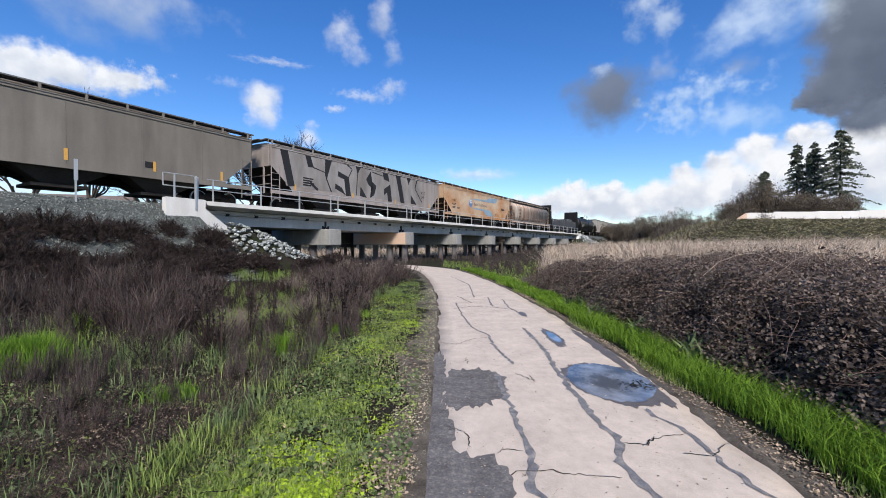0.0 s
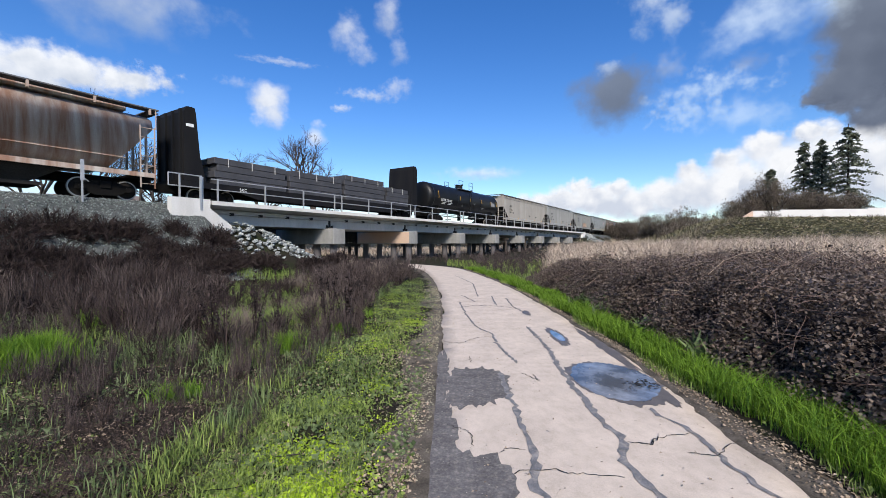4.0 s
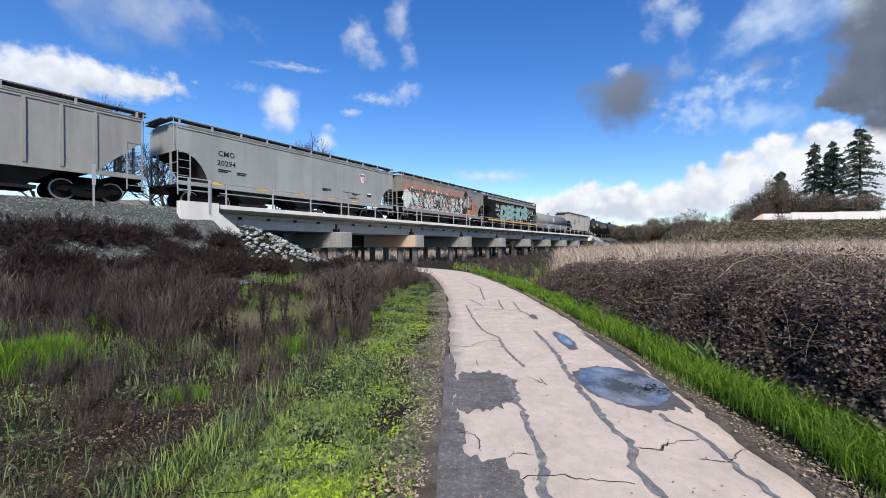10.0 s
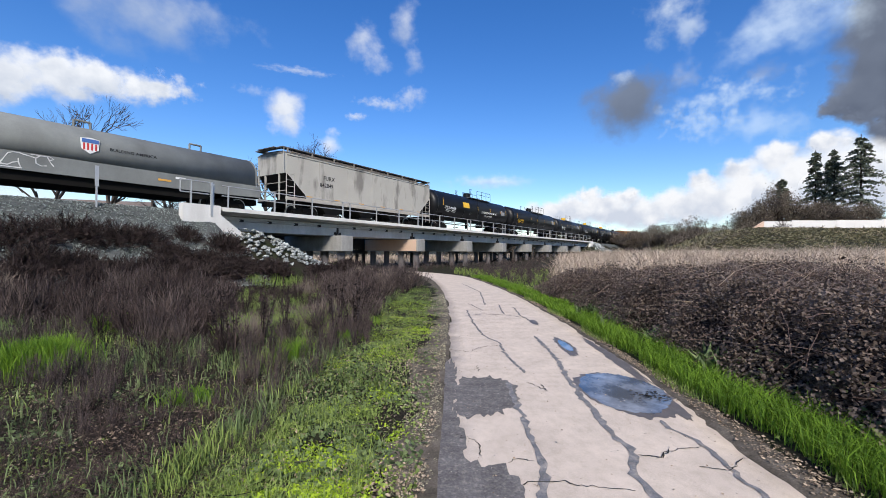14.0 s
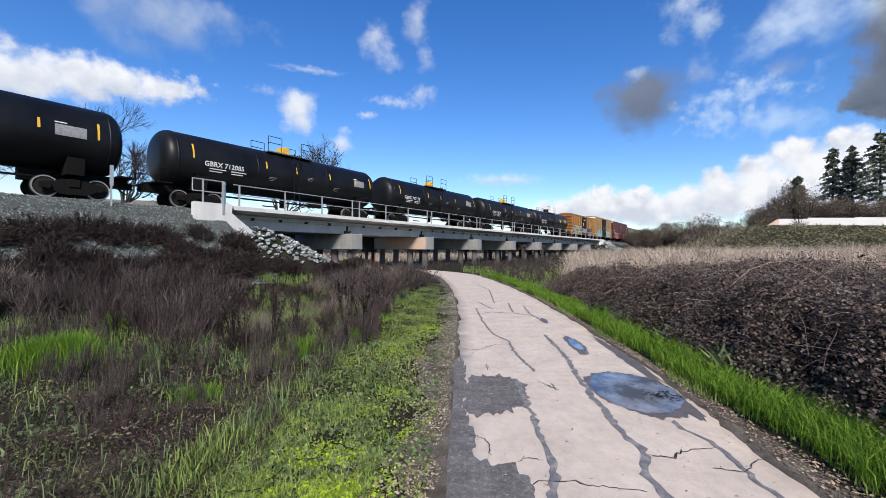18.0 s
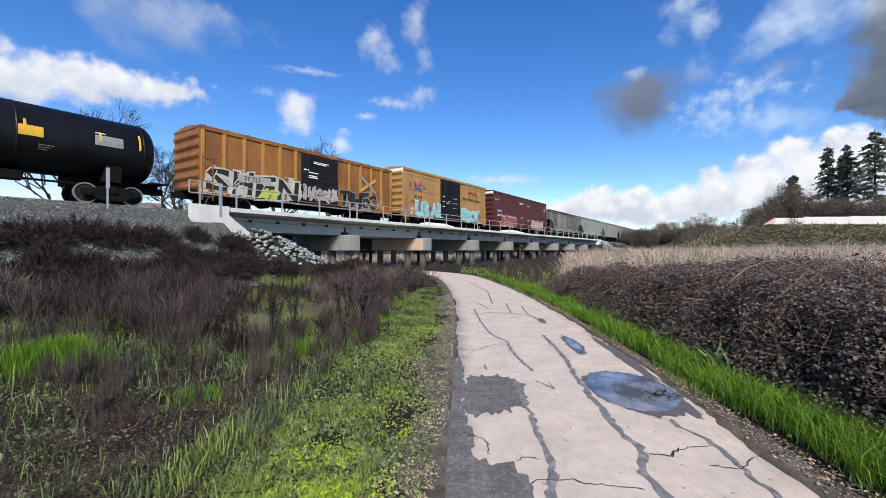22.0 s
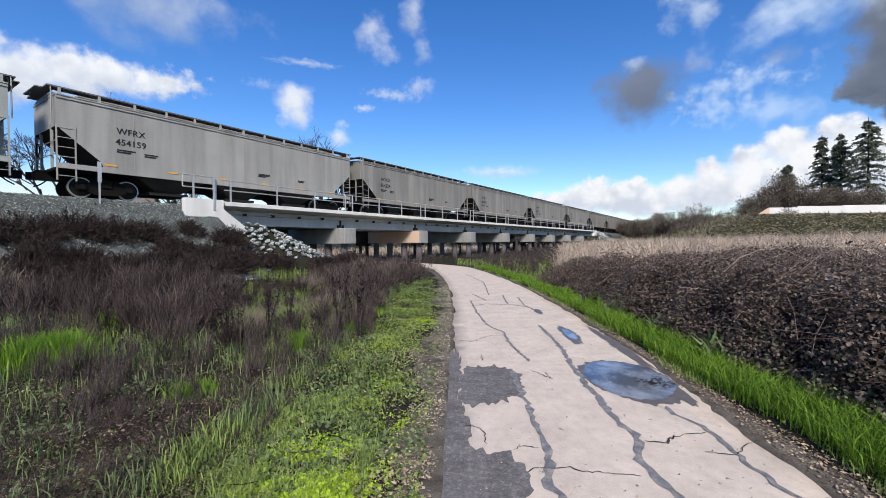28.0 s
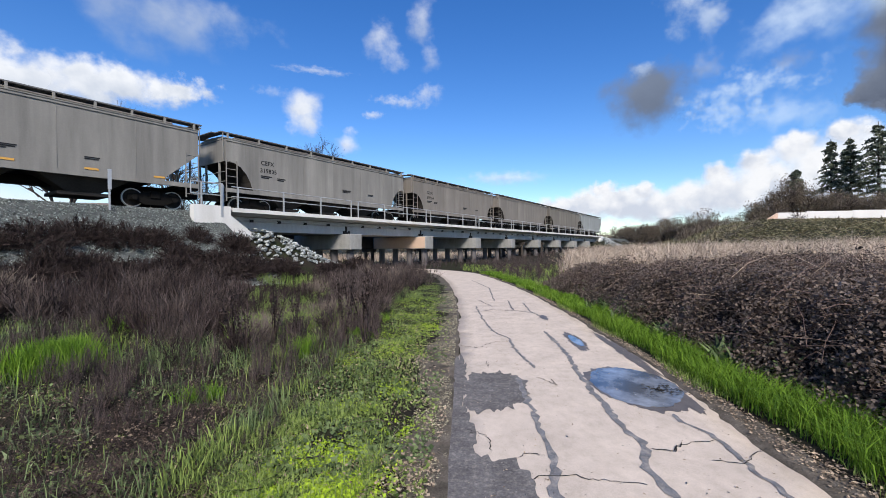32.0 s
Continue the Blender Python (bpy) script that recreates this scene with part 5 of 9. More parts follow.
# T
sprayed(c, [[(-1.2, 3.2), (-0.6, 3.95), (-0.48, 3.1), (0.1, 2.8), (-0.18, 2.0), (-0.72, 1.7), (-0.35, 2.5), (-0.95, 2.8)], [(0.95, 4.05), (1.65, 4.05), (1.85, 3.35), (1.05, 3.5)], [(1.1, 2.65), (1.95, 3.15), (2.2, 1.65), (1.68, 1.62), (1.5, 2.4), (1.08, 2.1)], line(-0.5, 3.9, 1.0, 3.75, 0.08)], SIDE, SPRAY_BLACK)
# I and K
sprayed(c, [[(2.75, 4.08), (3.4, 4.08), (4.08, 1.65), (3.47, 1.65)], [(4.4, 4.1), (5.1, 4.1), (4.7, 3.45)], [(5.05, 2.55), (6.0, 1.68), (5.05, 1.7)], line(6.05, 4.0, 5.75, 3.2, 0.14), line(5.75, 3.2, 6.9, 2.0, 0.10)], SIDE, SPRAY_BLACK)
lettering(c, "KYS", 6.75, SIDE, 2.75, 0.42, SPRAY_BLACK, 0.0, name="graffiti")
lettering(c, "245", 6.75, SIDE, 2.35, 0.42, SPRAY_BLACK, 0.0, name="graffiti")
bars(c, -7.6, SIDE - 0.008, 2.5, (0.9, 0.8, 0.95, 0.7), 0.10, INK)
reflectors(c, 20.2, 1.7, 4, AMBER, 0.14, 0.4)

c = add(hopper(18.3, P_CORN, "cream covered hopper car stained with orange rust", band=P_CORN, brackets=11), 38.05, 56.35)
marks(c, 18.3, "SHPX", "42890", INK, 0.36, 1.75, 2.68)
em = part("emblem", rods([(0, SIDE - 0.004, 0), (0, SIDE, 0)], 0.46, 20), SLATE_BLUE, c, "round dark striped emblem")
em.matrix_basis = pose(-3.0, 0, 2.8)
for i in range(4):
    part("emblem_stripe", box(bm_new(), -0.30 + i * 0.17, -0.22 + i * 0.17, SIDE - 0.009, SIDE - 0.005, 0.0, 0.40), CHALK, em)
part("swoosh", prism(bm_new(), [(-3.2, 3.30), (-1.7, 3.42), (1.36, 3.56), (2.1, 3.85), (3.5, 3.95), (5.0, 3.95), (4.2, 3.36), (2.1, 3.30), (-1.7, 3.27)], SIDE - 0.003, SIDE, "y"), SLATE, c, "slate blue painted stripe")
part("swoosh", prism(bm_new(), [(-3.2, 2.27), (-1.7, 2.30), (0.4, 2.32), (2.5, 2.27), (3.1, 1.95), (3.5, 1.52), (1.3, 1.58), (0.5, 2.05), (-1.7, 2.15)], SIDE - 0.003, SIDE, "y"), SLATE, c, "slate blue painted stripe")
for k in range(12):
    x = -2.1 + k * 0.30 + (0.06 if k > 3 else 0)
    bars(c, x, SIDE - 0.003, 2.95 if k in (0, 4, 7) else 2.86, (0.19,), 0.36 if k in (0, 4, 7) else 0.27, SPRAY_BROWN, name="lettering_bar")
bars(c, 6.2, SIDE, 2.8, (1.1, 1.0, 1.2, 0.9), 0.045, INK)
reflectors(c, 18.3, 1.5, 5, AMBER, 0.5, 0.09)

c = add(hopper(17.9, P_RUST, "round-sided grey covered hopper car streaked with rust", curved=True, cut=(3.6, 1.9), brackets=9), 57.5, 75.4)
lettering(c, "NLSX", -6.1, -1.60, 2.95, 0.40, INK, 0.014, name="reporting_mark")
lettering(c, "1244", -6.1, -1.60, 2.45, 0.40, INK, 0.014, name="car_number")
bars(c, -6.1, -1.59, 2.15, (0.8, 0.6), 0.06, INK)

c = add(bulkhead_flat(21.9, "black bulkhead flat car loaded with dark strapped bundles"), 76.5, 98.4)

c = add(tank(16.7, "black tank car with white lettering and yellow reflectors", "GATX 233902", CHALK, 1.53, 2.76), 100.4, 117.1)
c = add(hopper(17.9, P_CREAM, "clean cream covered hopper car", brackets=14), 118.5, 136.4)
marks(c, 17.9, "CEFX", "320461", INK, 0.42)
reflectors(c, 17.9, 1.5, 5, AMBER, 0.5, 0.09)
c = add(hopper(17.3, P_LIGHT, "light grey covered hopper car with arched end openings", arc=True, brackets=12), 137.8, 155.1)
marks(c, 17.3, "AGPX", "16177", INK, 0.46)
reflectors(c, 17.3, 1.75, 5, AMBER, 0.12, 0.5)
pieces("graffiti", strokes(4.8, 6.9, 1.6, 2.3, 3, 31, SIDE, 0.05), INK, c, "small black sprayed scrawl")
c = add(hopper(16.3, P_GREY, "grey covered hopper car with upright side ribs", top=4.46, ribs=12, brackets=8), 156.5, 172.8)
lettering(c, "U P", -5.4, -1.645, 3.02, 0.55, INK, 0.014, name="reporting_mark")
lettering(c, "89870", -5.55, -1.645, 2.45, 0.50, INK, 0.014, name="car_number")
fat_word(c, "D@PAK", ((-1.0, -0.15), (-0.1, 0.75), (0.7, 1.35), (1.35, 2.05), (2.0, 2.75)), 1.5, 2.35, -1.645, ((SPRAY_RUST, 0.07, 0.09), (SPRAY_TAN, 0.0, 0.06)), 0.1, 5)
crest = part("emblem", prism(bm_new(), [(0.5, 2.95), (0.86, 3.15), (0.9, 3.6), (0.5, 3.68), (0.1, 3.6), (0.14, 3.15)], -1.585, SIDE + 0.004, "y"), CHALK, c, "pale shield emblem with a dark band")
part("emblem_band", box(bm_new(), 0.12, 0.88, -1.590, -1.586, 3.40, 3.58), INK, crest)
for i in range(4):
    part("emblem_stripe", box(bm_new(), 0.22 + i * 0.16, 0.29 + i * 0.16, -1.590, -1.586, 3.10, 3.36), INK, crest)
c = add(hopper(17.3, P_PALE, "pale grey covered hopper car with arched end openings", arc=True, brackets=11), 174.4, 191.7)
marks(c, 17.3, "CMO", "20294", INK, 0.46)
shield = part("emblem", prism(bm_new(), [(4.93, 2.92), (5.22, 3.1), (5.25, 3.6), (4.93, 3.66), (4.61, 3.6), (4.64, 3.1)], SIDE - 0.004, SIDE, "y"), CHALK, c, "shield emblem with red stripes and a blue top")
part("emblem_band", box(bm_new(), 4.65, 5.21, SIDE - 0.008, SIDE - 0.005, 3.38, 3.58), SPRAY_PURPLE, shield)
for i in range(4):
    part("emblem_stripe", box(bm_new(), 4.69 + i * 0.135, 4.76 + i * 0.135, SIDE - 0.008, SIDE - 0.005, 3.04, 3.35), RED, shield)
bars(c, 5.44, SIDE - 0.002, 2.2, (0.5,), 0.33, INK, name="placard")
bars(c, 5.47, SIDE - 0.006, 2.17, (0.44,), 0.1, CHALK)
for x in (-7.0, -4.2, -1.4, 1.3, 3.7, 6.1):
    bars(c, x, -1.595, 1.50 - 0.14 + 0.11, (0.75,), 0.12, YELLOW, name="reflector")
pieces("graffiti", strokes(2.8, 5.2, 1.6, 2.0, 3, 33, SIDE, 0.05), INK, c, "small black sprayed scrawl")

c = add(hopper(15.7, P_WARM, "taupe covered hopper car covered with orange, white and green spray paint", arc=True, brackets=11), 193.2, 208.9)
pieces("graffiti_cloud", blobs(-7.7, 2.6, 2.6, 3.75, 11, 41, SIDE, "round"), SPRAY_ORANGE, c, "orange sprayed cloud")
pieces("graffiti_cloud", blobs(4.6, 6.2, 1.5, 3.2, 2, 40, SIDE, "round"), SPRAY_ORANGE, c, "orange sprayed cloud")
pieces("graffiti_cloud", blobs(1.5, 5.0, 1.42, 1.9, 4, 39, SIDE, "round"), SPRAY_ORANGE, c, "orange sprayed cloud")
pieces("graffiti_fill", blobs(-7.9, 2.8, 1.45, 3.25, 9, 42, SIDE - 0.004), SPRAY_WHITE, c, "white sprayed letter ground")
pieces("graffiti_fill", blobs(-7.2, 2.2, 1.5, 2.9, 10, 142, SIDE - 0.0055), SPRAY_WHITE, c, "white sprayed letter ground")
for k, (n, m, w) in enumerate(((17, SPRAY_DARK, 0.34), (13, SPRAY_BROWN, 0.26), (11, SPRAY_BLACK, 0.24), (8, MINT, 0.17), (7, SPRAY_ORANGE, 0.22), (12, SPRAY_DARK, 0.20))):
    pieces("graffiti_shade", strokes(-7.2 + 0.1 * k, 2.2, 1.62, 3.0, n, 43 + k, SIDE - 0.007 - 0.0015 * k, w), m, c, "sprayed letter shading")
pieces("graffiti_line", strokes(-7.3, 2.4, 1.55, 3.1, 22, 144, SIDE - 0.018, 0.09), SPRAY_WHITE, c, "white sprayed lines")
pieces("graffiti_dot", blobs(-7.2, 2.3, 3.0, 3.3, 26, 145, SIDE - 0.019, "round"), SPRAY_DARK, c, "dark sprayed dots")
pieces("graffiti_disc", blobs(2.62, 4.9, 1.5, 3.85, 1, 46, SIDE - 0.010, "round"), SPRAY_BLACK, c, "dark round sprayed shape")
pieces("graffiti_disc", blobs(3.05, 4.6, 2.1, 3.45, 1, 47, SIDE - 0.014, "round"), SPRAY_GREY, c, "grey round sprayed shape")
pieces("graffiti_line", strokes(3.0, 4.7, 1.9, 3.5, 6, 49, SIDE - 0.018, 0.13), SPRAY_BLACK, c, "black sprayed lines")
pieces("graffiti_line", strokes(3.1, 4.6, 2.1, 3.4, 5, 51, SIDE - 0.020, 0.05), SPRAY_WHITE, c, "thin white sprayed lines")
sprayed(c, [line(4.55, 3.4, 4.75, 2.8, 0.07), line(4.75, 2.8, 4.6, 2.2, 0.07)], SIDE - 0.020, SPRAY_WHITE)
bars(c, 4.05, SIDE - 0.022, 2.0, (0.32, 0.2), 0.2, YELLOW, name="graffiti_stroke")
for x in (4.64, 5.03, 5.42, 5.81):
    sprayed(c, [line(x + 0.06, 3.55, x + 0.1, 4.0, 0.11), line(x + 0.08, 3.98, x + 0.34, 3.99, 0.1), line(x + 0.28, 3.97, x + 0.31, 3.56, 0.1)], SIDE - 0.004, SLATE_BLUE)
pieces("graffiti_line", strokes(5.5, 7.2, 1.8, 2.6, 3, 48, SIDE - 0.01, 0.1), SPRAY_BLACK, c, "black sprayed scrawl")

c = add(hopper(17.0, P_BLACK, "black covered hopper car with pale green sprayed letters", arc=True, roof=P_GREY, band=AMBER, brackets=11), 210.1, 227.1)
part("upper_side_band", box(bm_new(), -8.5, 8.5, SIDE, SIDE + 0.015, 3.78, 4.19), P_GREY, c, "grey band above the black side")
lettering(c, "KCS", -6.2, SIDE, 3.08, 0.46, AMBER, 0.014, name="faded_mark")
lettering(c, "COER", -6.27, SIDE - 0.004, 2.92, 0.40, CHALK, 0.014, name="reporting_mark")
lettering(c, "355076", -6.27, SIDE - 0.004, 2.46, 0.40, CHALK, 0.014, name="car_number")
fat_word(c, "DEMOS", ((-4.75, -2.75), (-2.8, -1.1), (-1.25, 1.25), (1.15, 3.05), (3.0, 4.85)), 1.62, 3.42, SIDE, ((SPRAY_WHITE, 0.09, 0.10), (SPRAY_TEAL, 0.05, 0.095), (MINT, 0.0, 0.07)), 0.12, 3)
pieces("graffiti_line", strokes(-4.6, 4.7, 1.7, 3.3, 12, 50, SIDE - 0.016, 0.05), SPRAY_BLACK, c, "thin black sprayed lines")
pieces("graffiti_line", strokes(-4.6, 4.7, 1.7, 3.3, 6, 52, SIDE - 0.018, 0.04), SPRAY_WHITE, c, "thin white sprayed lines")
sprayed(c, [line(-6.0, 2.1, -5.4, 1.75, 0.16), line(-5.6, 2.2, -5.05, 1.8, 0.14), line(5.1, 2.1, 5.5, 2.45, 0.16), line(5.4, 2.1, 5.9, 2.4, 0.16)], SIDE - 0.004, MINT)
lettering(c, "NWK", 5.15, SIDE, 2.75, 1.0, SPRAY_WHITE, -0.012, 0.1, 0.85, name="graffiti")
sprayed(c, [line(5.2, 2.68, 7.3, 2.55, 0.05), line(7.3, 2.55, 7.7, 2.9, 0.05)], SIDE, SPRAY_WHITE)
bars(c, 5.9, SIDE, 1.9, (0.9, 0.7), 0.06, CHALK)

add(coil_car(16.9, "grey coil car with a smooth steel hood"), 227.7, 244.6)
c = add(hopper(16.3, P_FURX, "white covered hopper car with dark scraped patches", roof=P_BROWN, band=P_CREAM, brackets=9), 246.4, 262.7)
lettering(c, "FURX", -5.1, SIDE, 2.85, 0.42, INK, 0.008, name="reporting_mark")
lettering(c, "842849", -5.4, SIDE, 2.35, 0.40, INK, 0.008, name="car_number")
reflectors(c, 16.3, 1.5, 6, AMBER, 0.5, 0.09)

# tank cars
add(tank(18.2, "black tank car with yellow warning panels and white lettering", "UTLX 800484", CHALK, 1.53, 2.76, long_walk=True, extra="gas"), 263.7, 281.9)
add(tank(19.6, "black tank car with dull yellow lettering", "UTLX 959609", YELLOW, 1.53, 2.74, long_walk=True), 283.2, 302.8)
add(tank(15.4, "black tank car with white lettering", "GBRX 712085", CHALK, 1.47, 2.64, dome="yellow"), 304.35, 319.75)
add(tank(15.0, "glossy black tank car with white lettering and a yellow housing", "GBRX 717119", CHALK, 1.47, 2.64, dome="yellow"), 321.3, 336.3)
add(tank(15.3, "black tank car with white lettering and a yellow housing", "GBRX 712079", CHALK, 1.47, 2.64, dome="yellow"), 338.0, 353.3)
add(tank(15.3, "black tank car with white lettering and a yellow panel", "KLRX 243031", CHALK, 1.47, 2.64, extra="sign"), 354.6, 369.9)

# box cars
c = add(boxcar(15.5, P_ORANGE, "weathered orange box car with a black door and sprayed letters", 4.58, 14, door=(0.414, 0.615), door_mat=DOOR_BLACK, posts=P_POST), 371.8, 387.3)
part("number_panel", box(bm_new(), -5.74, -3.6, SIDE - 0.012, SIDE - 0.008, 1.84, 2.26), P_CREAM, c, "cream number panel")
lettering(c, "37 723", -5.35, SIDE - 0.016, 1.92, 0.37, INK, 0.014, name="car_number")
pieces("graffiti_fill", blobs(-7.6, -1.45, 1.0, 2.4, 6, 61, SIDE - 0.001), SPRAY_STONE, c, "grey sprayed letter shapes")
fat_word(c, "SHEN", ((-7.5, -6.2), (-6.0, -4.8), (-4.6, -3.3), (-3.1, -1.6)), 1.05, 2.35, SIDE - 0.003, ((SPRAY_STONE, 0.10, 0.10), (SPRAY_BLACK, 0.0, 0.03)), 0.1, 12)
pieces("graffiti_fill", blobs(-1.3, 1.7, 1.2, 2.15, 5, 63, SIDE - 0.05), SPRAY_GREY, c, "white sprayed letter shapes")
pieces("graffiti_line", strokes(-1.3, 1.7, 1.2, 2.15, 8, 64, SIDE - 0.055, 0.05), SPRAY_BLACK, c, "black sprayed lines")
fat_word(c, "TIHEC", ((1.95, 2.9), (2.75, 3.15), (3.15, 4.15), (4.05, 4.95), (4.85, 5.8)), 1.1, 2.25, SIDE - 0.002, ((SPRAY_BROWN, 0.09, 0.09), (SPRAY_BLACK, 0.0, 0.05)), 0.1, 7)
pieces("graffiti_line", strokes(2.2, 7.0, 1.0, 1.9, 7, 66, SIDE - 0.012, 0.08), SPRAY_GREY, c, "grey sprayed lines")
pieces("graffiti_fill", blobs(-4.3, -3.1, 0.95, 1.6, 2, 67, SIDE - 0.012), SPRAY_LIME, c, "lime green sprayed patch")
pieces("graffiti_line", strokes(-7.6, -1.45, 1.0, 2.5, 6, 68, SIDE - 0.009, 0.05), SPRAY_WHITE, c, "white sprayed lines")
for s in (-1, 1):
    part("painted_cross", prism(bm_new(), [(4.0, 3.5 if s > 0 else 2.5), (4.15, 3.65 if s > 0 else 2.35), (5.85, 2.5 if s > 0 else 3.4), (5.7, 2.35 if s > 0 else 3.55)], SIDE - 0.013, SIDE - 0.009, "y"), P_GREY if s > 0 else AMBER, c, "faded painted cross")
bars(c, -0.4, SIDE - 0.05, 3.9, (1.3, 1.1), 0.06, CHALK)
bars(c, -1.2, SIDE - 0.05, 3.3, (0.4,), 0.09, CHALK)
bars(c, -0.8, SIDE - 0.05, 3.15, (0.8, 0.0, 0.7, 0.75), 0.07, CHALK)

c = add(boxcar(15.4, P_YELLOW, "ochre yellow box car with black door and turquoise spray paint", 5.2, 12, panel=True, door=(0.38, 0.62), door_mat=DOOR_BLACK, end_ribs=7, end_top=CHALK), 388.9, 404.3)
for k, (m, dz) in enumerate(((RED, 0.0), (BLUE, -0.13))):
    arms = ((-6.25, 4.05 + dz, -5.65, 3.72 + dz), (-5.65, 3.72 + dz, -5.05, 4.2 + dz)) if k == 0 else ((-6.25, 3.35, -5.65, 3.68), (-5.65, 3.68, -5.05, 3.5))
    for x0, z0, x1, z1 in arms:
        ob = part("emblem_arm", bm_new(), m, c, "crossed red and blue emblem")
        bm = bm_new()
        prism(bm, line(x0, z0, x1, z1, 0.17), SIDE - 0.006 - 0.002 * k, SIDE - 0.002, "y")
        bmesh.ops.recalc_face_normals(bm, faces=bm.faces)
        bm.to_mesh(ob.data)
        bm.free()
sprayed(c, [line(-6.2, 4.2, -5.1, 3.3, 0.14)], SIDE - 0.011, BLUE)
sprayed(c, [line(-6.3, 3.55, -5.05, 4.0, 0.12)], SIDE - 0.012, RED)
lettering(c, "FB OX", -6.25, SIDE, 2.65, 0.38, INK, 0.014, wide=1.15, name="reporting_mark")
lettering(c, "505642", -6.7, SIDE, 2.18, 0.36, INK, 0.014, wide=1.4, name="car_number")
lettering(c, "next", -6.97, SIDE, 3.84, 0.22, INK, 0.01)
lettering(c, "load", -6.97, SIDE, 3.63, 0.22, INK, 0.01)
lettering(c, "any", -4.85, SIDE, 3.80, 0.22, INK, 0.01)
lettering(c, "road", -4.85, SIDE, 3.60, 0.22, INK, 0.01)
bars(c, 3.56, SIDE, 4.33, (1.4,), 0.13, RED, name="emblem_bar")
bars(c, 3.83, SIDE, 4.2, (0.15,), 0.40, RED, name="emblem_bar")
bars(c, 4.53, SIDE, 4.2, (0.15,), 0.40, RED, name="emblem_bar")
sprayed(c, [line(5.1, 4.3, 5.7, 3.83, 0.15)], SIDE, RED)
lettering(c, "Railcar Pooling Experts", 2.34, SIDE, 3.36, 0.37, INK, 0.012, wide=1.12)
pieces("graffiti_cloud", blobs(-7.7, -1.6, 0.98, 2.0, 7, 70, SIDE - 0.002, "round"), SPRAY_PURPLE, c, "dull purple sprayed ground")
pieces("graffiti_fill", blobs(-5.6, -1.5, 0.98, 2.2, 5, 71, SIDE - 0.004), SPRAY_RED, c, "dark red sprayed ground")
fat_word(c, "URAL", ((-6.05, -4.75), (-4.85, -3.55), (-3.65, -2.4), (-2.45, -1.35)), 0.95, 2.35, SIDE - 0.006, ((SPRAY_WHITE, 0.07, 0.10), (TEAL, 0.02, 0.09)), 0.05, 4)
pieces("graffiti_line", strokes(-6.3, -1.5, 1.0, 2.3, 7, 72, SIDE - 0.010, 0.05), SPRAY_TEAL, c, "thin dark sprayed lines")
bars(c, -6.8, SIDE - 0.006, 1.75, (0.5, 0.45), 0.25, YELLOW, name="graffiti_stroke")
pieces("graffiti_fill", blobs(1.9, 6.3, 0.98, 1.9, 5, 73, SIDE - 0.004), SPRAY_RED, c, "dark red sprayed ground")
fat_word(c, "ESOK", ((2.0, 3.1), (3.05, 4.15), (4.1, 5.15), (5.1, 6.25)), 0.95, 2.2, SIDE - 0.006, ((SPRAY_WHITE, 0.06, 0.09), (TEAL, 0.02, 0.08)), 0.08, 6)
pieces("graffiti_line", strokes(1.9, 6.3, 1.0, 2.1, 5, 74, SIDE - 0.016, 0.05), SPRAY_TEAL, c, "thin dark sprayed lines")
pieces("graffiti_line", strokes(-0.9, 0.3, 2.6, 3.4, 2, 75, SIDE - 0.055, 0.05), SPRAY_WHITE, c, "thin white sprayed scrawl")
for z in (3.2, 2.7, 2.2):
    bars(c, -1.6, SIDE - 0.05, z + 0.1, (0.35,), 0.12, CHALK)
    bars(c, 0.3, SIDE - 0.05, z, (0.8,), 0.04, CHALK)

c = add(boxcar(18.6, P_MAROON, "tall maroon box car with sprayed letters", 5.2, 16, panel=False, door=(0.38, 0.64), thin=True, end_ribs=7, end_top=CHALK), 406.4, 425.0)
lettering(c, "BN  SF", -8.25, SIDE - 0.002, 2.68, 0.40, CHALK, 0.02, name="reporting_mark")
lettering(c, "761 293", -8.3, SIDE - 0.002, 2.15, 0.42, CHALK, 0.02, name="car_number")
pieces("graffiti_cloud", blobs(-7.3, -1.8, 1.0, 2.5, 6, 80, SIDE + 0.002, "round"), SPRAY_TEAL, c, "dark teal sprayed ground")
fat_word(c, "ESKOR", ((-7.0, -5.95), (-6.0, -4.95), (-5.0, -3.95), (-4.0, -3.0), (-3.1, -2.2)), 1.0, 2.25, SIDE - 0.002, ((SPRAY_WHITE, 0.08, 0.10), (SPRAY_RED, 0.02, 0.08)), 0.1, 9)
pieces("graffiti_line", strokes(-7.0, -2.2, 1.0, 2.2, 7, 81, SIDE - 0.012, 0.05), SPRAY_WHITE, c, "white sprayed lines")
pieces("graffiti_fill", blobs(2.75, 7.8, 1.0, 2.25, 7, 85, SIDE - 0.002), SPRAY_PINK, c, "grey sprayed letter shapes")
pieces("graffiti_line", strokes(2.75, 7.8, 1.1, 2.3, 15, 82, SIDE - 0.006, 0.08), SPRAY_WHITE, c, "white sprayed lines")
pieces("graffiti_line", strokes(2.85, 7.8, 1.1, 2.3, 8, 83, SIDE - 0.009, 0.09), SPRAY_RED, c, "dark red sprayed lines")
pieces("graffiti_line", strokes(-9.0, -7.6, 4.05, 4.45, 3, 84, SIDE - 0.004, 0.05), SPRAY_WHITE, c, "thin white scrawl")
d = part("emblem", rods([(0, SIDE - 0.004, 0), (0, SIDE, 0)], 0.33, 20), P_CREAM, c, "pale round emblem")
d.matrix_basis = pose(8.3, 0, 4.1)
bars(c, -8.2, SIDE - 0.002, 1.5, (0.55,), 0.16, YELLOW, name="reflector")
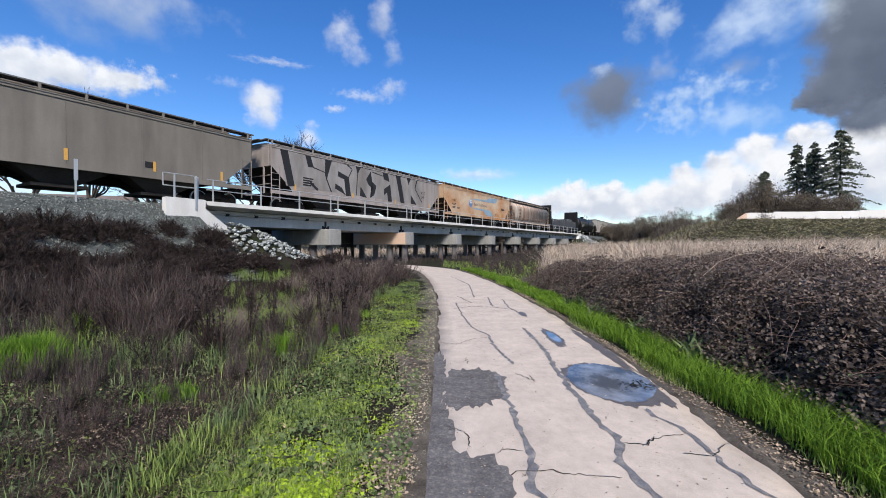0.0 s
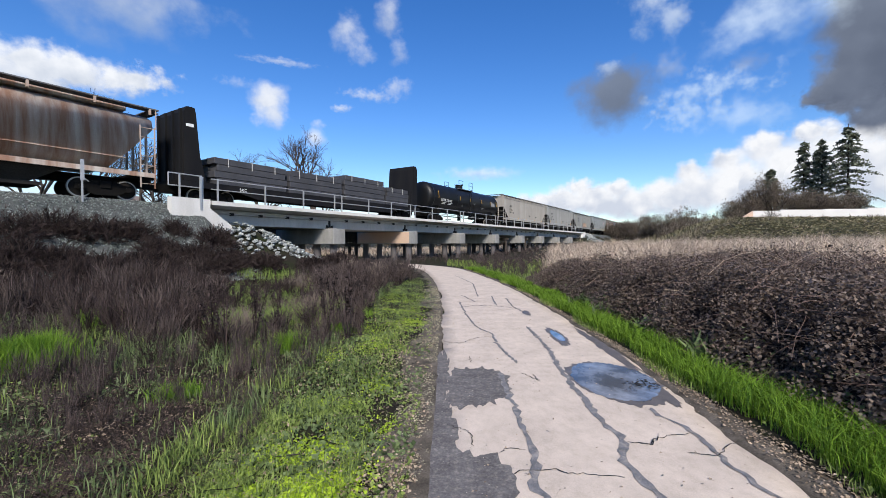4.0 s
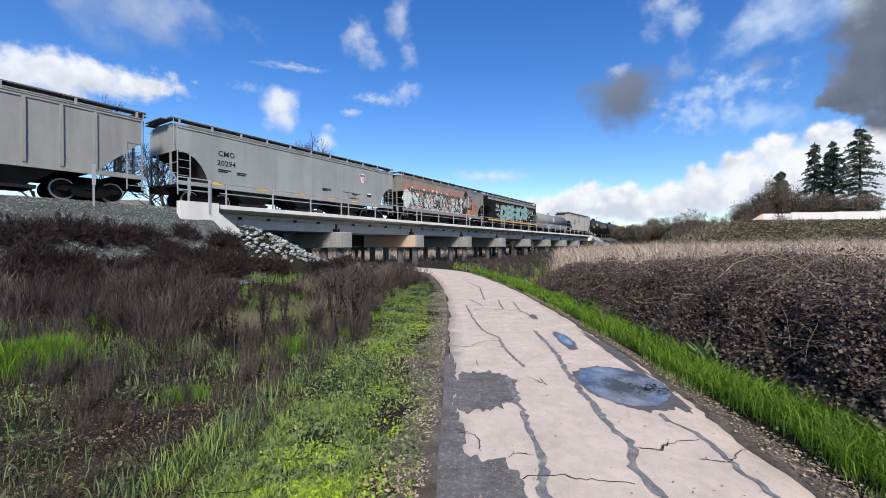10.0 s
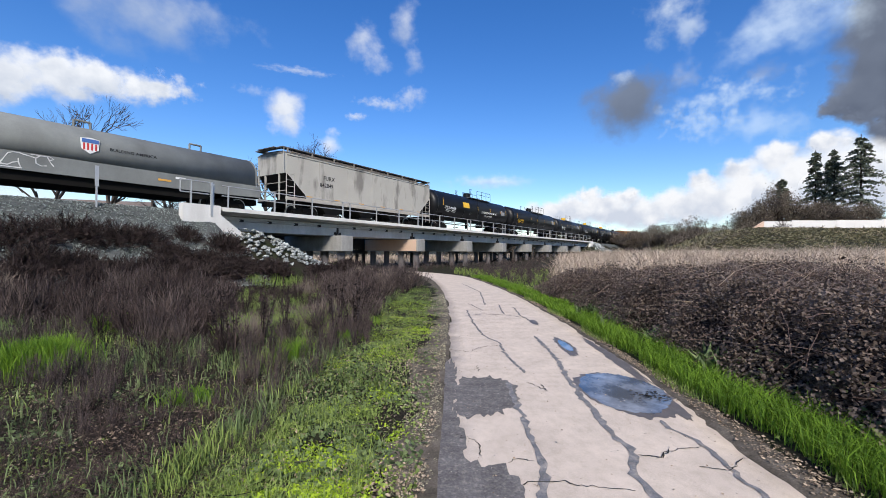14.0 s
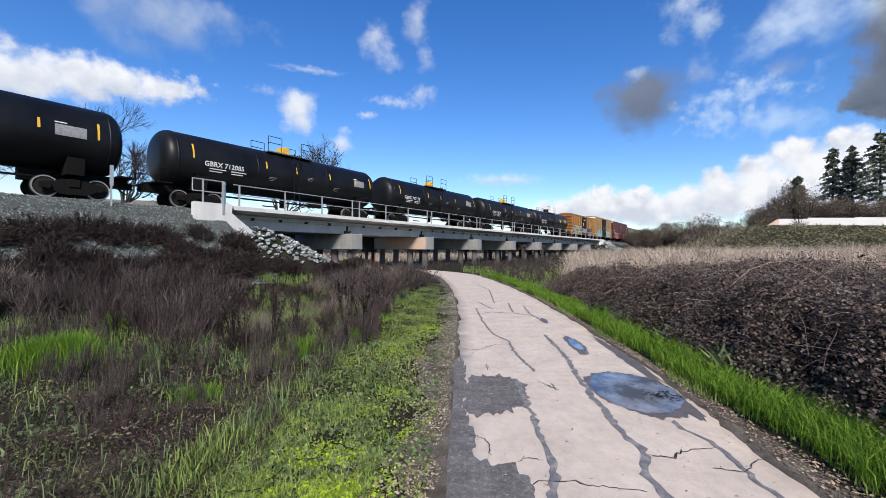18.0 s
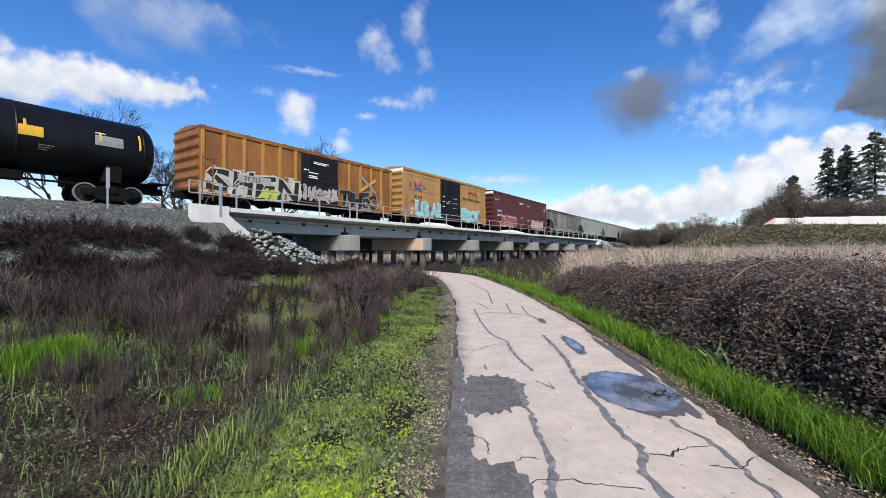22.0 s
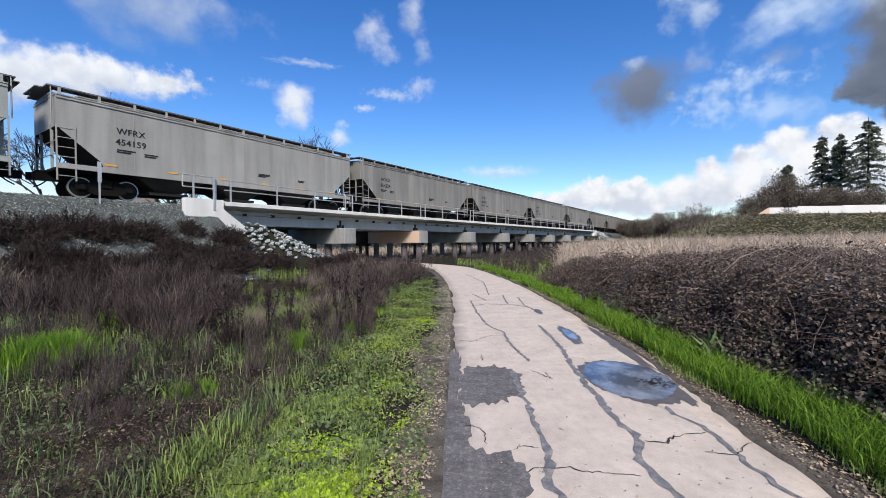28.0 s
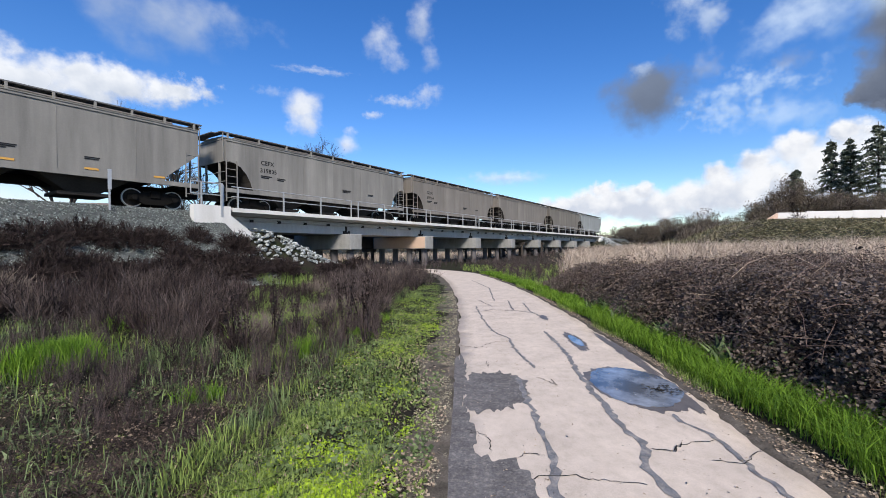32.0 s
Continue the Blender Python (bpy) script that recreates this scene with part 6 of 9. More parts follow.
bars(c, -1.5, SIDE - 0.05, 4.45, (1.1, 1.2, 0.8), 0.06, CHALK)
bars(c, 1.2, SIDE - 0.05, 4.2, (0.8, 0.6), 0.04, CHALK)
bars(c, -1.0, SIDE - 0.05, 2.4, (0.8, 0.5, 0.4), 0.04, CHALK)
bars(c, 1.3, SIDE - 0.05, 2.2, (0.9, 0.5, 0.4), 0.04, CHALK)

# hoppers to the end of the train
c = add(hopper(17.3, P_SOOT, "grey covered hopper car streaked with soot", arc=True, top=4.56, brackets=11), 427.0, 444.3)
marks(c, 17.3, "TILX", "55400", INK, 0.44)
pieces("graffiti", strokes(0.8, 4.8, 1.6, 2.2, 4, 91, SIDE, 0.05), INK, c, "thin black sprayed scrawl")
c = add(hopper(17.7, P_GREEN, "pale green-grey covered hopper car", top=4.58, brackets=13), 445.6, 463.3)
marks(c, 17.7, "AOKX", "366731", INK, 0.40)
reflectors(c, 17.7, 1.5, 6, AMBER, 0.5, 0.09)
for a, b, m, mk, nb, lab in ((464.7, 481.4, P_WFRX, "WFRX", "454159", "worn light grey covered hopper car"), (482.8, 499.2, P_DIRTY, "AOKX", "854229", "dirty grey covered hopper car"),
                            (500.6, 517.1, P_DIRTY, "AOKX", "854362", "dirty grey covered hopper car with black lettering"), (518.6, 535.6, P_DIRTY, "ADMX", "560218", "grimy grey covered hopper car")):
    c = add(hopper(b - a, m, lab, brackets=13), a, b)
    marks(c, b - a, mk, nb, INK, 0.44)
    reflectors(c, b - a, 1.5, 6, AMBER, 0.5, 0.09)
for a, b, m, mk, nb, lab, arc in ((537.1, 552.7, P_DIRTY, "CEFX", "319835", "grey covered hopper car with stained flanks", True), (554.1, 569.8, P_BROWN, "CEFX", "319964", "brownish grey covered hopper car", True),
                                 (571.4, 588.6, P_BROWN, "", "", "taupe covered hopper car", True), (590.0, 606.8, P_TAUPE, "", "", "taupe covered hopper car", True), (608.0, 624.0, P_PALE, "", "", "pale grey covered hopper car at the end of the train", False)):
    c = add(hopper(b - a, m, lab, arc=arc, top=4.54, brackets=9), a, b)
    if mk:
        marks(c, b - a, mk, nb, INK, 0.40)

# ---- plants ----
G_LUSH = leafy("lush_grass", (0.035, 0.095, 0.010), (0.20, 0.33, 0.035), 0.5, 0.35)
G_WEED = leafy("low_weeds", (0.03, 0.057, 0.014), (0.29, 0.37, 0.10), 0.6, 0.3)
G_DULL = leafy("dull_weeds", (0.028, 0.046, 0.018), (0.20, 0.26, 0.11), 0.6, 0.3)
G_MOSS = leafy("bright_moss", (0.16, 0.27, 0.012), (0.42, 0.56, 0.05), 0.6, 0.3)
DRY_LEAF = leafy("dry_leaves", (0.06, 0.042, 0.028), (0.46, 0.36, 0.26), 0.8, 0.1)
TWIG = leafy("brown_twigs", (0.006, 0.0048, 0.0048), (0.165, 0.127, 0.116), 0.85, 0.0, size=1.6, curve=(0.55, 1.75))
TWIG_DARK = leafy("blackish_twigs", (0.005, 0.0038, 0.0038), (0.085, 0.061, 0.056), 0.85, 0.0, size=1.6, curve=(0.5, 1.8))
G_SAGE = leafy("grey_green_weeds", (0.07, 0.10, 0.05), (0.27, 0.32, 0.17), 0.6, 0.25)
G_GAP = leafy("gap_grass", (0.06, 0.11, 0.02), (0.26, 0.34, 0.09), 0.6, 0.3)
MAT_STRAW = leafy("dead_mat_straw", (0.008, 0.006, 0.005), (0.12, 0.085, 0.066), 0.9, 0.05, size=2.5, curve=(0.5, 1.7))
TWIG_PALE = leafy("pale_twigs", (0.09, 0.07, 0.06), (0.20, 0.165, 0.135), 0.85, 0.0)
BRAMBLE_LEAF = leafy("bramble_leaves", (0.054, 0.041, 0.034), (0.190, 0.146, 0.117), 0.5, 0.18, 0.22, size=3.0)
BRAMBLE_DARK = leafy("dark_bramble_leaves", (0.030, 0.0235, 0.0195), (0.132, 0.100, 0.081), 0.5, 0.15, 0.2, size=3.0)
CANE = leafy("bramble_canes", (0.03, 0.018, 0.015), (0.17, 0.115, 0.095), 0.7, 0.0)
TAN = leafy("dry_tall_grass", (0.24, 0.18, 0.125), (0.70, 0.56, 0.43), 0.8, 0.3)
TAN_PALE = leafy("pale_dry_stems", (0.42, 0.33, 0.25), (0.72, 0.60, 0.48), 0.8, 0.3)
BANK_GRASS = leafy("bank_grass", (0.165, 0.148, 0.082), (0.275, 0.245, 0.145), 0.7, 0.3, size=0.25, curve=(0.1, 1.6))
NEEDLE = leafy("conifer_needles", (0.065, 0.08, 0.058), (0.25, 0.27, 0.20), 0.7, 0.15)
BROWN_LEAF = leafy("brown_foliage", (0.12, 0.097, 0.075), (0.26, 0.213, 0.163), 0.8, 0.4, size=0.35, curve=(0.0, 1.7))
BARK = mat("bark", (0.075, 0.06, 0.05), 0.95, var=0.3, size=1.5, grain=14, bump=0.5)
CORE = mat("thicket_shade", (0.030, 0.022, 0.019), 1.0, var=0.5, size=3, grain=18, bump=0.6, depth=0.05)


def blades(rng, pos, tall, wide, lean, curl=0.5):
    """Grass blades of three triangles each, at the places pos."""
    n = len(pos)
    a = rng.random(n) * 6.283
    way = np.stack([np.cos(a), np.sin(a), np.zeros(n)], 1)
    side = np.stack([-np.sin(a + rng.normal(0, .6, n)), np.cos(a), np.zeros(n)], 1)
    hgt = tall * rng.uniform(0.55, 1.15, n)
    ln = lean * rng.uniform(0.2, 1.3, n) * hgt
    w = wide * rng.uniform(0.6, 1.3, n)
    up = np.array([0, 0, 1.0])
    mid = pos + way * (ln * 0.35)[:, None] + up * (hgt * 0.6)[:, None]
    tip = pos + way * (ln * (1 + curl * rng.random(n)))[:, None] + up * (hgt * (1 - 0.25 * curl * rng.random(n)))[:, None]
    v = np.stack([pos - side * (w / 2)[:, None], pos + side * (w / 2)[:, None], mid - side * (w * 0.4)[:, None], mid + side * (w * 0.4)[:, None], tip], 1).reshape(-1, 3)
    base = np.arange(n)[:, None] * 5
    f = (base[:, :, None] + np.array([[0, 1, 3], [0, 3, 2], [2, 3, 4]])[None]).reshape(-1, 3)
    return v, f


def leaves(rng, pos, size, flat=0.6, slim=0.33):
    """Small folded leaves of four triangles each."""
    n = len(pos)
    d = rng.normal(0, 1, (n, 3))
    d[:, 2] *= (1 - flat)
    d /= np.linalg.norm(d, axis=1)[:, None]
    up = rng.normal(0, 0.5, (n, 3)) + np.array([0, 0, 1.0])
    s = np.cross(d, up)
    s /= np.linalg.norm(s, axis=1)[:, None]
    nn = np.cross(s, d)
    L = (size * rng.uniform(0.5, 1.4, n))[:, None]
    w = L * slim
    v = np.stack([pos, pos + d * L * 0.5 + s * w + nn * L * .12, pos + d * L, pos + d * L * 0.5 - s * w + nn * L * .12], 1).reshape(-1, 3)
    b = np.arange(n)[:, None] * 4
    f = (b[:, :, None] + np.array([[0, 1, 2], [0, 2, 3]])[None]).reshape(-1, 3)
    return v, f


def ribbons(paths, width):
    """Thin twigs: crossed flat strips along polylines, paths of shape (n, k, 3), width (n, k)."""
    n, k, _ = paths.shape
    d = np.gradient(paths, axis=1)
    d /= np.linalg.norm(d, axis=2)[..., None] + 1e-9
    ref = np.array([0.31, 0.94, 0.12])
    s = np.cross(d, ref)
    s /= np.linalg.norm(s, axis=2)[..., None] + 1e-9
    t = np.cross(d, s)
    w = width[..., None]
    ring = np.stack([paths + s * w, paths - s * w * .5 + t * w * .87, paths - s * w * .5 - t * w * .87], 2)
    v = ring.reshape(-1, 3)
    b = np.arange(n)[:, None, None, None] * (k * 3) + np.arange(k - 1)[None, :, None, None] * 3
    q = np.array([[0, 1, 4], [0, 4, 3], [1, 2, 5], [1, 5, 4], [2, 0, 3], [2, 3, 5]])
    f = (b + q[None, None]).reshape(-1, 3)
    return v, f


def slivers(rng, p, d, L, w, bow=0.25):
    """Fine twigs: thin flat strips of three triangles that taper to a point, from p along d."""
    n = len(p)
    s = np.cross(d, rng.normal(0, 1, (n, 3)))
    s /= np.linalg.norm(s, axis=1)[:, None] + 1e-9
    L = np.asarray(L)[:, None]
    mid = p + d * L * 0.5 + s * L * bow * rng.normal(0, 0.35, (n, 1))
    tip = p + d * L + [0, 0, 1] * L * 0.10
    v = np.stack([p - s * w, p + s * w, mid - s * w * 0.75, mid + s * w * 0.75, tip], 1).reshape(-1, 3)
    f = (np.arange(n)[:, None, None] * 5 + np.array([[0, 1, 3], [0, 3, 2], [2, 3, 4]])[None]).reshape(-1, 3)
    return v, f


def join(*pieces):
    vs, fs, o = [], [], 0
    for v, f in pieces:
        vs.append(v)
        fs.append(f + o)
        o += len(v)
    return np.vstack(vs), np.vstack(fs)


def ground_at(x, y):
    return np.stack([x, y, height(x, y)], 1)


def stuff(name, vf, material, label, category):
    return tagged(new(name, raw_mesh(name, vf[0], vf[1], material)), label, category, kind="stuff")


def dead_plant(seed, h, spread, stems, twigs):
    """A dry weed: stems that rise from one foot and fork into fine twigs."""
    rng = np.random.default_rng(seed)
    k = 5
    t = np.linspace(0, 1, k)
    a = rng.random(stems) * 6.283
    out = spread * rng.uniform(0.2, 1.0, stems)
    hh = h * rng.uniform(0.6, 1.05, stems)
    p = np.zeros((stems, k, 3))
    p[..., 0] = np.cos(a)[:, None] * out[:, None] * t ** 1.3 + rng.normal(0, 0.012, (stems, k))
    p[..., 1] = np.sin(a)[:, None] * out[:, None] * t ** 1.3 + rng.normal(0, 0.012, (stems, k))
    p[..., 2] = hh[:, None] * t
    p[:, 0, :2] *= 0.3
    w = np.repeat((0.0075 * (1 - 0.7 * t))[None], stems, 0)
    main = ribbons(p, w)
    m = stems * twigs
    i = rng.integers(0, stems, m)
    u = rng.uniform(0.3, 0.98, m)
    at = np.stack([np.array([np.interp(uu, t, p[ii, :, c]) for ii, uu in zip(i, u)]) for c in range(3)], 1)
    d = rng.normal(0, 1, (m, 3))
    d[:, 2] = np.abs(d[:, 2]) * 0.9 + 0.5
    d /= np.linalg.norm(d, axis=1)[:, None]
    L = h * rng.uniform(0.10, 0.30, m)
    return join(main, slivers(rng, at, d, L, 0.0065))


PLANTS = [dead_plant(s, 1.0, sp, st, tw) for s, sp, st, tw in ((1, 0.42, 12, 10), (2, 0.55, 10, 11), (3, 0.35, 9, 10), (4, 0.5, 13, 9), (5, 0.62, 11, 10))]


def scatter_plants(rng, xy, tall):
    """Many dead plants in one mesh."""
    out = []
    z = height(xy[:, 0], xy[:, 1])
    for (x, y), zz, h in zip(xy, z, tall):
        v, f = PLANTS[rng.integers(0, len(PLANTS))]
        a = rng.random() * 6.283
        c, s = math.cos(a), math.sin(a)
        w = v * h
        out.append((np.stack([w[:, 0] * c - w[:, 1] * s + x, w[:, 0] * s + w[:, 1] * c + y, w[:, 2] + zz - 0.02], 1), f))
    return join(*out)


def lumps(x, y, k, seed):
    return np.sin(x * k + seed) * np.sin(y * k * 1.13 + seed * 2.3) + 0.6 * np.sin(x * k * 2.3 + seed * 3.1 + y) * np.sin(y * k * 2.1 - x)


def patches(x, y, size, seed, octaves=3):
    """Soft uneven patches, about 0 to 1, that long across."""
    x, y = np.asarray(x, float), np.asarray(y, float)
    total, norm = np.zeros(x.shape), 0.0
    for o in range(octaves):
        grid = np.random.default_rng(seed * 31 + o).random((64, 64))
        k = 2 ** o / size
        u, v = x * k + 17.3 * o, y * k + 9.1 * o
        i, j = np.floor(u).astype(int), np.floor(v).astype(int)
        fu, fv = u - i, v - j
        fu, fv = fu * fu * (3 - 2 * fu), fv * fv * (3 - 2 * fv)
        a, b, c, d = grid[i % 64, j % 64], grid[(i + 1) % 64, j % 64], grid[i % 64, (j + 1) % 64], grid[(i + 1) % 64, (j + 1) % 64]
        w = 0.55 ** o
        total += w * ((a * (1 - fu) + b * fu) * (1 - fv) + (c * (1 - fu) + d * fu) * fv)
        norm += w
    return np.clip(0.5 + 1.5 * (total / norm - 0.5), 0, 1)


def broom(seed, stems, twigs, spread):
    """A dry shrub one metre tall: stems that fan out from the foot, each with long fine twigs that point up."""
    rng = np.random.default_rng(seed)
    k = 5
    t = np.linspace(0, 1, k)
    a = rng.random(stems) * 6.283
    out = spread * np.sqrt(rng.random(stems))
    hh = rng.uniform(0.45, 1.0, stems) * (1 - 0.35 * (out / spread) ** 2)
    p = np.zeros((stems, k, 3))
    for c, f in ((0, np.cos), (1, np.sin)):
        p[..., c] = f(a)[:, None] * out[:, None] * t ** 0.9 + rng.normal(0, 0.022, (stems, k)) * t
    p[..., 2] = hh[:, None] * t
    main = ribbons(p, np.repeat((0.0062 * (1 - 0.6 * t))[None], stems, 0))
    m = stems * twigs
    i = np.repeat(np.arange(stems), twigs)
    u = rng.uniform(0.25, 0.95, m)
    q0 = p[i, 0] * (1 - u[:, None]) + p[i, -1] * u[:, None]
    d = (p[i, -1] - p[i, 0]) * 0.6 + rng.normal(0, 0.30, (m, 3)) + [0, 0, 0.25]
    d /= np.linalg.norm(d, axis=1)[:, None]
    return join(main, slivers(rng, q0, d, rng.uniform(0.12, 0.38, m), 0.0052))


def seed_stalk(seed):
    """A dead dock one metre tall: a few upright stems with thick dark seed clusters."""
    rng = np.random.default_rng(seed)
    out = []
    n = 4
    t = np.linspace(0, 1, 5)
    a = rng.random(n) * 6.283
    p = np.zeros((n, 5, 3))
    lean = rng.uniform(0.02, 0.22, n)
    hh = rng.uniform(0.6, 1.0, n)
    p[..., 0] = (np.cos(a) * lean)[:, None] * t ** 1.2
    p[..., 1] = (np.sin(a) * lean)[:, None] * t ** 1.2
    p[..., 2] = hh[:, None] * t
    out.append(ribbons(p, np.repeat((0.010 * (1 - 0.5 * t))[None], n, 0)))
    m = 170
    i = rng.integers(0, n, m)
    u = rng.uniform(0.45, 1.0, m)
    at = p[i, 0] * (1 - u[:, None]) + p[i, -1] * u[:, None] + rng.normal(0, 0.014, (m, 3))
    out.append(leaves(rng, at, 0.034, 0.1, 0.5))
    return join(*out)


BROOMS = [broom(s, st, tw, sp) for s, st, tw, sp in ((1, 14, 18, 0.42), (2, 13, 19, 0.55), (3, 15, 16, 0.36), (4, 13, 19, 0.5), (5, 16, 17, 0.62))]
STALKS = [seed_stalk(s) for s in (11, 12, 13)]


def scatter(rng, kinds, x, y, tall, wide=1.0, sink=0.03):
    """Many copies of a few plants in one mesh, each turned and scaled."""
    out = []
    z = height(x, y)
    wide = np.broadcast_to(wide, np.shape(tall))
    for px, py, pz, h, w in zip(x, y, z, tall, wide):
        v, f = kinds[rng.integers(0, len(kinds))]
        a = rng.random() * 6.283
        c, sn = math.cos(a) * h * w, math.sin(a) * h * w
        out.append((np.stack([v[:, 0] * c - v[:, 1] * sn + px, v[:, 0] * sn + v[:, 1] * c + py, v[:, 2] * h + pz - sink], 1), f))
    return join(*out)


def brush_front(x):
    """y at which the tall brush begins, from the left to the path."""
    return np.interp(x, (-14, -9, -6.2, -4.3, -2.7, -2.1), (9.6, 9.0, 8.0, 6.5, 6.2, 8.0))


def clearing(x, y):
    """1 in the grassy gap in the brush, 0 outside it."""
    az, r = np.degrees(np.arctan2(x, y)), np.hypot(x, y)
    return step01(az, -31, -27.5) * (1 - step01(az, -18.5, -15)) * step01(r, 8.2, 9.5) * (1 - step01(r, 19, 22))


def build_left():
    rng = np.random.default_rng(11)
    # tall brush in clumps
    n = 2600
    cx, cy = rng.uniform(-26, 4, n), rng.uniform(6.5, 34, n)
    d, s = -cx * U.y + cy * U.x, cx * U.x + cy * U.y
    right = path_centre(cy) - 1.33 - np.interp(cy, (7, 10, 16, 24, 34), (2.1, 1.75, 1.45, 1.0, 0.9))
    keep = (cx < right) & (cy > brush_front(cx)) & (d < 18.2 - 1.9 * (s > 9.5) * (s < 19)) & (cx > -1.35 * cy - 1.5)
    keep &= patches(cx, cy, 1.7, 3) > 0.30 + 0.30 * clearing(cx, cy)
    cx, cy = cx[keep], cy[keep]
    # keep clumps apart
    take = []
    for i in range(len(cx)):
        gap = 0.40 + 0.018 * math.hypot(cx[i], cy[i])
        if all((cx[i] - cx[j]) ** 2 + (cy[i] - cy[j]) ** 2 > gap * gap for j in take):
            take.append(i)
    cx, cy = cx[take], cy[take]
    r = np.hypot(cx, cy)
    top = np.interp(r, (6, 9, 12, 16, 22, 30), (0.55, 0.86, 1.18, 1.22, 1.0, 0.85)) * (0.66 + 0.62 * patches(cx, cy, 2.3, 5)) * (1 - 0.30 * clearing(cx, cy))
    sets = {"dark": [], "brown": [], "pale": []}
    for x, y, h, q in zip(cx, cy, top, rng.random(len(cx))):
        m = 5 if math.hypot(x, y) < 18 else 3
        px, py = x + rng.normal(0, 0.20, m), y + rng.normal(0, 0.20, m)
        sets["pale" if q < (0.05 if x < -5 else 0.14) else "dark" if q < (0.62 if x < -5 else 0.40) else "brown"].append((px, py, h * rng.uniform(0.75, 1.12, m)))
    for key, mt, name, label in (("dark", TWIG_DARK, "dead_brush", "tangled blackish brown dead brush beside the path"), ("brown", TWIG, "brown_brush", "tangled brown leafless brush beside the path"), ("pale", TWIG_PALE, "pale_dead_weeds", "greyish dead brush with fine branching twigs")):
        x, y, h = (np.concatenate([k[i] for k in sets[key]]) for i in range(3))
        stuff(name, scatter(rng, BROOMS, x, y, h, rng.uniform(0.75, 1.1, len(x))), mt, label, "brush")
    # tall dead stems with seed clusters in and beside the gap
    n = 26
    az, r = np.radians(rng.uniform(-31, -11.5, n)), rng.uniform(7.0, 15, n)
    x, y = r * np.sin(az), r * np.cos(az)
    stuff("seed_stalks", scatter(rng, STALKS, x, y, rng.uniform(0.75, 1.25, n)), TWIG_DARK, "dark dead dock stems with thick seed clusters", "weeds")
    # thin upright dead stems among the near weeds
    n = 2200
    y = 2.2 + 7.5 * rng.random(n) ** 0.8
    x = path_centre(y) - 1.33 - 1.25 - 7.0 * rng.random(n)
    keep = (y < brush_front(x) + 0.5) & (x > -1.3 * y - 1.0) & (patches(x, y, 1.1, 8) > 0.36) & (np.hypot(x + 6.25, y - 6.0) > 0.6)
    x, y = x[keep][:270], y[keep][:270]
    stuff("dry_stems", scatter(rng, BROOMS, x, y, (0.17 + 0.085 * np.clip(y - 2.5, 0, 6)) * rng.uniform(0.6, 1.4, len(x)), 0.42), TWIG, "thin dry weed stems in the grass", "brush")
    # ground plants: place by patches, so that soil, dead mat and green alternate
    n = 330000
    r = 1.5 + 17 * rng.random(n) ** 1.6
    a = rng.uniform(-0.95, 0.14, n)
    x, y = r * np.sin(a), r * np.cos(a)
    bx, by = rng.uniform(-10, 0, 50000), rng.uniform(-8, 2.0, 50000)
    x, y = np.concatenate([x, bx]), np.concatenate([y, by])
    u = path_centre(y) - 1.33 - x
    big, mid, small = patches(x, y, 1.6, 1), patches(x, y, 0.55, 2), patches(x, y, 0.22, 4)
    verge = step01(u, 0.30, 0.80 + 0.5 * (mid - 0.5)) * (1 - step01(u, 1.2, 2.0))
    wild = step01(u, 1.3, 2.1)
    dead = wild * (1 - step01(y, 4.6, 6.2)) * step01(u, 1.5, 2.6)
    dead = np.clip(dead * (0.75 + 0.8 * (big - 0.3)) + wild * 0.30, 0, 1)
    green = np.clip(1.35 * (0.55 * mid + 0.45 * small) - 0.29 + 0.20 * verge - 0.14 * dead + 0.25 * (big - 0.5), 0, 1)
    roll = rng.random(len(x))
    shrub = (y > brush_front(x) + 0.8) & (clearing(x, y) < 0.3) & (u > 2.0)
    p = np.stack([x, y, height(x, y)], 1)
    low = (u > 0.12) & (roll < green * (0.85 + 0.15 * verge) * np.where(u < 0.45, 0.75, 1)) & ~shrub
    pick = rng.random(len(p))
    bright = patches(x, y, 0.8, 6) > 0.44 + 0.25 * wild
    v1 = low & (pick < 0.50)
    stuff("low_weeds", leaves(rng, p[v1 & bright] + [0, 0, 0.018], 0.030, 0.45, 0.42), G_WEED, "low broad-leaved green weeds and clover", "weeds")
    stuff("dull_clover", leaves(rng, p[v1 & ~bright] + [0, 0, 0.02], 0.042, 0.45, 0.40), G_DULL, "dull dark green low weeds", "weeds")
    v2 = low & (pick > 0.66) & (verge > 0.2)
    stuff("short_grass", blades(rng, p[v2], 0.075 + 0.05 * mid[v2], 0.006, 0.7, 0.8), G_WEED, "short green grass beside the path", "grass")
    # long grass and weeds between the verge and the brush
    v3 = (wild > 0.3) & ~shrub & (roll < 0.46 * green * (1 - 0.75 * dead)) & (pick > 0.4)
    tall = np.clip(0.075 + 0.022 * np.hypot(x, y) + 0.12 * (big - 0.5), 0.07, 0.32) * (0.7 + 0.6 * mid)
    v3a = v3 & (patches(x, y, 0.9, 9) > 0.63)
    stuff("rough_grass", blades(rng, p[v3a], tall[v3a], 0.0085, 0.5), G_WEED, "rough green grass among dead stems", "grass")
    stuff("dull_weeds", blades(rng, p[v3 & ~v3a], tall[v3 & ~v3a], 0.0085, 0.5), G_DULL, "dull grey-green weeds between dead stems", "weeds")
    v4 = (wild > 0.4) & ~shrub & (roll > 0.90) & (mid > 0.46) & (big > 0.35)
    stuff("broad_weeds", blades(rng, p[v4 & (np.hypot(x, y) > 4.6)][::6], 0.09, 0.022, 0.9, 0.9), G_SAGE, "broad pale grey-green weed leaves", "weeds")
    # grass in the gap of the brush
    n = 15000
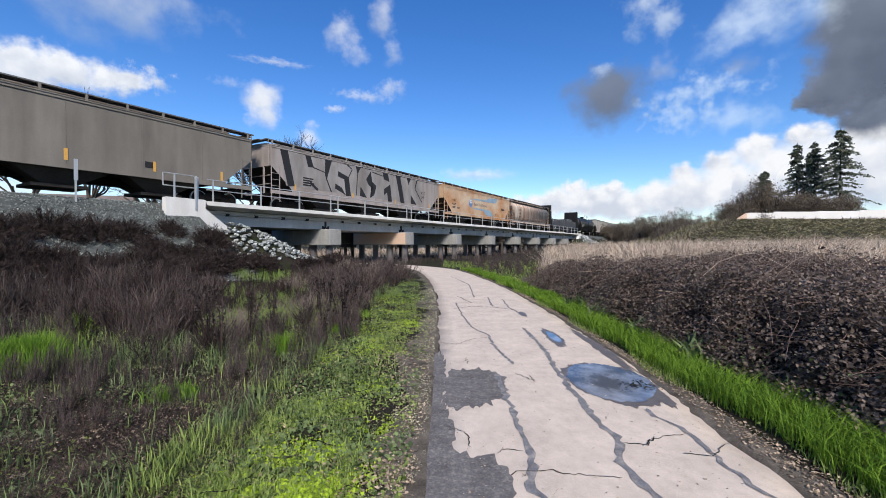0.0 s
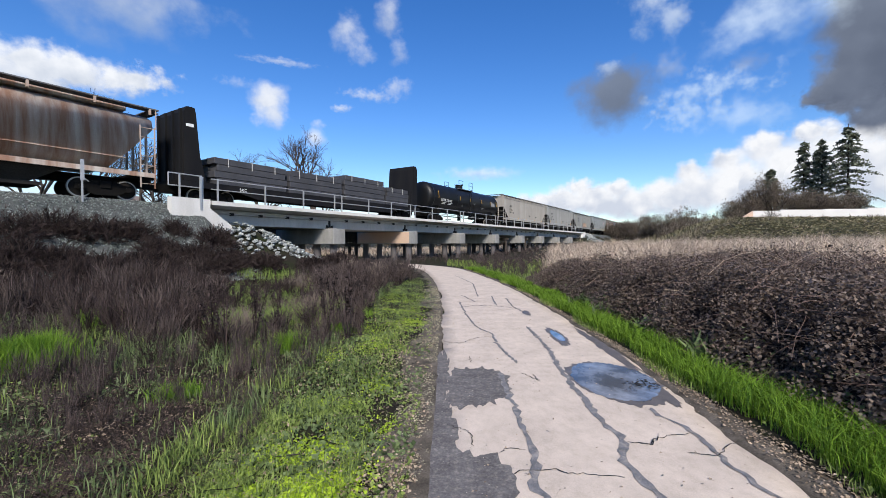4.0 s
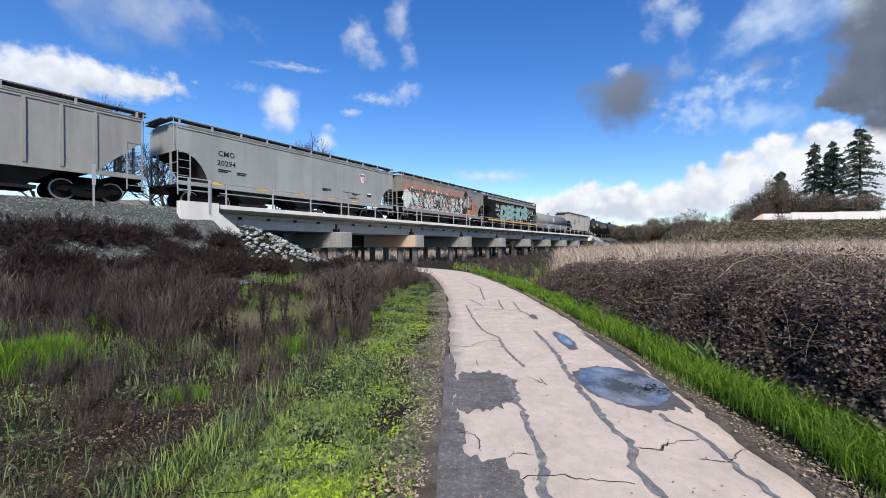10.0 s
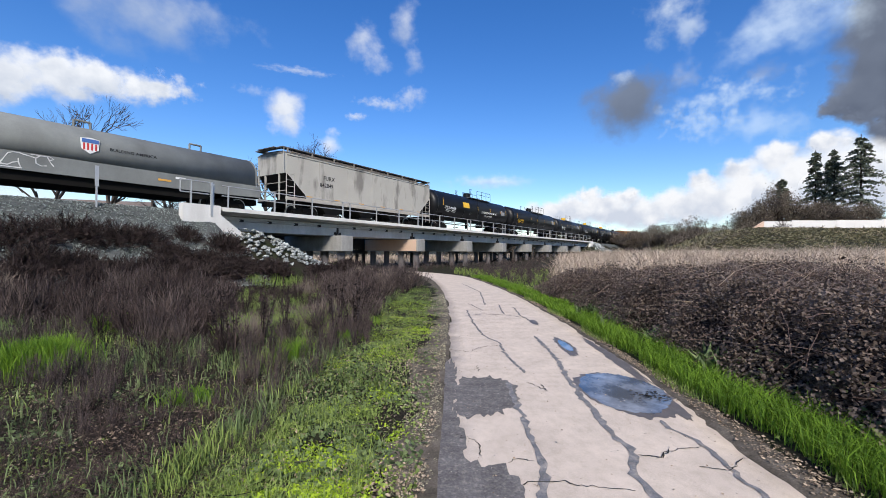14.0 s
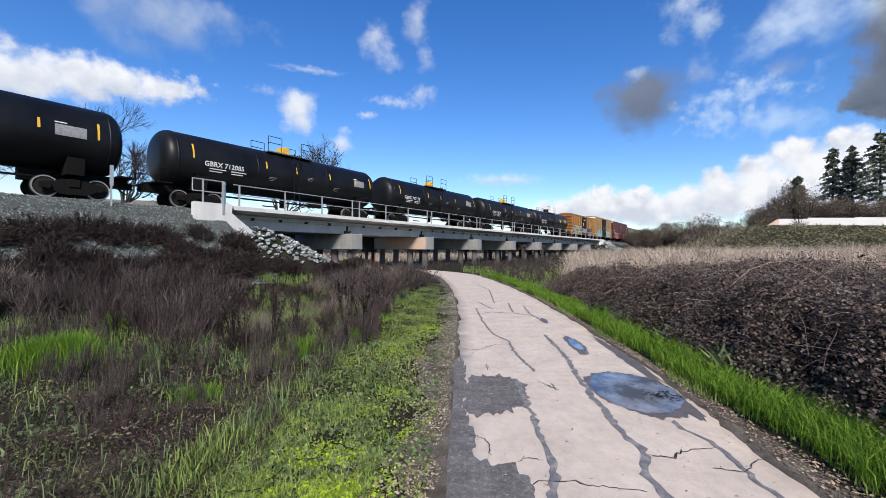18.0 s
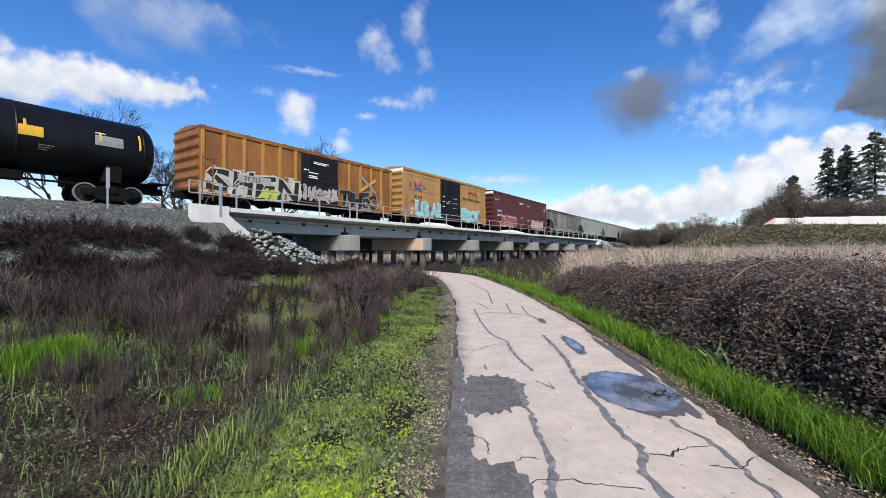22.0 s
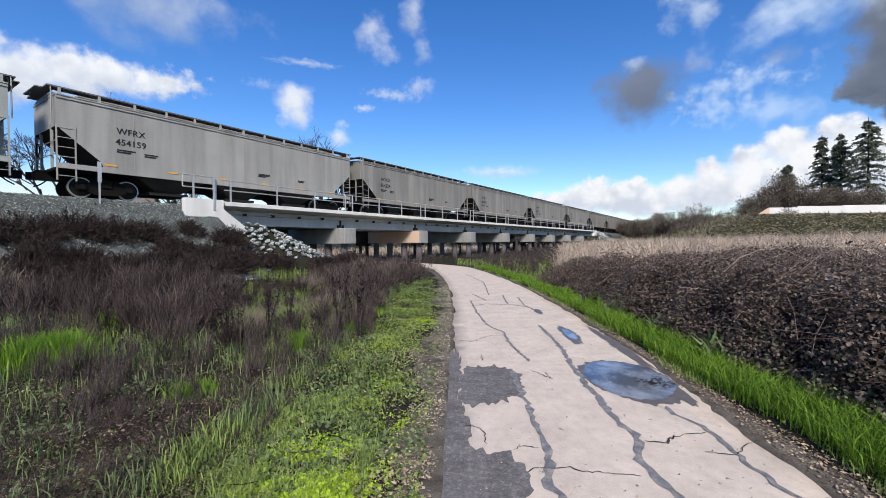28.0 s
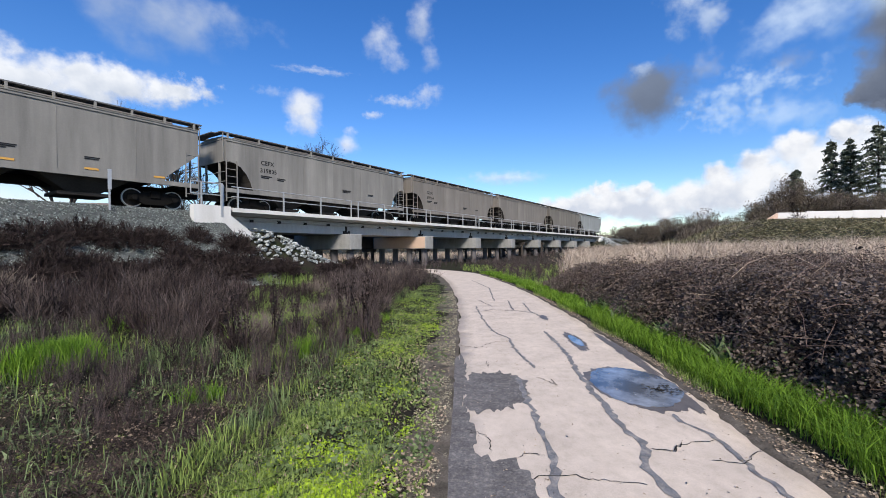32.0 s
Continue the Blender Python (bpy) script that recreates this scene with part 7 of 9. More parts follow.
    az, r = np.radians(rng.uniform(-30, -14, n)), rng.uniform(8.5, 21, n)
    gx, gy = r * np.sin(az), r * np.cos(az)
    ok = (patches(gx, gy, 1.2, 12) > 0.36) & (gx < path_centre(gy) - 2.9)
    stuff("gap_grass", blades(rng, ground_at(gx[ok], gy[ok]), 0.42, 0.014, 0.45), G_GAP, "fresh green grass in a gap of the brush", "grass")
    # matted dead stems and straw on the ground
    v5 = (wild > 0.1) & (roll < 0.36 + 0.40 * dead) & (pick < 0.42)
    stuff("dead_mat", blades(rng, p[v5] + [0, 0, 0.01], 0.055, 0.007, 2.6, 1.4), MAT_STRAW, "matted dark dead stems on the ground", "straw")
    # bright moss cushions
    n = 24000
    seeds = ((-0.98, 2.80, 0.19), (-1.18, 2.60, 0.17), (-0.86, 3.15, 0.15), (-0.78, 2.55, 0.10), (-1.3, 3.1, 0.10), (-1.15, 4.1, 0.12), (-0.75, 4.6, 0.12), (-1.0, 6.2, 0.2), (-1.35, 7.6, 0.35), (-1.2, 9.5, 0.5), (-0.6, 3.6, 0.08), (-1.7, 5.6, 0.2), (-0.62, 8.2, 0.2), (-1.5, 12.0, 0.6))
    k = rng.choice(len(seeds), n, p=np.array([q[2] + (1.1 if q[1] < 2.9 else 0.06) for q in seeds]) / sum(q[2] + (1.1 if q[1] < 2.9 else 0.06) for q in seeds))
    c = np.array(seeds)[k]
    mx, my = c[:, 0] + rng.normal(0, 1, n) * c[:, 2], c[:, 1] + rng.normal(0, 1, n) * c[:, 2] * 1.15
    ok = (mx < path_centre(my) - 1.60) & (patches(mx, my, 0.16, 14) > 0.34)
    stuff("moss", leaves(rng, ground_at(mx[ok], my[ok]) + [0, 0, 0.02], 0.022, 0.4, 0.4), G_MOSS, "bright yellow-green low moss and sprouts", "moss")
    # bright tufts
    for cx, cy, rr, n, h in ((-6.25, 6.0, 0.62, 2600, 0.44), (-4.55, 8.6, 0.5, 900, 0.4), (-1.9, 7.6, 0.35, 900, 0.16), (-2.05, 9.0, 0.4, 900, 0.18), (-3.0, 4.6, 0.3, 500, 0.2), (-7.9, 9.4, 0.7, 900, 0.35), (-2.5, 6.3, 0.35, 500, 0.3)):
        q = rng.normal(0, rr * 0.42, (n, 2)) + [cx, cy]
        stuff("grass_tuft", blades(rng, ground_at(q[:, 0], q[:, 1]), h, 0.010, 0.45), G_LUSH, "bright green tuft of grass among dead weeds", "grass")
    # fallen leaves: drifts in the verge, thin elsewhere
    lit = (u > 0.05) & (pick > 0.76) & (roll > 0.45) & ((patches(x, y, 0.5, 16) > 0.47) | (roll > 0.90)) & (np.hypot(x, y) < 11)
    stuff("leaf_litter", leaves(rng, p[lit] + [0, 0, 0.022], 0.027, 0.75, 0.36), DRY_LEAF, "scattered dry brown leaves", "leaves")
    # a few bare twigs lying in the verge
    n = 60
    ty = rng.uniform(2.3, 8, n)
    tx = path_centre(ty) - 1.45 - 1.9 * rng.random(n)
    ta, tl = rng.random(n) * 6.283, rng.uniform(0.10, 0.32, n)
    t = np.linspace(-0.5, 0.5, 4)
    q = np.stack([tx[:, None] + np.cos(ta)[:, None] * tl[:, None] * t, ty[:, None] + np.sin(ta)[:, None] * tl[:, None] * t, np.repeat(height(tx, ty)[:, None] + 0.05, 4, 1)], -1) + rng.normal(0, 0.012, (n, 4, 3))
    stuff("fallen_twigs", ribbons(q, np.full((n, 4), 0.0035)), TWIG, "small fallen twigs in the verge", "twigs")


build_left()


def build_verge_grit():
    """Beige grit and flat pale crumbs between the path and the weeds."""
    rng = np.random.default_rng(19)
    n = 60000
    y = -4.0 + 19 * rng.random(n) ** 1.25
    u = np.abs(rng.normal(0.10, 0.34, n)) + 0.02
    x = path_centre(y) - 1.31 - u
    ok = patches(x, y, 0.35, 21) > 0.34 + 0.25 * u
    x, y = x[ok], y[ok]
    n = len(x)
    a = rng.normal(0, 1, (n, 4, 3))
    a /= np.linalg.norm(a, axis=2)[..., None]
    v = (ground_at(x, y) + [0, 0, 0.012])[:, None] + a * [1, 1, 0.5] * (0.004 + 0.015 * rng.random(n) ** 3)[:, None, None]
    f = (np.arange(n)[:, None, None] * 4 + np.array([[0, 1, 2], [0, 2, 3], [0, 3, 1], [1, 3, 2]])[None]).reshape(-1, 3)
    m = leafy("beige_grit", (0.06, 0.05, 0.04), (0.74, 0.68, 0.46), 0.95, 0.0, size=5, curve=(0.55, 1.6))
    stuff("verge_grit", (v.reshape(-1, 3), f), m, "beige grit and crumbs along the path edge", "gravel")


build_verge_grit()


def build_shoulder(side, label):
    """Bare dirt with grit that creeps out from the path edge over the soil."""
    rng = np.random.default_rng(20 + side)
    ys = np.concatenate([np.arange(-6, 9, 0.06), np.arange(9, 32, 0.2)])
    c = path_centre(ys)
    k = np.linspace(0, 1, 9)
    wide = (0.22 + 0.42 * patches(ys, ys * 0, 0.5, 51)) if side < 0 else (0.12 + 0.12 * patches(ys, ys * 0, 0.7, 52)) + 1.31 - right_half(ys)
    inner = 1.27 if side < 0 else right_half(ys) - 0.05
    off = np.outer(k, wide) + inner
    off[-1] += 0.08 * rng.random(len(ys))
    x = c[None] + side * off
    y = np.repeat(ys[None], 9, 0)
    z = np.maximum(height(x, y), -0.035 * (1 - k[:, None])) + 0.012 - 0.03 * (k[:, None] > 0.99)
    z[0] = -0.02
    v = np.stack([x, y, z], -1).reshape(-1, 3)
    n = len(ys)
    i, j = np.meshgrid(np.arange(8), np.arange(n - 1), indexing="ij")
    f = np.stack([i * n + j, (i + 1) * n + j, (i + 1) * n + j + 1, i * n + j + 1], -1).reshape(-1, 4)
    ob = tagged(new("shoulder", raw_mesh("shoulder", v, f[:, ::-1] if side < 0 else f, DIRT)), label, "shoulder", kind="structure")
    smooth(ob)


build_shoulder(-1, "brown gritty dirt shoulder beside the path")
build_shoulder(1, "dark dirt strip between the path and the grass")


def build_path_crumbs():
    """Bits of leaf and grit on the path."""
    rng = np.random.default_rng(23)
    n = 2600
    y = 1.4 + 12 * rng.random(n) ** 1.5
    k = rng.uniform(-1, 1, n)
    k = np.sign(k) * np.abs(k) ** 0.7
    x = path_centre(y) + 1.24 * k
    p = np.stack([x, y, 0.018 - 0.012 * k * k], 1)
    stuff("path_crumbs", leaves(rng, p[:500], 0.018, 0.92), DRY_LEAF, "small dry leaf bits lying on the path", "leaves")
    q = p[1500:]
    a = rng.normal(0, 1, (len(q), 4, 3))
    a /= np.linalg.norm(a, axis=2)[..., None]
    v = q[:, None] + a * [1, 1, 0.4] * rng.uniform(0.004, 0.011, len(q))[:, None, None]
    f = (np.arange(len(q))[:, None, None] * 4 + np.array([[0, 1, 2], [0, 2, 3], [0, 3, 1], [1, 3, 2]])[None]).reshape(-1, 3)
    m = leafy("path_grit", (0.10, 0.09, 0.08), (0.52, 0.47, 0.40), 0.95, 0.0)
    stuff("path_grit", (v.reshape(-1, 3), f), m, "grit scattered on the path", "gravel")


build_path_crumbs()


def build_right():
    rng = np.random.default_rng(12)
    # long lush grass along the path
    n = 44000
    y = -5.0 + 30 * rng.random(n) ** 1.15
    edge = path_centre(y) + 1.33
    wide = np.clip(0.82 - 0.006 * y, 0.6, 0.9)
    x = edge + 0.10 + wide * rng.beta(1.3, 1.2, n) + 0.12 * np.sin(y * 2.2)
    p = ground_at(x, y)
    k = (x - edge) / wide
    h = np.where(k < 0.22, 0.10, 0.27)
    a, b = p[k < 0.22], p[k >= 0.22]
    near = b[b[:, 1] < 9.5]
    far = b[b[:, 1] >= 9.5]
    stuff("verge_grass", join(blades(rng, near, 0.26, 0.0075, 0.8, 0.8), blades(rng, far, 0.20, 0.014, 0.6)), G_LUSH, "long lush green grass along the path edge", "grass")
    stuff("verge_weeds", join(blades(rng, a, 0.10, 0.007, 0.6), leaves(rng, p[rng.integers(0, n, 9000)] + [0, 0, 0.02], 0.045)), G_WEED, "short weeds at the path edge", "weeds")
    qy = 1.2 + 13 * rng.random(5200) ** 1.8
    q = np.stack([path_centre(qy) + right_half(qy) + 0.02 + (1.45 - right_half(qy)) * rng.random(5200) ** 0.8, qy], 1)
    stuff("edge_litter", leaves(rng, ground_at(q[:, 0], q[:, 1]) + [0, 0, 0.02], 0.024, 0.8), DRY_LEAF, "dry leaves and dirt along the path edge", "leaves")


build_right()


def bramble_top(x, y):
    """Height of the bramble thicket above the ground."""
    edge = path_centre(y) + 1.33 + 0.72
    rise = step01(x - edge + 0.5 * (patches(x, y, 1.1, 30) - 0.5), 0.0, 1.15)
    end = (1 - step01(y, 13.5, 18.8)) * step01(y, -6.5, -4.5)
    back = 1 - step01(x, 10.5, 14)
    return (1.14 + 0.50 * (patches(x, y, 1.5, 31) - 0.5) + 0.22 * (patches(x, y, 0.5, 32) - 0.5) - 0.012 * y) * rise ** 0.8 * end * back


def build_brambles():
    rng = np.random.default_rng(13)
    # a sheet below the leaves whose dark colour stands for the inner shade
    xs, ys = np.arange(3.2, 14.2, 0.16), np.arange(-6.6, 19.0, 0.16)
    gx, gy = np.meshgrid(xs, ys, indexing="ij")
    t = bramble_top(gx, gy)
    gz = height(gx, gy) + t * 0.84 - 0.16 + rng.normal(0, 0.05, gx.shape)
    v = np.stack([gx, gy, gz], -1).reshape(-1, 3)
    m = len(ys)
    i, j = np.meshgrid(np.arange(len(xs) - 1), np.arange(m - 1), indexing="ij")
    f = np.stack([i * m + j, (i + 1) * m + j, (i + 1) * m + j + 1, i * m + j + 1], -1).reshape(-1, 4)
    stuff("bramble_shade_sheet", (v, f), CORE, "dark sheet under the leaves, coloured as the shade inside the bramble thicket", "brambles")
    n = 330000
    y = -4.0 + 22.5 * rng.random(n)
    x = path_centre(y) + 2.15 + 9.0 * rng.random(n) ** 1.6
    t = bramble_top(x, y)
    ok = (t > 0.12) & (patches(x, y, 0.34, 33) + 0.5 * rng.random(n) > 0.50)
    x, y, t = x[ok], y[ok], t[ok]
    n = len(x)
    z = height(x, y) + t * (1 - 0.30 * rng.random(n) ** 1.6) + rng.normal(0, 0.05, n) - 0.02
    p = np.stack([x, y, z], 1)
    tint = patches(x, y, 0.9, 34) + 0.35 * rng.random(n)
    for lo, hi, mt, name, label in ((0, 0.52, BRAMBLE_DARK, "bramble_shade", "blackish brown withered bramble leaves"), (0.52, 9, BRAMBLE_LEAF, "bramble_leaves", "dull greyish brown withered bramble leaves")):
        k = (tint >= lo) & (tint < hi)
        stuff(name, leaves(rng, p[k], 0.043, 0.25, 0.42), mt, label, "brambles")
    # leaves that hang down the steep face towards the path
    m = 70000
    fy = -3.0 + 19 * rng.random(m) ** 1.2
    fx = path_centre(fy) + 2.05 + 1.25 * rng.random(m)
    ft = bramble_top(fx, fy)
    fz = height(fx, fy) + ft * (1.02 - 0.75 * rng.random(m)) + 0.05
    ok = (ft > 0.15) & (patches(fx + fz, fy, 0.30, 35) + 0.5 * rng.random(m) > 0.5)
    face = np.stack([fx - 0.18 * rng.random(m), fy, fz], 1)[ok]
    stuff("bramble_face", leaves(rng, face, 0.038, 0.2, 0.42), BRAMBLE_LEAF, "withered bramble leaves that hang towards the path", "brambles")
    # leaves that are still green near the foot
    k = (t < 0.5) & (rng.random(n) < 0.07)
    stuff("green_bramble_leaves", leaves(rng, p[k] + [0, 0, 0.03], 0.042, 0.3, 0.42), G_DULL, "dull green bramble leaves at the foot of the thicket", "brambles")
    n = 2300
    y = -4.0 + 22.5 * rng.random(n)
    x = path_centre(y) + 2.4 + 8.0 * rng.random(n) ** 1.4
    t = bramble_top(x, y)
    ok = t > 0.3
    x, y, t = x[ok], y[ok], t[ok]
    n = len(x)
    k = 7
    u = np.linspace(0, 1, k)
    a = rng.random(n) * 6.283
    L = rng.uniform(0.3, 1.5, n)
    bow = 0.05 + 0.42 * rng.random(n) ** 2.4
    q = np.zeros((n, k, 3))
    bend = rng.normal(0, 0.22, n)[:, None] * (u - 0.5) ** 2 * 4
    q[..., 0] = x[:, None] + np.cos(a)[:, None] * L[:, None] * (u - 0.5) - np.sin(a)[:, None] * bend
    q[..., 1] = y[:, None] + np.sin(a)[:, None] * L[:, None] * (u - 0.5) + np.cos(a)[:, None] * bend
    q[..., 2] = (height(x, y) + t * 0.92)[:, None] + bow[:, None] * (1 - (2 * u - 1) ** 2) - 0.09 + rng.normal(0, 0.16, n)[:, None] * (u - 0.5)
    q += rng.normal(0, 0.014, q.shape)
    w = np.repeat((0.0040 * (1 - 0.55 * u))[None], n, 0)
    stuff("bramble_canes", ribbons(q, w), CANE, "arching reddish brown bramble canes", "brambles")
    pale = rng.random(n) < 0.12
    stuff("dead_canes", ribbons(q[pale] + [0.05, 0.03, 0.06], w[pale] * 0.85), TAN, "pale dead bramble canes", "brambles")
    # shoots with small leaves that stand above the thicket
    n = 420
    y = -3.0 + 17 * rng.random(n)
    x = path_centre(y) + 3.0 + 7.5 * rng.random(n)
    z = height(x, y) + bramble_top(x, y) - 0.1
    u = np.linspace(0, 1, 5)
    a, L = rng.random(n) * 6.283, rng.uniform(0.2, 0.55, n)
    q = np.stack([x[:, None] + (np.cos(a) * L * 0.6)[:, None] * u ** 1.5, y[:, None] + (np.sin(a) * L * 0.6)[:, None] * u ** 1.5, z[:, None] + L[:, None] * (1.1 * u - 0.35 * u ** 2)], -1) + rng.normal(0, 0.012, (n, 5, 3))
    at = q[np.repeat(np.arange(n), 16), rng.integers(1, 5, n * 16)] + rng.normal(0, 0.03, (n * 16, 3))
    stuff("bramble_shoots", join(ribbons(q, np.repeat((0.004 * (1 - 0.6 * u))[None], n, 0)), leaves(rng, at, 0.042, 0.3, 0.4)), BRAMBLE_DARK, "thin dark bramble shoots that stand above the thicket", "brambles")
    # dark green dock leaves at its foot
    for cx, cy, r in ((3.35, 8.6, 0.35), (3.45, 5.5, 0.22), (3.3, 10.0, 0.3), (3.4, 7.0, 0.2)):
        qq = rng.normal(0, r * 0.6, (70, 2)) + [cx, cy]
        pp = ground_at(qq[:, 0], qq[:, 1])
        stuff("dock_plant", blades(rng, pp, 0.36, 0.07, 0.6, 0.7), G_DULL, "broad dark green dock leaves at the foot of the brambles", "plant")


build_brambles()


def long_blades(rng, q):
    return blades(rng, q, 1.65, 0.013, 0.7, 0.9)


def build_far_grass():
    rng = np.random.default_rng(14)
    n = 60000
    y = 7 + 46 * rng.random(n) ** 1.3
    x = 3.0 + 52 * rng.random(n) ** 1.4
    edge = path_centre(y) + 3.0
    s = x * U.x + y * U.y
    d = -x * U.y + y * U.x
    ok = (x > edge) & (d < 17) & ((x > 7.5 + 0.25 * lumps(x, y, 0.7, 2)) | (y > 13.0)) & (x > 0.25 * y + 0.4 * lumps(x, y, 0.6, 3)) & (x < y * 1.6 + 8) & (height(x, y) < 1.9)
    ok &= (lumps(x, y, 0.35, 0.7) > -1.1)
    p = ground_at(x[ok], y[ok])
    r = np.hypot(p[:, 0], p[:, 1])
    nearp, farp = p[r < 20], p[r >= 20]
    stuff("dry_tall_grass", join(blades(rng, nearp, 1.15 + 0.22 * lumps(nearp[:, 0], nearp[:, 1], 1.3, 1), 0.010, 0.65, 0.8), blades(rng, farp, 1.2 + 0.2 * lumps(farp[:, 0], farp[:, 1], 0.8, 2), 0.026, 0.7, 0.8)), TAN, "tall dry tan grass behind the brambles", "grass")
    # single long pale blades above the rest
    q = p[(r < 44) & (rng.random(len(p)) < 0.09)]
    stuff("long_dry_blades", long_blades(rng, q), TAN_PALE, "long pale dry grass stems", "grass")
    # green bank of the levee
    n = 60000
    x = rng.uniform(26, 110, n)
    y = rng.uniform(42, 76, n)
    ok = (height(x, y) > 0.78) & (height(x, y) < 5.72)
    p = ground_at(x[ok], y[ok])
    stuff("levee_grass", blades(rng, p, 0.13, 0.30, 2.2), BANK_GRASS, "dull green grass on the levee bank", "grass")
    x = rng.uniform(0, 1, 9000)
    y = rng.uniform(74, 170, 9000)
    x = 30 + 0.30 * (y - 60) + 26 * x
    back = ground_at(x, y)
    back = back[back[:, 2] > 0.78]
    stuff("levee_side_grass", blades(rng, back, 0.55, 0.16, 0.6), BANK_GRASS, "dull green grass on the side of the levee", "grass")
    crest = p[(p[:, 1] > 63) & (patches(p[:, 0], p[:, 1], 5, 43) > 0.45)][::4]
    stuff("levee_brush", blades(rng, crest, 0.6, 0.07, 0.8), BROWN_LEAF, "low brown brush along the top of the levee", "brush")
    tan = p[patches(p[:, 0], p[:, 1], 7, 41) > 0.55][::5]
    stuff("levee_dry_grass", blades(rng, tan, 0.26, 0.05, 0.8), TAN, "dry tan grass on the levee bank", "grass")
    # brush under and before the bridge
    n = 1500
    y = rng.uniform(21, 62, n)
    x = rng.uniform(-12, 24, n)
    d = -x * U.y + y * U.x
    s = x * U.x + y * U.y
    ok = (np.abs(x - path_centre(y)) > 2.2) & (d > 8) & (d < 21.4) & (s > 19)
    xy = np.stack([x, y], 1)[ok][:330]
    stuff("bridge_brush", scatter_plants(rng, xy, rng.uniform(0.5, 0.85, len(xy))), TWIG, "low brown brush before the bridge piers", "brush")
    # brush and weeds between the path and the tall grass
    n = 900
    y = rng.uniform(13, 34, n)
    x = rng.uniform(2, 11, n)
    ok = (x > path_centre(y) + 2.15) & (x < 0.27 * y + 1.0)
    xy = np.stack([x, y], 1)[ok][:150]
    stuff("verge_brush", scatter_plants(rng, xy, rng.uniform(0.4, 0.75, len(xy))), TWIG, "low brown brush beyond the grass verge", "brush")
    n = 9000
    y = rng.uniform(12, 36, n)
    x = rng.uniform(0, 11, n)
    ok = (x > path_centre(y) + 1.5) & (x < 0.27 * y + 1.0)
    stuff("verge_sprouts", blades(rng, ground_at(x[ok], y[ok]), 0.22, 0.03, 0.6), G_WEED, "green weeds beside the far path", "weeds")
    # grass beyond the bridge
    n = 9000
    s = rng.uniform(14, 95, n)
    d = rng.uniform(29, 60, n)
    x, y = s * U.x + d * N.x, s * U.y + d * N.y
    ok = np.abs(x - path_centre(y)) > 2.0
    p = ground_at(x[ok], y[ok])
    c = p[:, 0] * U.x + p[:, 1] * U.y
    stuff("far_green_grass", blades(rng, p[c < 32], 0.4, 0.08, 0.5), G_WEED, "green grass beyond the bridge", "grass")
    stuff("far_dry_grass", blades(rng, p[c >= 32], 0.9, 0.07, 0.5), TAN, "dry tan reeds beyond the bridge", "grass")


build_far_grass()


def bush(x, y, h, w, seed, label, material=TWIG_DARK, n=150, group="bushes on the railway bank"):
    """A round twiggy bush with its foot on the ground."""
    rng = np.random.default_rng(seed)
    k = 4
    t = np.linspace(0, 1, k)
    a = rng.random(n) * 6.283
    el = np.arccos(rng.uniform(0.05, 1, n))
    ends_ = np.stack([np.cos(a) * np.sin(el) * w, np.sin(a) * np.sin(el) * w, np.cos(el) * h], 1) * rng.uniform(0.75, 1.08, n)[:, None]
    p = ends_[:, None] * t[None, :, None] + rng.normal(0, 0.02, (n, k, 3))
    main = ribbons(p, np.repeat((0.009 * (1 - .7 * t))[None], n, 0))
    m = n * 22
    i = rng.integers(0, n, m)
    u = rng.uniform(0.35, 1.0, m)[:, None]
    at = ends_[i] * u
    d = ends_[i] / (np.linalg.norm(ends_[i], axis=1)[:, None]) + rng.normal(0, 0.6, (m, 3))
    L = rng.uniform(0.12, 0.3, m)
    d /= np.linalg.norm(d, axis=1)[:, None]
    fine = slivers(rng, at, d, L, 0.0095)
    z = float(height(x, y))
    ob = thing("bush", pose(x, y, z), label, "bush", group)
    for name, vf in (("branchwork", main), ("twig_mass", fine)):
        o = new(name, raw_mesh(name, vf[0], vf[1], material))
        o.parent = ob
    return ob


rng = np.random.default_rng(77)
SLOPE = [(4.0, 20.2, 1.2, 1.5), (5.4, 20.4, 1.15, 1.4), (6.6, 20.2, 1.15, 1.4), (7.7, 20.1, 0.95, 1.2), (2.6, 20.0, 1.1, 1.4), (1.2, 19.7, 1.0, 1.3), (9.5, 20.4, 0.95, 0.85), (10.9, 19.6, 1.1, 1.1), (9.4, 18.5, 0.9, 1.2), (10.8, 18.0, 0.9, 1.3), (8.2, 18.9, 0.85, 1.1)]
SLOPE += [(-1.0 + 1.0 * i, 18.0 + rng.uniform(-0.7, 0.5), rng.uniform(0.8, 1.15), rng.uniform(0.9, 1.4)) for i in range(12)]
SLOPE += [(12.2, 17.6, 0.9, 1.0), (14.6, 17.0, 0.8, 1.1), (16.5, 17.4, 0.9, 1.0), (18.0, 18.4, 0.9, 1.0)]
for i, (s, d, h, w) in enumerate(SLOPE):
    p = on_track(s, d, 0)
    bush(p.x, p.y, h, w, 60 + i, "dark brown leafless bush on the ballast slope", n=300)


bush(57.5, 73.5, 2.3, 1.5, 99, "small bare twiggy bush before the white wall", n=60, group="")


# ---- riprap and loose stones ----
def stone_mesh(seed):
    bm = bm_new()
    bmesh.ops.create_icosphere(bm, subdivisions=1, radius=1)
    rng = np.random.default_rng(seed)
    for v in bm.verts:
        v.co *= rng.uniform(0.55, 1.2)
        v.co.z *= 0.72
    return mesh_of("stone", bm, STONE)


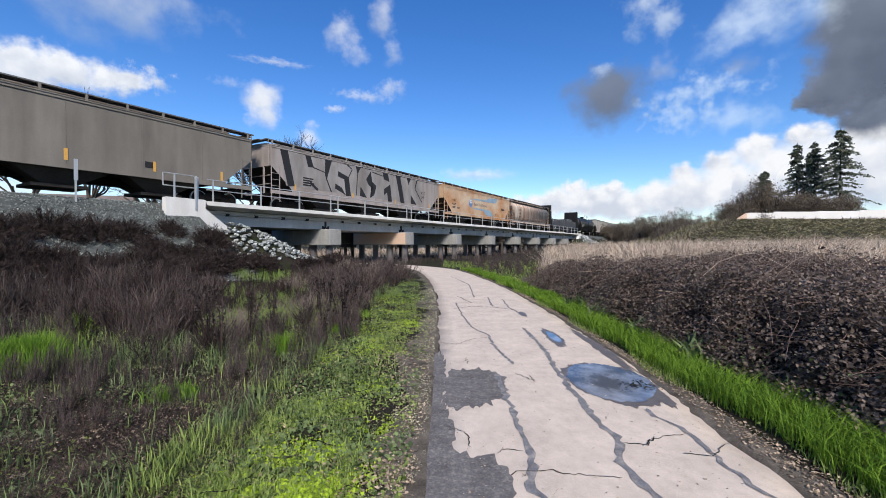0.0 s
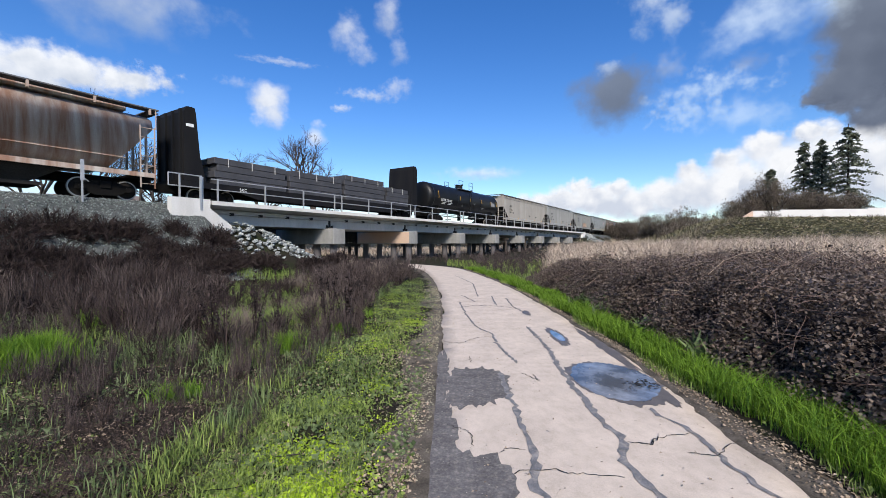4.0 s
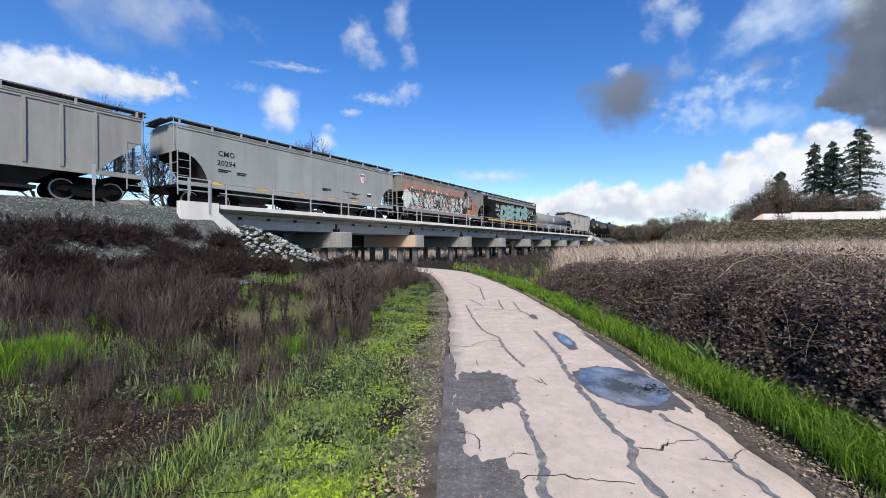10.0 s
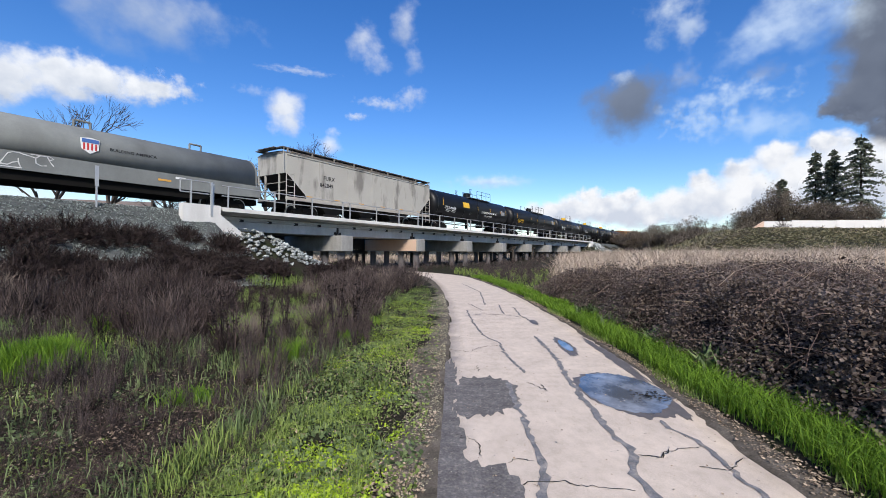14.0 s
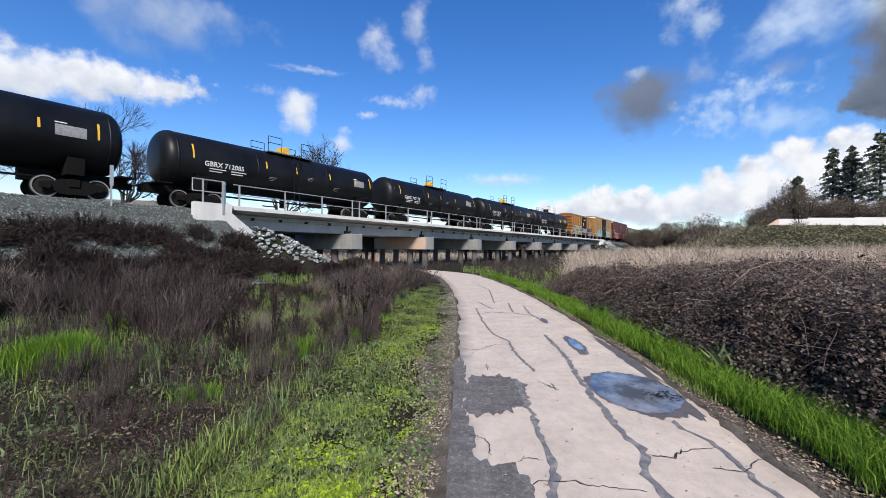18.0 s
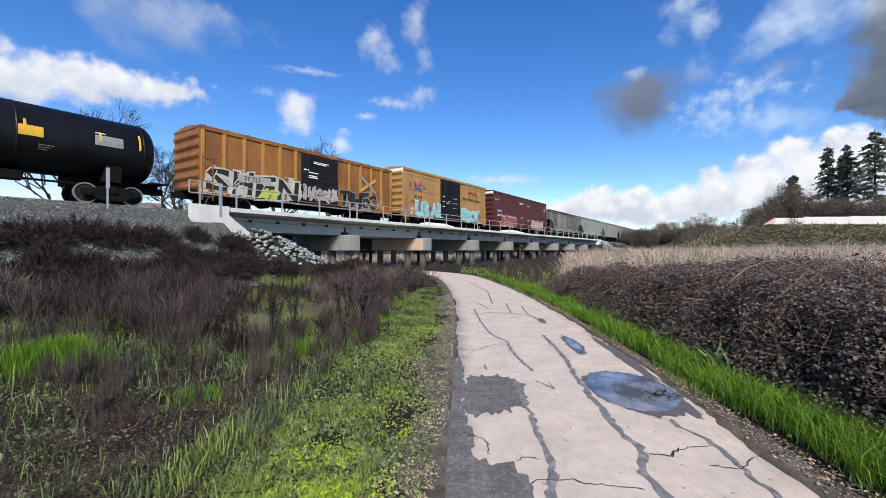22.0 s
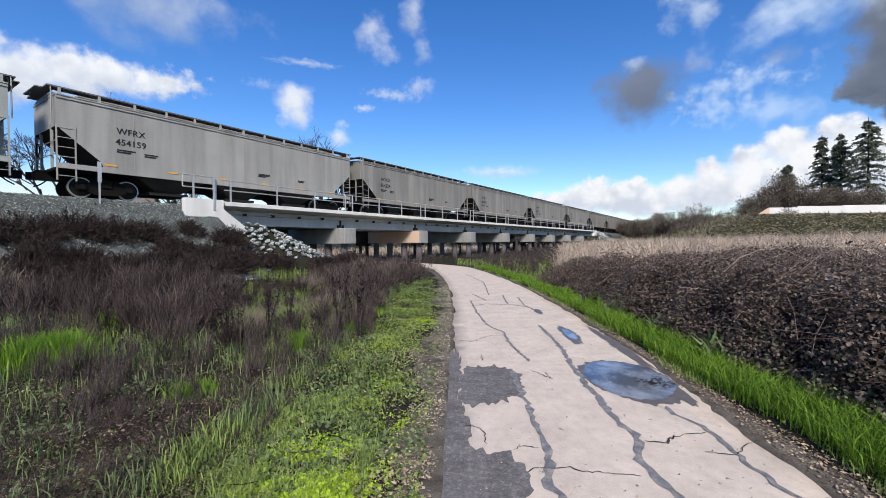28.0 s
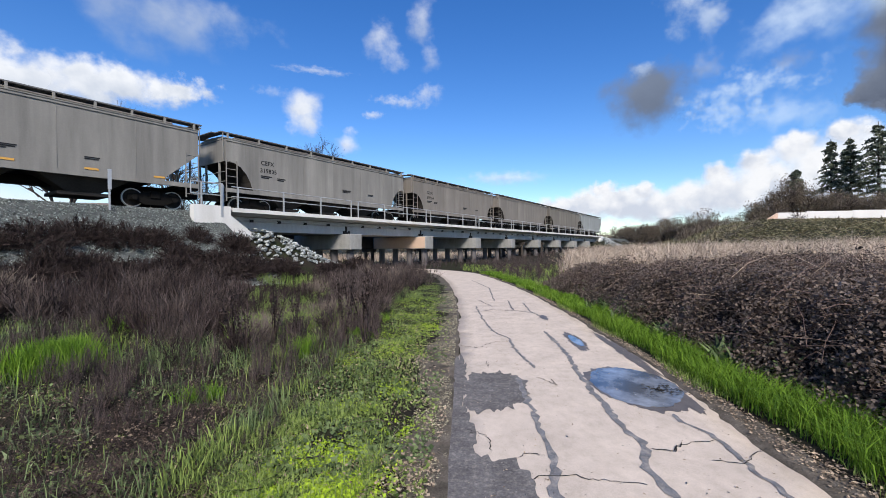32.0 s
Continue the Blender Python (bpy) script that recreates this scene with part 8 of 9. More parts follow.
STONES = [stone_mesh(s) for s in range(6)]
rng = np.random.default_rng(15)
for name, s0, s1, n, lab in (("riprap_near", 9.6, 19.6, 520, "heap of pale riprap stones at the foot of the abutment"), ("riprap_far", 89.5, 99, 150, "pale riprap stones at the far abutment")):
    heap = thing("riprap", Matrix(), lab, "stones", "stone heaps")
    for i in range(n):
        s = rng.uniform(s0, s1)
        d = TRACK_D - rng.uniform(1.5, 6.2)
        p = on_track(s, d, 0)
        r = rng.uniform(0.07, 0.17) * (1 if s < 50 else 2.2)
        again("stone", STONES[rng.integers(0, 6)], heap, pose(p.x, p.y, float(height(p.x, p.y)) + 0.10 + 0.35 * r, rng.uniform(-30, 30), rng.uniform(-30, 30), rng.uniform(0, 360)) @ Matrix.Diagonal((r * 1.25, r, r, 1)))


def build_gravel():
    """Loose stones over the ballast slope, small and many."""
    rng = np.random.default_rng(16)
    n = 34000
    s = rng.uniform(-4, 11.3, n)
    y = -rng.uniform(1.4, 8.6, n)
    prof_y = (-8.2, -7.0, -5.6, -4.2, -3.2, -2.7, -2.3, 0)
    prof_z = (0.0, 0.55, 1.35, 2.25, 2.9, 3.3, 3.5, 3.56)
    z = np.interp(y, prof_y, prof_z) + 0.075
    a = rng.normal(0, 1, (n, 4, 3))
    a /= np.linalg.norm(a, axis=2)[..., None]
    c = on_track(0, TRACK_D, 0)
    px = c.x + s * U.x + y * N.x
    py = c.y + s * U.y + y * N.y
    v = np.stack([px, py, z], 1)[:, None] + a * rng.uniform(0.022, 0.06, n)[:, None, None]
    b = np.arange(n)[:, None, None] * 4
    f = (b + np.array([[0, 1, 2], [0, 2, 3], [0, 3, 1], [1, 3, 2]])[None]).reshape(-1, 3)
    m = leafy("gravel_stones", (0.022, 0.027, 0.0255), (0.34, 0.375, 0.355), 0.9, 0.0, size=6, curve=(0.35, 1.6))
    stuff("gravel", (v.reshape(-1, 3), f), m, "loose grey crushed stones of the ballast", "gravel")


build_gravel()


# ---- trees ----
def branches(seed, h, spread, levels=5, forks=3, first=0.28):
    """The limbs of a bare tree as tapered bars."""
    rng = np.random.default_rng(seed)
    segs = []

    def grow(p, d, L, r, lev):
        q = p + d * L
        segs.append((p, (p + q) / 2 + rng.normal(0, 0.05 * L, 3), q, r))
        if lev == 0:
            return
        for _ in range(forks if lev > 1 else forks + 1):
            nd = d + rng.normal(0, spread, 3)
            nd[2] = nd[2] + 0.10
            nd /= np.linalg.norm(nd)
            at = p + (q - p) * rng.uniform(0.55, 1.0)
            grow(at, nd, L * rng.uniform(0.60, 0.82), r * 0.58, lev - 1)
    grow(np.zeros(3), np.array([0, 0, 1.0]), h * first, h * 0.018, levels)
    p = np.array([[a, b, c] for a, b, c, _ in segs])
    r = np.array([[w, w * .85, w * .62] for *_, w in segs])
    big = r[:, 0] > h * 0.0035
    return (p, r, big)


def bare_tree(x, y, z, h, seed, label, spread=0.42, levels=5, forks=3, name="tree"):
    p, r, big = branches(seed, h, spread, levels, forks)
    ob = thing(name, pose(x, y, z), label, "tree", "trees")
    for nm, k in (("trunk", big), ("crown", ~big)):
        v, f = ribbons(p[k], np.maximum(r[k], 0.012))
        o = new(nm, raw_mesh(nm, v, f, BARK))
        o.parent = ob
    return ob


def leafy_tree(x, y, z, h, w, seed, material, label, n=5200, size=0.35, name="tree", low=0.12, slim=0.33):
    """A tree with a short trunk, limbs, and an uneven crown of many small leaf clumps with gaps."""
    rng = np.random.default_rng(seed)
    ob = thing(name, pose(x, y, z), label, "tree", "trees")
    p, r, big = branches(seed, h * 1.02, 0.5, 4, 4, 0.3)
    v, f = ribbons(p, np.maximum(r, 0.022))
    o = new("trunk", raw_mesh("trunk", v, f, BARK))
    o.parent = ob
    c = rng.normal(0, 1, (60, 3))
    c /= np.linalg.norm(c, axis=1)[:, None]
    c *= (rng.random(60) ** 0.5 * rng.uniform(0.6, 0.92, 60))[:, None]
    pick = rng.integers(0, 60, n)
    q = c[pick] + rng.normal(0, 0.11, (n, 3))
    q = 0.93 * q[np.linalg.norm(q, axis=1) < 1.0]
    q = q * [w / 2, w / 2, h * (1 - low) / 2] + [0, 0, h * (0.5 + low / 2)]
    q = q[q[:, 2] > 0.1]
    v, f = leaves(rng, q, size * 0.72, 0.1, max(slim, 0.15))
    o = new("crown", raw_mesh("crown", v, f, material))
    o.parent = ob
    return ob


def conifer(x, y, z, h, w, seed, label):
    """A tall redwood: straight trunk and whorls of drooping boughs with needle sprays."""
    rng = np.random.default_rng(seed)
    ob = thing("conifer_tree", pose(x, y, z), label, "tree", "conifers behind the wall")
    bm = bm_new()
    for i in range(8):
        rod(bm, (0, 0, h * i / 8), (0, 0, h * (i + 1) / 8), h * 0.014 * (1 - i / 8.6), 8)
    part("trunk", bm, BARK, ob)
    n = 150
    u = rng.random(n) ** 0.9
    hz = h * (0.12 + 0.86 * u)
    reach = w * (1 - u) ** 0.62 * rng.uniform(0.45, 1.1, n) + 0.15
    a = rng.random(n) * 6.283
    t = np.linspace(0, 1, 5)
    p = np.zeros((n, 5, 3))
    p[..., 0] = np.cos(a)[:, None] * reach[:, None] * t
    p[..., 1] = np.sin(a)[:, None] * reach[:, None] * t
    p[..., 2] = hz[:, None] + reach[:, None] * (0.25 * t - 0.45 * t ** 2)
    v, f = ribbons(p, np.repeat((0.06 * (1 - .8 * t))[None], n, 0))
    o = new("bough_whorl", raw_mesh("bough_whorl", v, f, BARK))
    o.parent = ob
    m = 15000
    i = rng.integers(0, n, m)
    k = rng.uniform(0.15, 1.0, m)
    at = np.stack([np.array([np.interp(kk, t, p[ii, :, c]) for ii, kk in zip(i, k)]) for c in range(3)], 1)
    q = at + rng.normal(0, 0.24, (m, 3)) * [1, 1, 0.5] * (0.35 + 0.65 * (1 - at[:, 2:3] / h))
    v, f = leaves(rng, q, 0.46, 0.5, 0.32)
    o = new("needle_mass", raw_mesh("needle_mass", v, f, NEEDLE))
    o.parent = ob
    return ob


def by_view(az, dist):
    a = radians(az)
    return dist * math.sin(a), dist * math.cos(a)


def plant_trees():
    # bare trees behind the track
    for az, dist, z, h, seed in ((-17.9, 62, 0, 24.5, 3), (-36.5, 52, 0, 16.5, 5), (-41.0, 60, 0, 20.0, 6), (-33.5, 55, 0, 14.0, 17), (-45.5, 48, 0, 17.0, 9), (-24.8, 68, 0, 21.0, 21)):
        x, y = by_view(az, dist)
        bare_tree(x, y, z, h, seed, "bare winter tree behind the railway bank", 0.38, 6, 3)
    # conifers and brown trees on the levee
    for az, dist, h, w, seed in ((42.0, 150, 26.2, 6.2, 1), (40.6, 152, 26.8, 6.0, 2), (43.9, 146, 28.4, 8.2, 3), (37.9, 150, 19.5, 5.0, 4)):
        x, y = by_view(az, dist)
        conifer(x, y, 3.0, h, w, seed, "tall dark green conifer behind the white wall")
    for az, dist, h, w, seed in ((37.7, 140, 19, 12, 11), (39.6, 138, 14.5, 12, 12), (41.6, 136, 13.5, 13, 13), (36.2, 138, 14, 12, 14), (43.8, 136, 11.5, 12, 15), (34.8, 135, 11.5, 12, 16)):
        x, y = by_view(az, dist)
        leafy_tree(x, y, 3.0, h, w, seed, BROWN_LEAF, "brownish bare-looking tree behind the wall", 9500, 0.6, low=0.05, slim=0.06)
    # thicket at the end of the bridge
    for az, dist, h, w, seed in ((30.2, 112, 10.0, 13, 21), (28.2, 116, 9.0, 12, 22), (26.4, 120, 8.6, 11, 23), (32.2, 108, 8.0, 11, 24), (24.8, 130, 9.5, 12, 25), (33.6, 106, 6.0, 9, 26), (29.2, 104, 6.0, 10, 27), (31.4, 104, 6.5, 9, 28)):
        x, y = by_view(az, dist)
        leafy_tree(x, y, 0.6, h, w, seed, BROWN_LEAF, "brown leafless thicket tree beyond the bridge", 10000, 0.5, low=0.0, slim=0.06)
    for az, dist, h, seed in ((29.0, 128, 15, 31), (24.6, 140, 15, 32), (26.0, 136, 13, 33), (36.0, 130, 15, 34), (22.6, 150, 13, 35)):
        x, y = by_view(az, dist)
        bare_tree(x, y, 0, h, seed, "bare grey winter tree in the distance")
    # dark thicket behind the bridge
    for i in range(12):
        p = on_track(8 + 8.5 * i, 42 + 3 * math.sin(i * 2.3), 0)
        if abs(p.x - float(path_centre(p.y))) > 3.5:
            leafy_tree(p.x, p.y, 0, 4.6 + 0.8 * math.sin(i * 1.9), 10.5, 90 + i, BROWN_LEAF, "low brown thicket behind the bridge", 6000, 0.4, low=0.0, slim=0.09)
    # trees along both sides of the track past the bridge
    for i in range(9):
        p = on_track(100 + 9 * i, 35 + 2 * math.sin(i * 2.7), 0)
        leafy_tree(p.x, p.y, 0, 6.6 + math.sin(i * 1.3), 11.5, 110 + i, BROWN_LEAF, "brown leafless tree behind the far track", 6000, 0.45, low=0.0, slim=0.07)
    for az, dist, h, seed in ((22.0, 128, 7.6, 131), (23.4, 124, 8.2, 132), (21.0, 138, 8.6, 133)):
        x, y = by_view(az, dist)
        leafy_tree(x, y, 0.5, h, 10, seed, BROWN_LEAF, "brown leafless thicket tree beyond the bridge", 8000, 0.5, low=0.0, slim=0.06)
    # low trees far behind the track
    for i in range(16):
        az = -52 + i * 4.6
        x, y = by_view(az, 170 + 20 * math.sin(i * 2.1))
        leafy_tree(x, y, 0, 8.5 + 2 * math.sin(i * 1.7), 17, 50 + i, BROWN_LEAF, "distant brown tree on the horizon", 1600, 0.7, low=0.0)


plant_trees()


# ---- white wall on the levee, house behind the track ----
def build_wall():
    w = thing("levee_wall", Matrix(), "long low white painted wall on top of the levee", "wall")
    x = 53.8
    k = 0
    while x < 130:
        h = 2.15 + 0.16 * min(k, 4) + 0.05 * (k % 2)
        a = 0.15 if k == 0 else 1.0
        out = [(x, 5.0), (x + 7.98, 5.0), (x + 7.98, 5.25 + h), (x + (2.6 if k == 0 else 0), 5.25 + h)]
        if k == 0:
            out = [(x, 5.0), (x + 2.98, 5.0), (x + 2.98, 5.25 + h), (x, 5.55)]
            part("wall_end", prism(bm_new(), out, 77.0, 77.3, "y"), CONCRETE_TAN, w, "tan sloping end of the wall")
            out = [(x + 3.0, 5.0), (x + 7.98, 5.0), (x + 7.98, 5.25 + h), (x + 3.0, 5.25 + h)]
        part("wall_panel", prism(bm_new(), out, 77.0, 77.3, "y"), WHITE_PAINT, w)
        x += 8.0
        k += 1


build_wall()
tagged(scene.objects["levee_wall"], kind="structure")


def build_house(x, y, turn, L, w, h, roof, wall, label):
    m = thing("house", pose(x, y, 0, 0, 0, turn), label, "house", "houses behind the track")
    part("wall", box(bm_new(), -L / 2, L / 2, -w / 2, w / 2, 0, h), wall, m)
    part("roof", prism(bm_new(), [(-w / 2 - 0.5, h), (0, h + w * 0.24), (w / 2 + 0.5, h), (w / 2 + 0.5, h - 0.15), (0, h + w * 0.24 - 0.18), (-w / 2 - 0.5, h - 0.15)], -L / 2 - 0.5, L / 2 + 0.5), roof, m)
    for i in range(4):
        part("window", box(bm_new(), -L / 2 + 1.5 + i * L / 4.4, -L / 2 + 2.7 + i * L / 4.4, -w / 2 - 0.04, -w / 2 - 0.005, h - 2.0, h - 0.9), STEEL_DARK, m)


HOUSE_PAINT = mat("pale_house_paint", (0.5, 0.48, 0.45), 0.85, var=0.1, size=0.5, grain=15, bump=0.1)
ROOF = mat("grey_brown_shingles", (0.16, 0.13, 0.115), 0.9, var=0.25, size=1.2, grain=14, bump=0.3)
x, y = by_view(-42.5, 74)
build_house(x, y, 20, 15, 9, 6.0, ROOF, HOUSE_PAINT, "pale house with a shingled roof behind the track")
x, y = by_view(-37.0, 92)
build_house(x, y, 50, 16, 9, 6.5, ROOF, HOUSE_PAINT, "pale house with a brown shingled roof far behind the track")

# ---- clouds: far sheets that drift slowly ----
def cloud_mat(seed, light, shade, soft, ragged, scale, aspect, thick, tones):
    m = bpy.data.materials.new("cloud")
    m.use_nodes = True
    n, link = m.node_tree.nodes, m.node_tree.links.new
    n.remove(n["Principled BSDF"])
    co = n.new("ShaderNodeTexCoord")
    place = n.new("ShaderNodeMapping")
    place.inputs["Scale"].default_value = (aspect, 1, 1)
    place.inputs["Location"].default_value = (seed * 3.7, seed * 1.3, seed * 2.1)
    link(co.outputs["Object"], place.inputs["Vector"])
    no = n.new("ShaderNodeTexNoise")
    no.inputs["Scale"].default_value, no.inputs["Detail"].default_value, no.inputs["Roughness"].default_value = scale, 6, 0.52
    link(place.outputs[0], no.inputs["Vector"])
    dist = n.new("ShaderNodeVectorMath")
    dist.operation = "LENGTH"
    link(co.outputs["Object"], dist.inputs[0])

    def math_node(op, a, b):
        k = n.new("ShaderNodeMath")
        k.operation = op
        for i, v in enumerate((a, b)):
            if isinstance(v, (int, float)):
                k.inputs[i].default_value = v
            else:
                link(v, k.inputs[i])
        return k.outputs[0]
    inside = math_node("SUBTRACT", 0.72, dist.outputs["Value"])
    wave = math_node("MULTIPLY", math_node("SUBTRACT", no.outputs["Fac"], 0.5), ragged)
    body = math_node("ADD", inside, wave)
    alpha = n.new("ShaderNodeMapRange")
    alpha.interpolation_type = "SMOOTHSTEP"
    alpha.inputs["From Min"].default_value, alpha.inputs["From Max"].default_value = 0.0, soft
    alpha.inputs["To Max"].default_value = thick
    link(body, alpha.inputs["Value"])
    rim = n.new("ShaderNodeMapRange")
    rim.inputs["From Min"].default_value, rim.inputs["From Max"].default_value = 0.98, 0.80
    link(dist.outputs["Value"], rim.inputs["Value"])
    cover = math_node("MULTIPLY", alpha.outputs[0], rim.outputs[0])
    fine = n.new("ShaderNodeTexNoise")
    fine.inputs["Scale"].default_value, fine.inputs["Detail"].default_value = scale * 0.95, 5
    link(place.outputs[0], fine.inputs["Vector"])
    sep = n.new("ShaderNodeSeparateXYZ")
    link(co.outputs["Object"], sep.inputs[0])
    tone = math_node("ADD", math_node("MULTIPLY", sep.outputs["Z"], 0.45), fine.outputs["Fac"])
    ramp = n.new("ShaderNodeMapRange")
    ramp.inputs["From Min"].default_value, ramp.inputs["From Max"].default_value = tones
    link(tone, ramp.inputs["Value"])
    mix = n.new("ShaderNodeMix")
    mix.data_type = "RGBA"
    mix.inputs["A"].default_value, mix.inputs["B"].default_value = (*shade, 1), (*light, 1)
    link(ramp.outputs[0], mix.inputs["Factor"])
    glow = n.new("ShaderNodeEmission")
    link(mix.outputs["Result"], glow.inputs["Color"])
    clear = n.new("ShaderNodeBsdfTransparent")
    both = n.new("ShaderNodeMixShader")
    link(cover, both.inputs[0])
    link(clear.outputs[0], both.inputs[1])
    link(glow.outputs[0], both.inputs[2])
    link(both.outputs[0], n["Material Output"].inputs["Surface"])
    return m


CLOUDS = []


def cloud_sheet(name, seed, rx, ry, material):
    """A sheet with a billowing outline, in its own half sizes."""
    rng = np.random.default_rng(seed)
    ph = rng.random(5) * 6.283
    bm = bm_new()
    c = bm.verts.new((0, 0, 0))
    rings = []
    for q in (0.35, 0.7, 1.0):
        row = []
        for i in range(64):
            a = 2 * math.pi * i / 64
            k = 1 - 0.05 * (1 + math.sin(3 * a + ph[0])) - 0.04 * abs(math.sin(5 * a + ph[1])) - 0.03 * abs(math.sin(9 * a + ph[2]))
            row.append(bm.verts.new((q * k * math.cos(a), 0.05 * (1 - q * q), q * k * math.sin(a))))
        rings.append(row)
    for i in range(64):
        j = (i + 1) % 64
        bm.faces.new((c, rings[0][i], rings[0][j]))
        for a, b in zip(rings, rings[1:]):
            bm.faces.new((a[i], b[i], b[j], a[j]))
    me = mesh_of(name, bm, material)
    ob = new(name, me)
    ob.scale = (rx, max(rx, ry) * 0.3, ry)
    return ob


W_LIGHT, W_SHADE = (0.68, 0.70, 0.74), (0.42, 0.47, 0.56)
SKY_D = 2400
order = [0]


def cloud(az, el, w, h, light=W_LIGHT, shade=W_SHADE, soft=0.6, ragged=1.5, scale=2.0, thick=1.0, speed=3.3, label="small white cloud in the blue sky", tilt=0.0, tones=(0.15, 0.70)):
    """A cloud seen at that bearing and height in degrees, w by h degrees across."""
    order[0] += 1
    k = order[0]
    dist = SKY_D + 9 * k
    rx, ry = dist * math.tan(radians(w / 2)) * 1.35, dist * math.tan(radians(h / 2)) * 1.35
    aspect = rx / ry
    ob = cloud_sheet("cloud", k, rx, ry, cloud_mat(k, light, shade, soft, ragged, scale, min(aspect, 4), thick, tones))
    tagged(ob, label, "cloud", "clouds in the sky", "structure")
    a, e = radians(az), radians(el)
    p = Vector((math.sin(a) * math.cos(e), math.cos(a) * math.cos(e), math.sin(e))) * dist
    CLOUDS.append((ob, p, -az, tilt, speed))
    return ob


GREYC, GREYD = (0.150, 0.178, 0.238), (0.090, 0.110, 0.157)
# low white haze bank along the horizon behind the track
for az, el, w, h in ((-50, 3.5, 34, 12), (-30, 3.0, 34, 10), (-10, 2.5, 34, 8.5), (-64, 4, 30, 12)):
    cloud(az, el, w, h, (0.70, 0.73, 0.78), (0.60, 0.65, 0.73), 0.7, 0.5, 1.0, 0.95, 1.2, "low pale cloud bank along the horizon")
# white bank over the train
cloud(-50, 16.3, 17, 7.0, soft=0.5, ragged=1.2, tilt=-5, label="long bright white cloud bank")
cloud(-43.0, 17.3, 14, 5.8, soft=0.5, ragged=1.2, tilt=-7, label="long bright white cloud bank")
cloud(-37.2, 17.7, 9.5, 4.0, soft=0.55, ragged=1.2, tilt=-9, label="bright tip of the white cloud bank")
cloud(-39, 24.4, 17, 9.0, (0.42, 0.47, 0.56), (0.32, 0.39, 0.50), 0.9, 1.5, 1.5, 0.55, label="thin grey veil of cloud")
cloud(-33.0, 26.0, 17, 5.5, (0.48, 0.53, 0.62), (0.36, 0.43, 0.54), 0.9, 1.5, 1.5, 0.5, label="thin grey veil of cloud")
# small clouds over the bridge
cloud(-12.8, 26.2, 5.0, 6.4, soft=0.8, ragged=1.37, scale=1.7, thick=0.70)
cloud(-10.8, 24.3, 4.4, 4.0, soft=0.9, ragged=1.30, thick=0.45)
cloud(-6.9, 29.0, 4.0, 7.0, soft=0.9, ragged=1.58, scale=1.7, thick=0.61)
cloud(-5.9, 25.0, 3.2, 4.6, soft=0.9, ragged=1.58, scale=1.7, thick=0.41)
cloud(-22.6, 17.6, 5.2, 6.2, thick=0.95, soft=0.55, ragged=0.94, scale=1.5)
cloud(-22.4, 15.8, 5.4, 3.8, soft=0.7, ragged=1.01, thick=0.7)
cloud(-17.2, 13.7, 4.2, 3.4, thick=0.85, soft=0.8, ragged=0.86, scale=1.5)
cloud(-16.7, 15.4, 2.4, 1.8, soft=0.9, ragged=1.01, thick=0.49)
cloud(-9.8, 19.4, 9.0, 2.0, soft=0.9, ragged=1.30, thick=0.57, tilt=4)
cloud(-6.4, 20.4, 5.4, 3.4, soft=0.9, ragged=1.44, scale=1.7, thick=0.53)
cloud(-13.7, 17.6, 3.4, 1.4, soft=0.8, ragged=0.86, thick=0.66, tilt=-6)
cloud(-21.0, 22.3, 10.0, 1.3, soft=0.9, ragged=1.22, thick=0.49)
cloud(-26.5, 19.3, 5.0, 1.7, soft=0.9, ragged=1.08, thick=0.29)
cloud(5.0, 9.5, 14.0, 2.6, soft=0.8, ragged=0.72, thick=0.61, speed=2.0, label="flat white cloud streak near the horizon")
# grey cloud and the light clouds round it
cloud(22.8, 18.2, 12.5, 9.6, (0.145, 0.18, 0.255), (0.115, 0.145, 0.21), 0.5, 0.9, 1.7, 1.0, label="small dark grey cloud")
cloud(21.8, 21.3, 3.6, 2.2, (0.45, 0.52, 0.62), (0.33, 0.40, 0.52), 0.9, 1.2, 1.5, 0.6, label="pale rim of the small grey cloud")
cloud(27.2, 27.2, 7.4, 7.4, (0.55, 0.62, 0.72), (0.36, 0.45, 0.58), 0.9, 1.7, 1.9, 0.85)
cloud(29.0, 25.0, 5.6, 4.4, (0.55, 0.62, 0.72), (0.36, 0.45, 0.58), 0.9, 1.6, 1.8, 0.55)
cloud(28.8, 20.4, 4.5, 3.8, (0.36, 0.42, 0.54), (0.29, 0.36, 0.49), 0.9, 1.5, 1.6, 0.5)
cloud(32.4, 17.4, 14, 5.4, (0.55, 0.65, 0.78), (0.40, 0.52, 0.68), 0.9, 2.1, 2.4, 0.6, label="thin streaked white cloud")
cloud(31.0, 14.8, 10, 3.6, (0.55, 0.65, 0.78), (0.40, 0.52, 0.68), 0.9, 2.1, 2.4, 0.5, label="thin streaked white cloud")
cloud(38.0, 23.4, 16, 9.0, (0.62, 0.71, 0.82), (0.46, 0.58, 0.72), 0.9, 1.6, 1.6, 0.75, label="broad soft white cloud", tilt=-12)
cloud(36.2, 19.2, 4.0, 3.4, (0.30, 0.34, 0.43), (0.26, 0.31, 0.41), 0.9, 1.2, 1.5, 0.55, label="small grey cloud")
cloud(35.5, 14.0, 10, 5.0, (0.58, 0.68, 0.80), (0.46, 0.58, 0.72), 0.9, 1.6, 1.6, 0.5, label="thin white cloud veil")
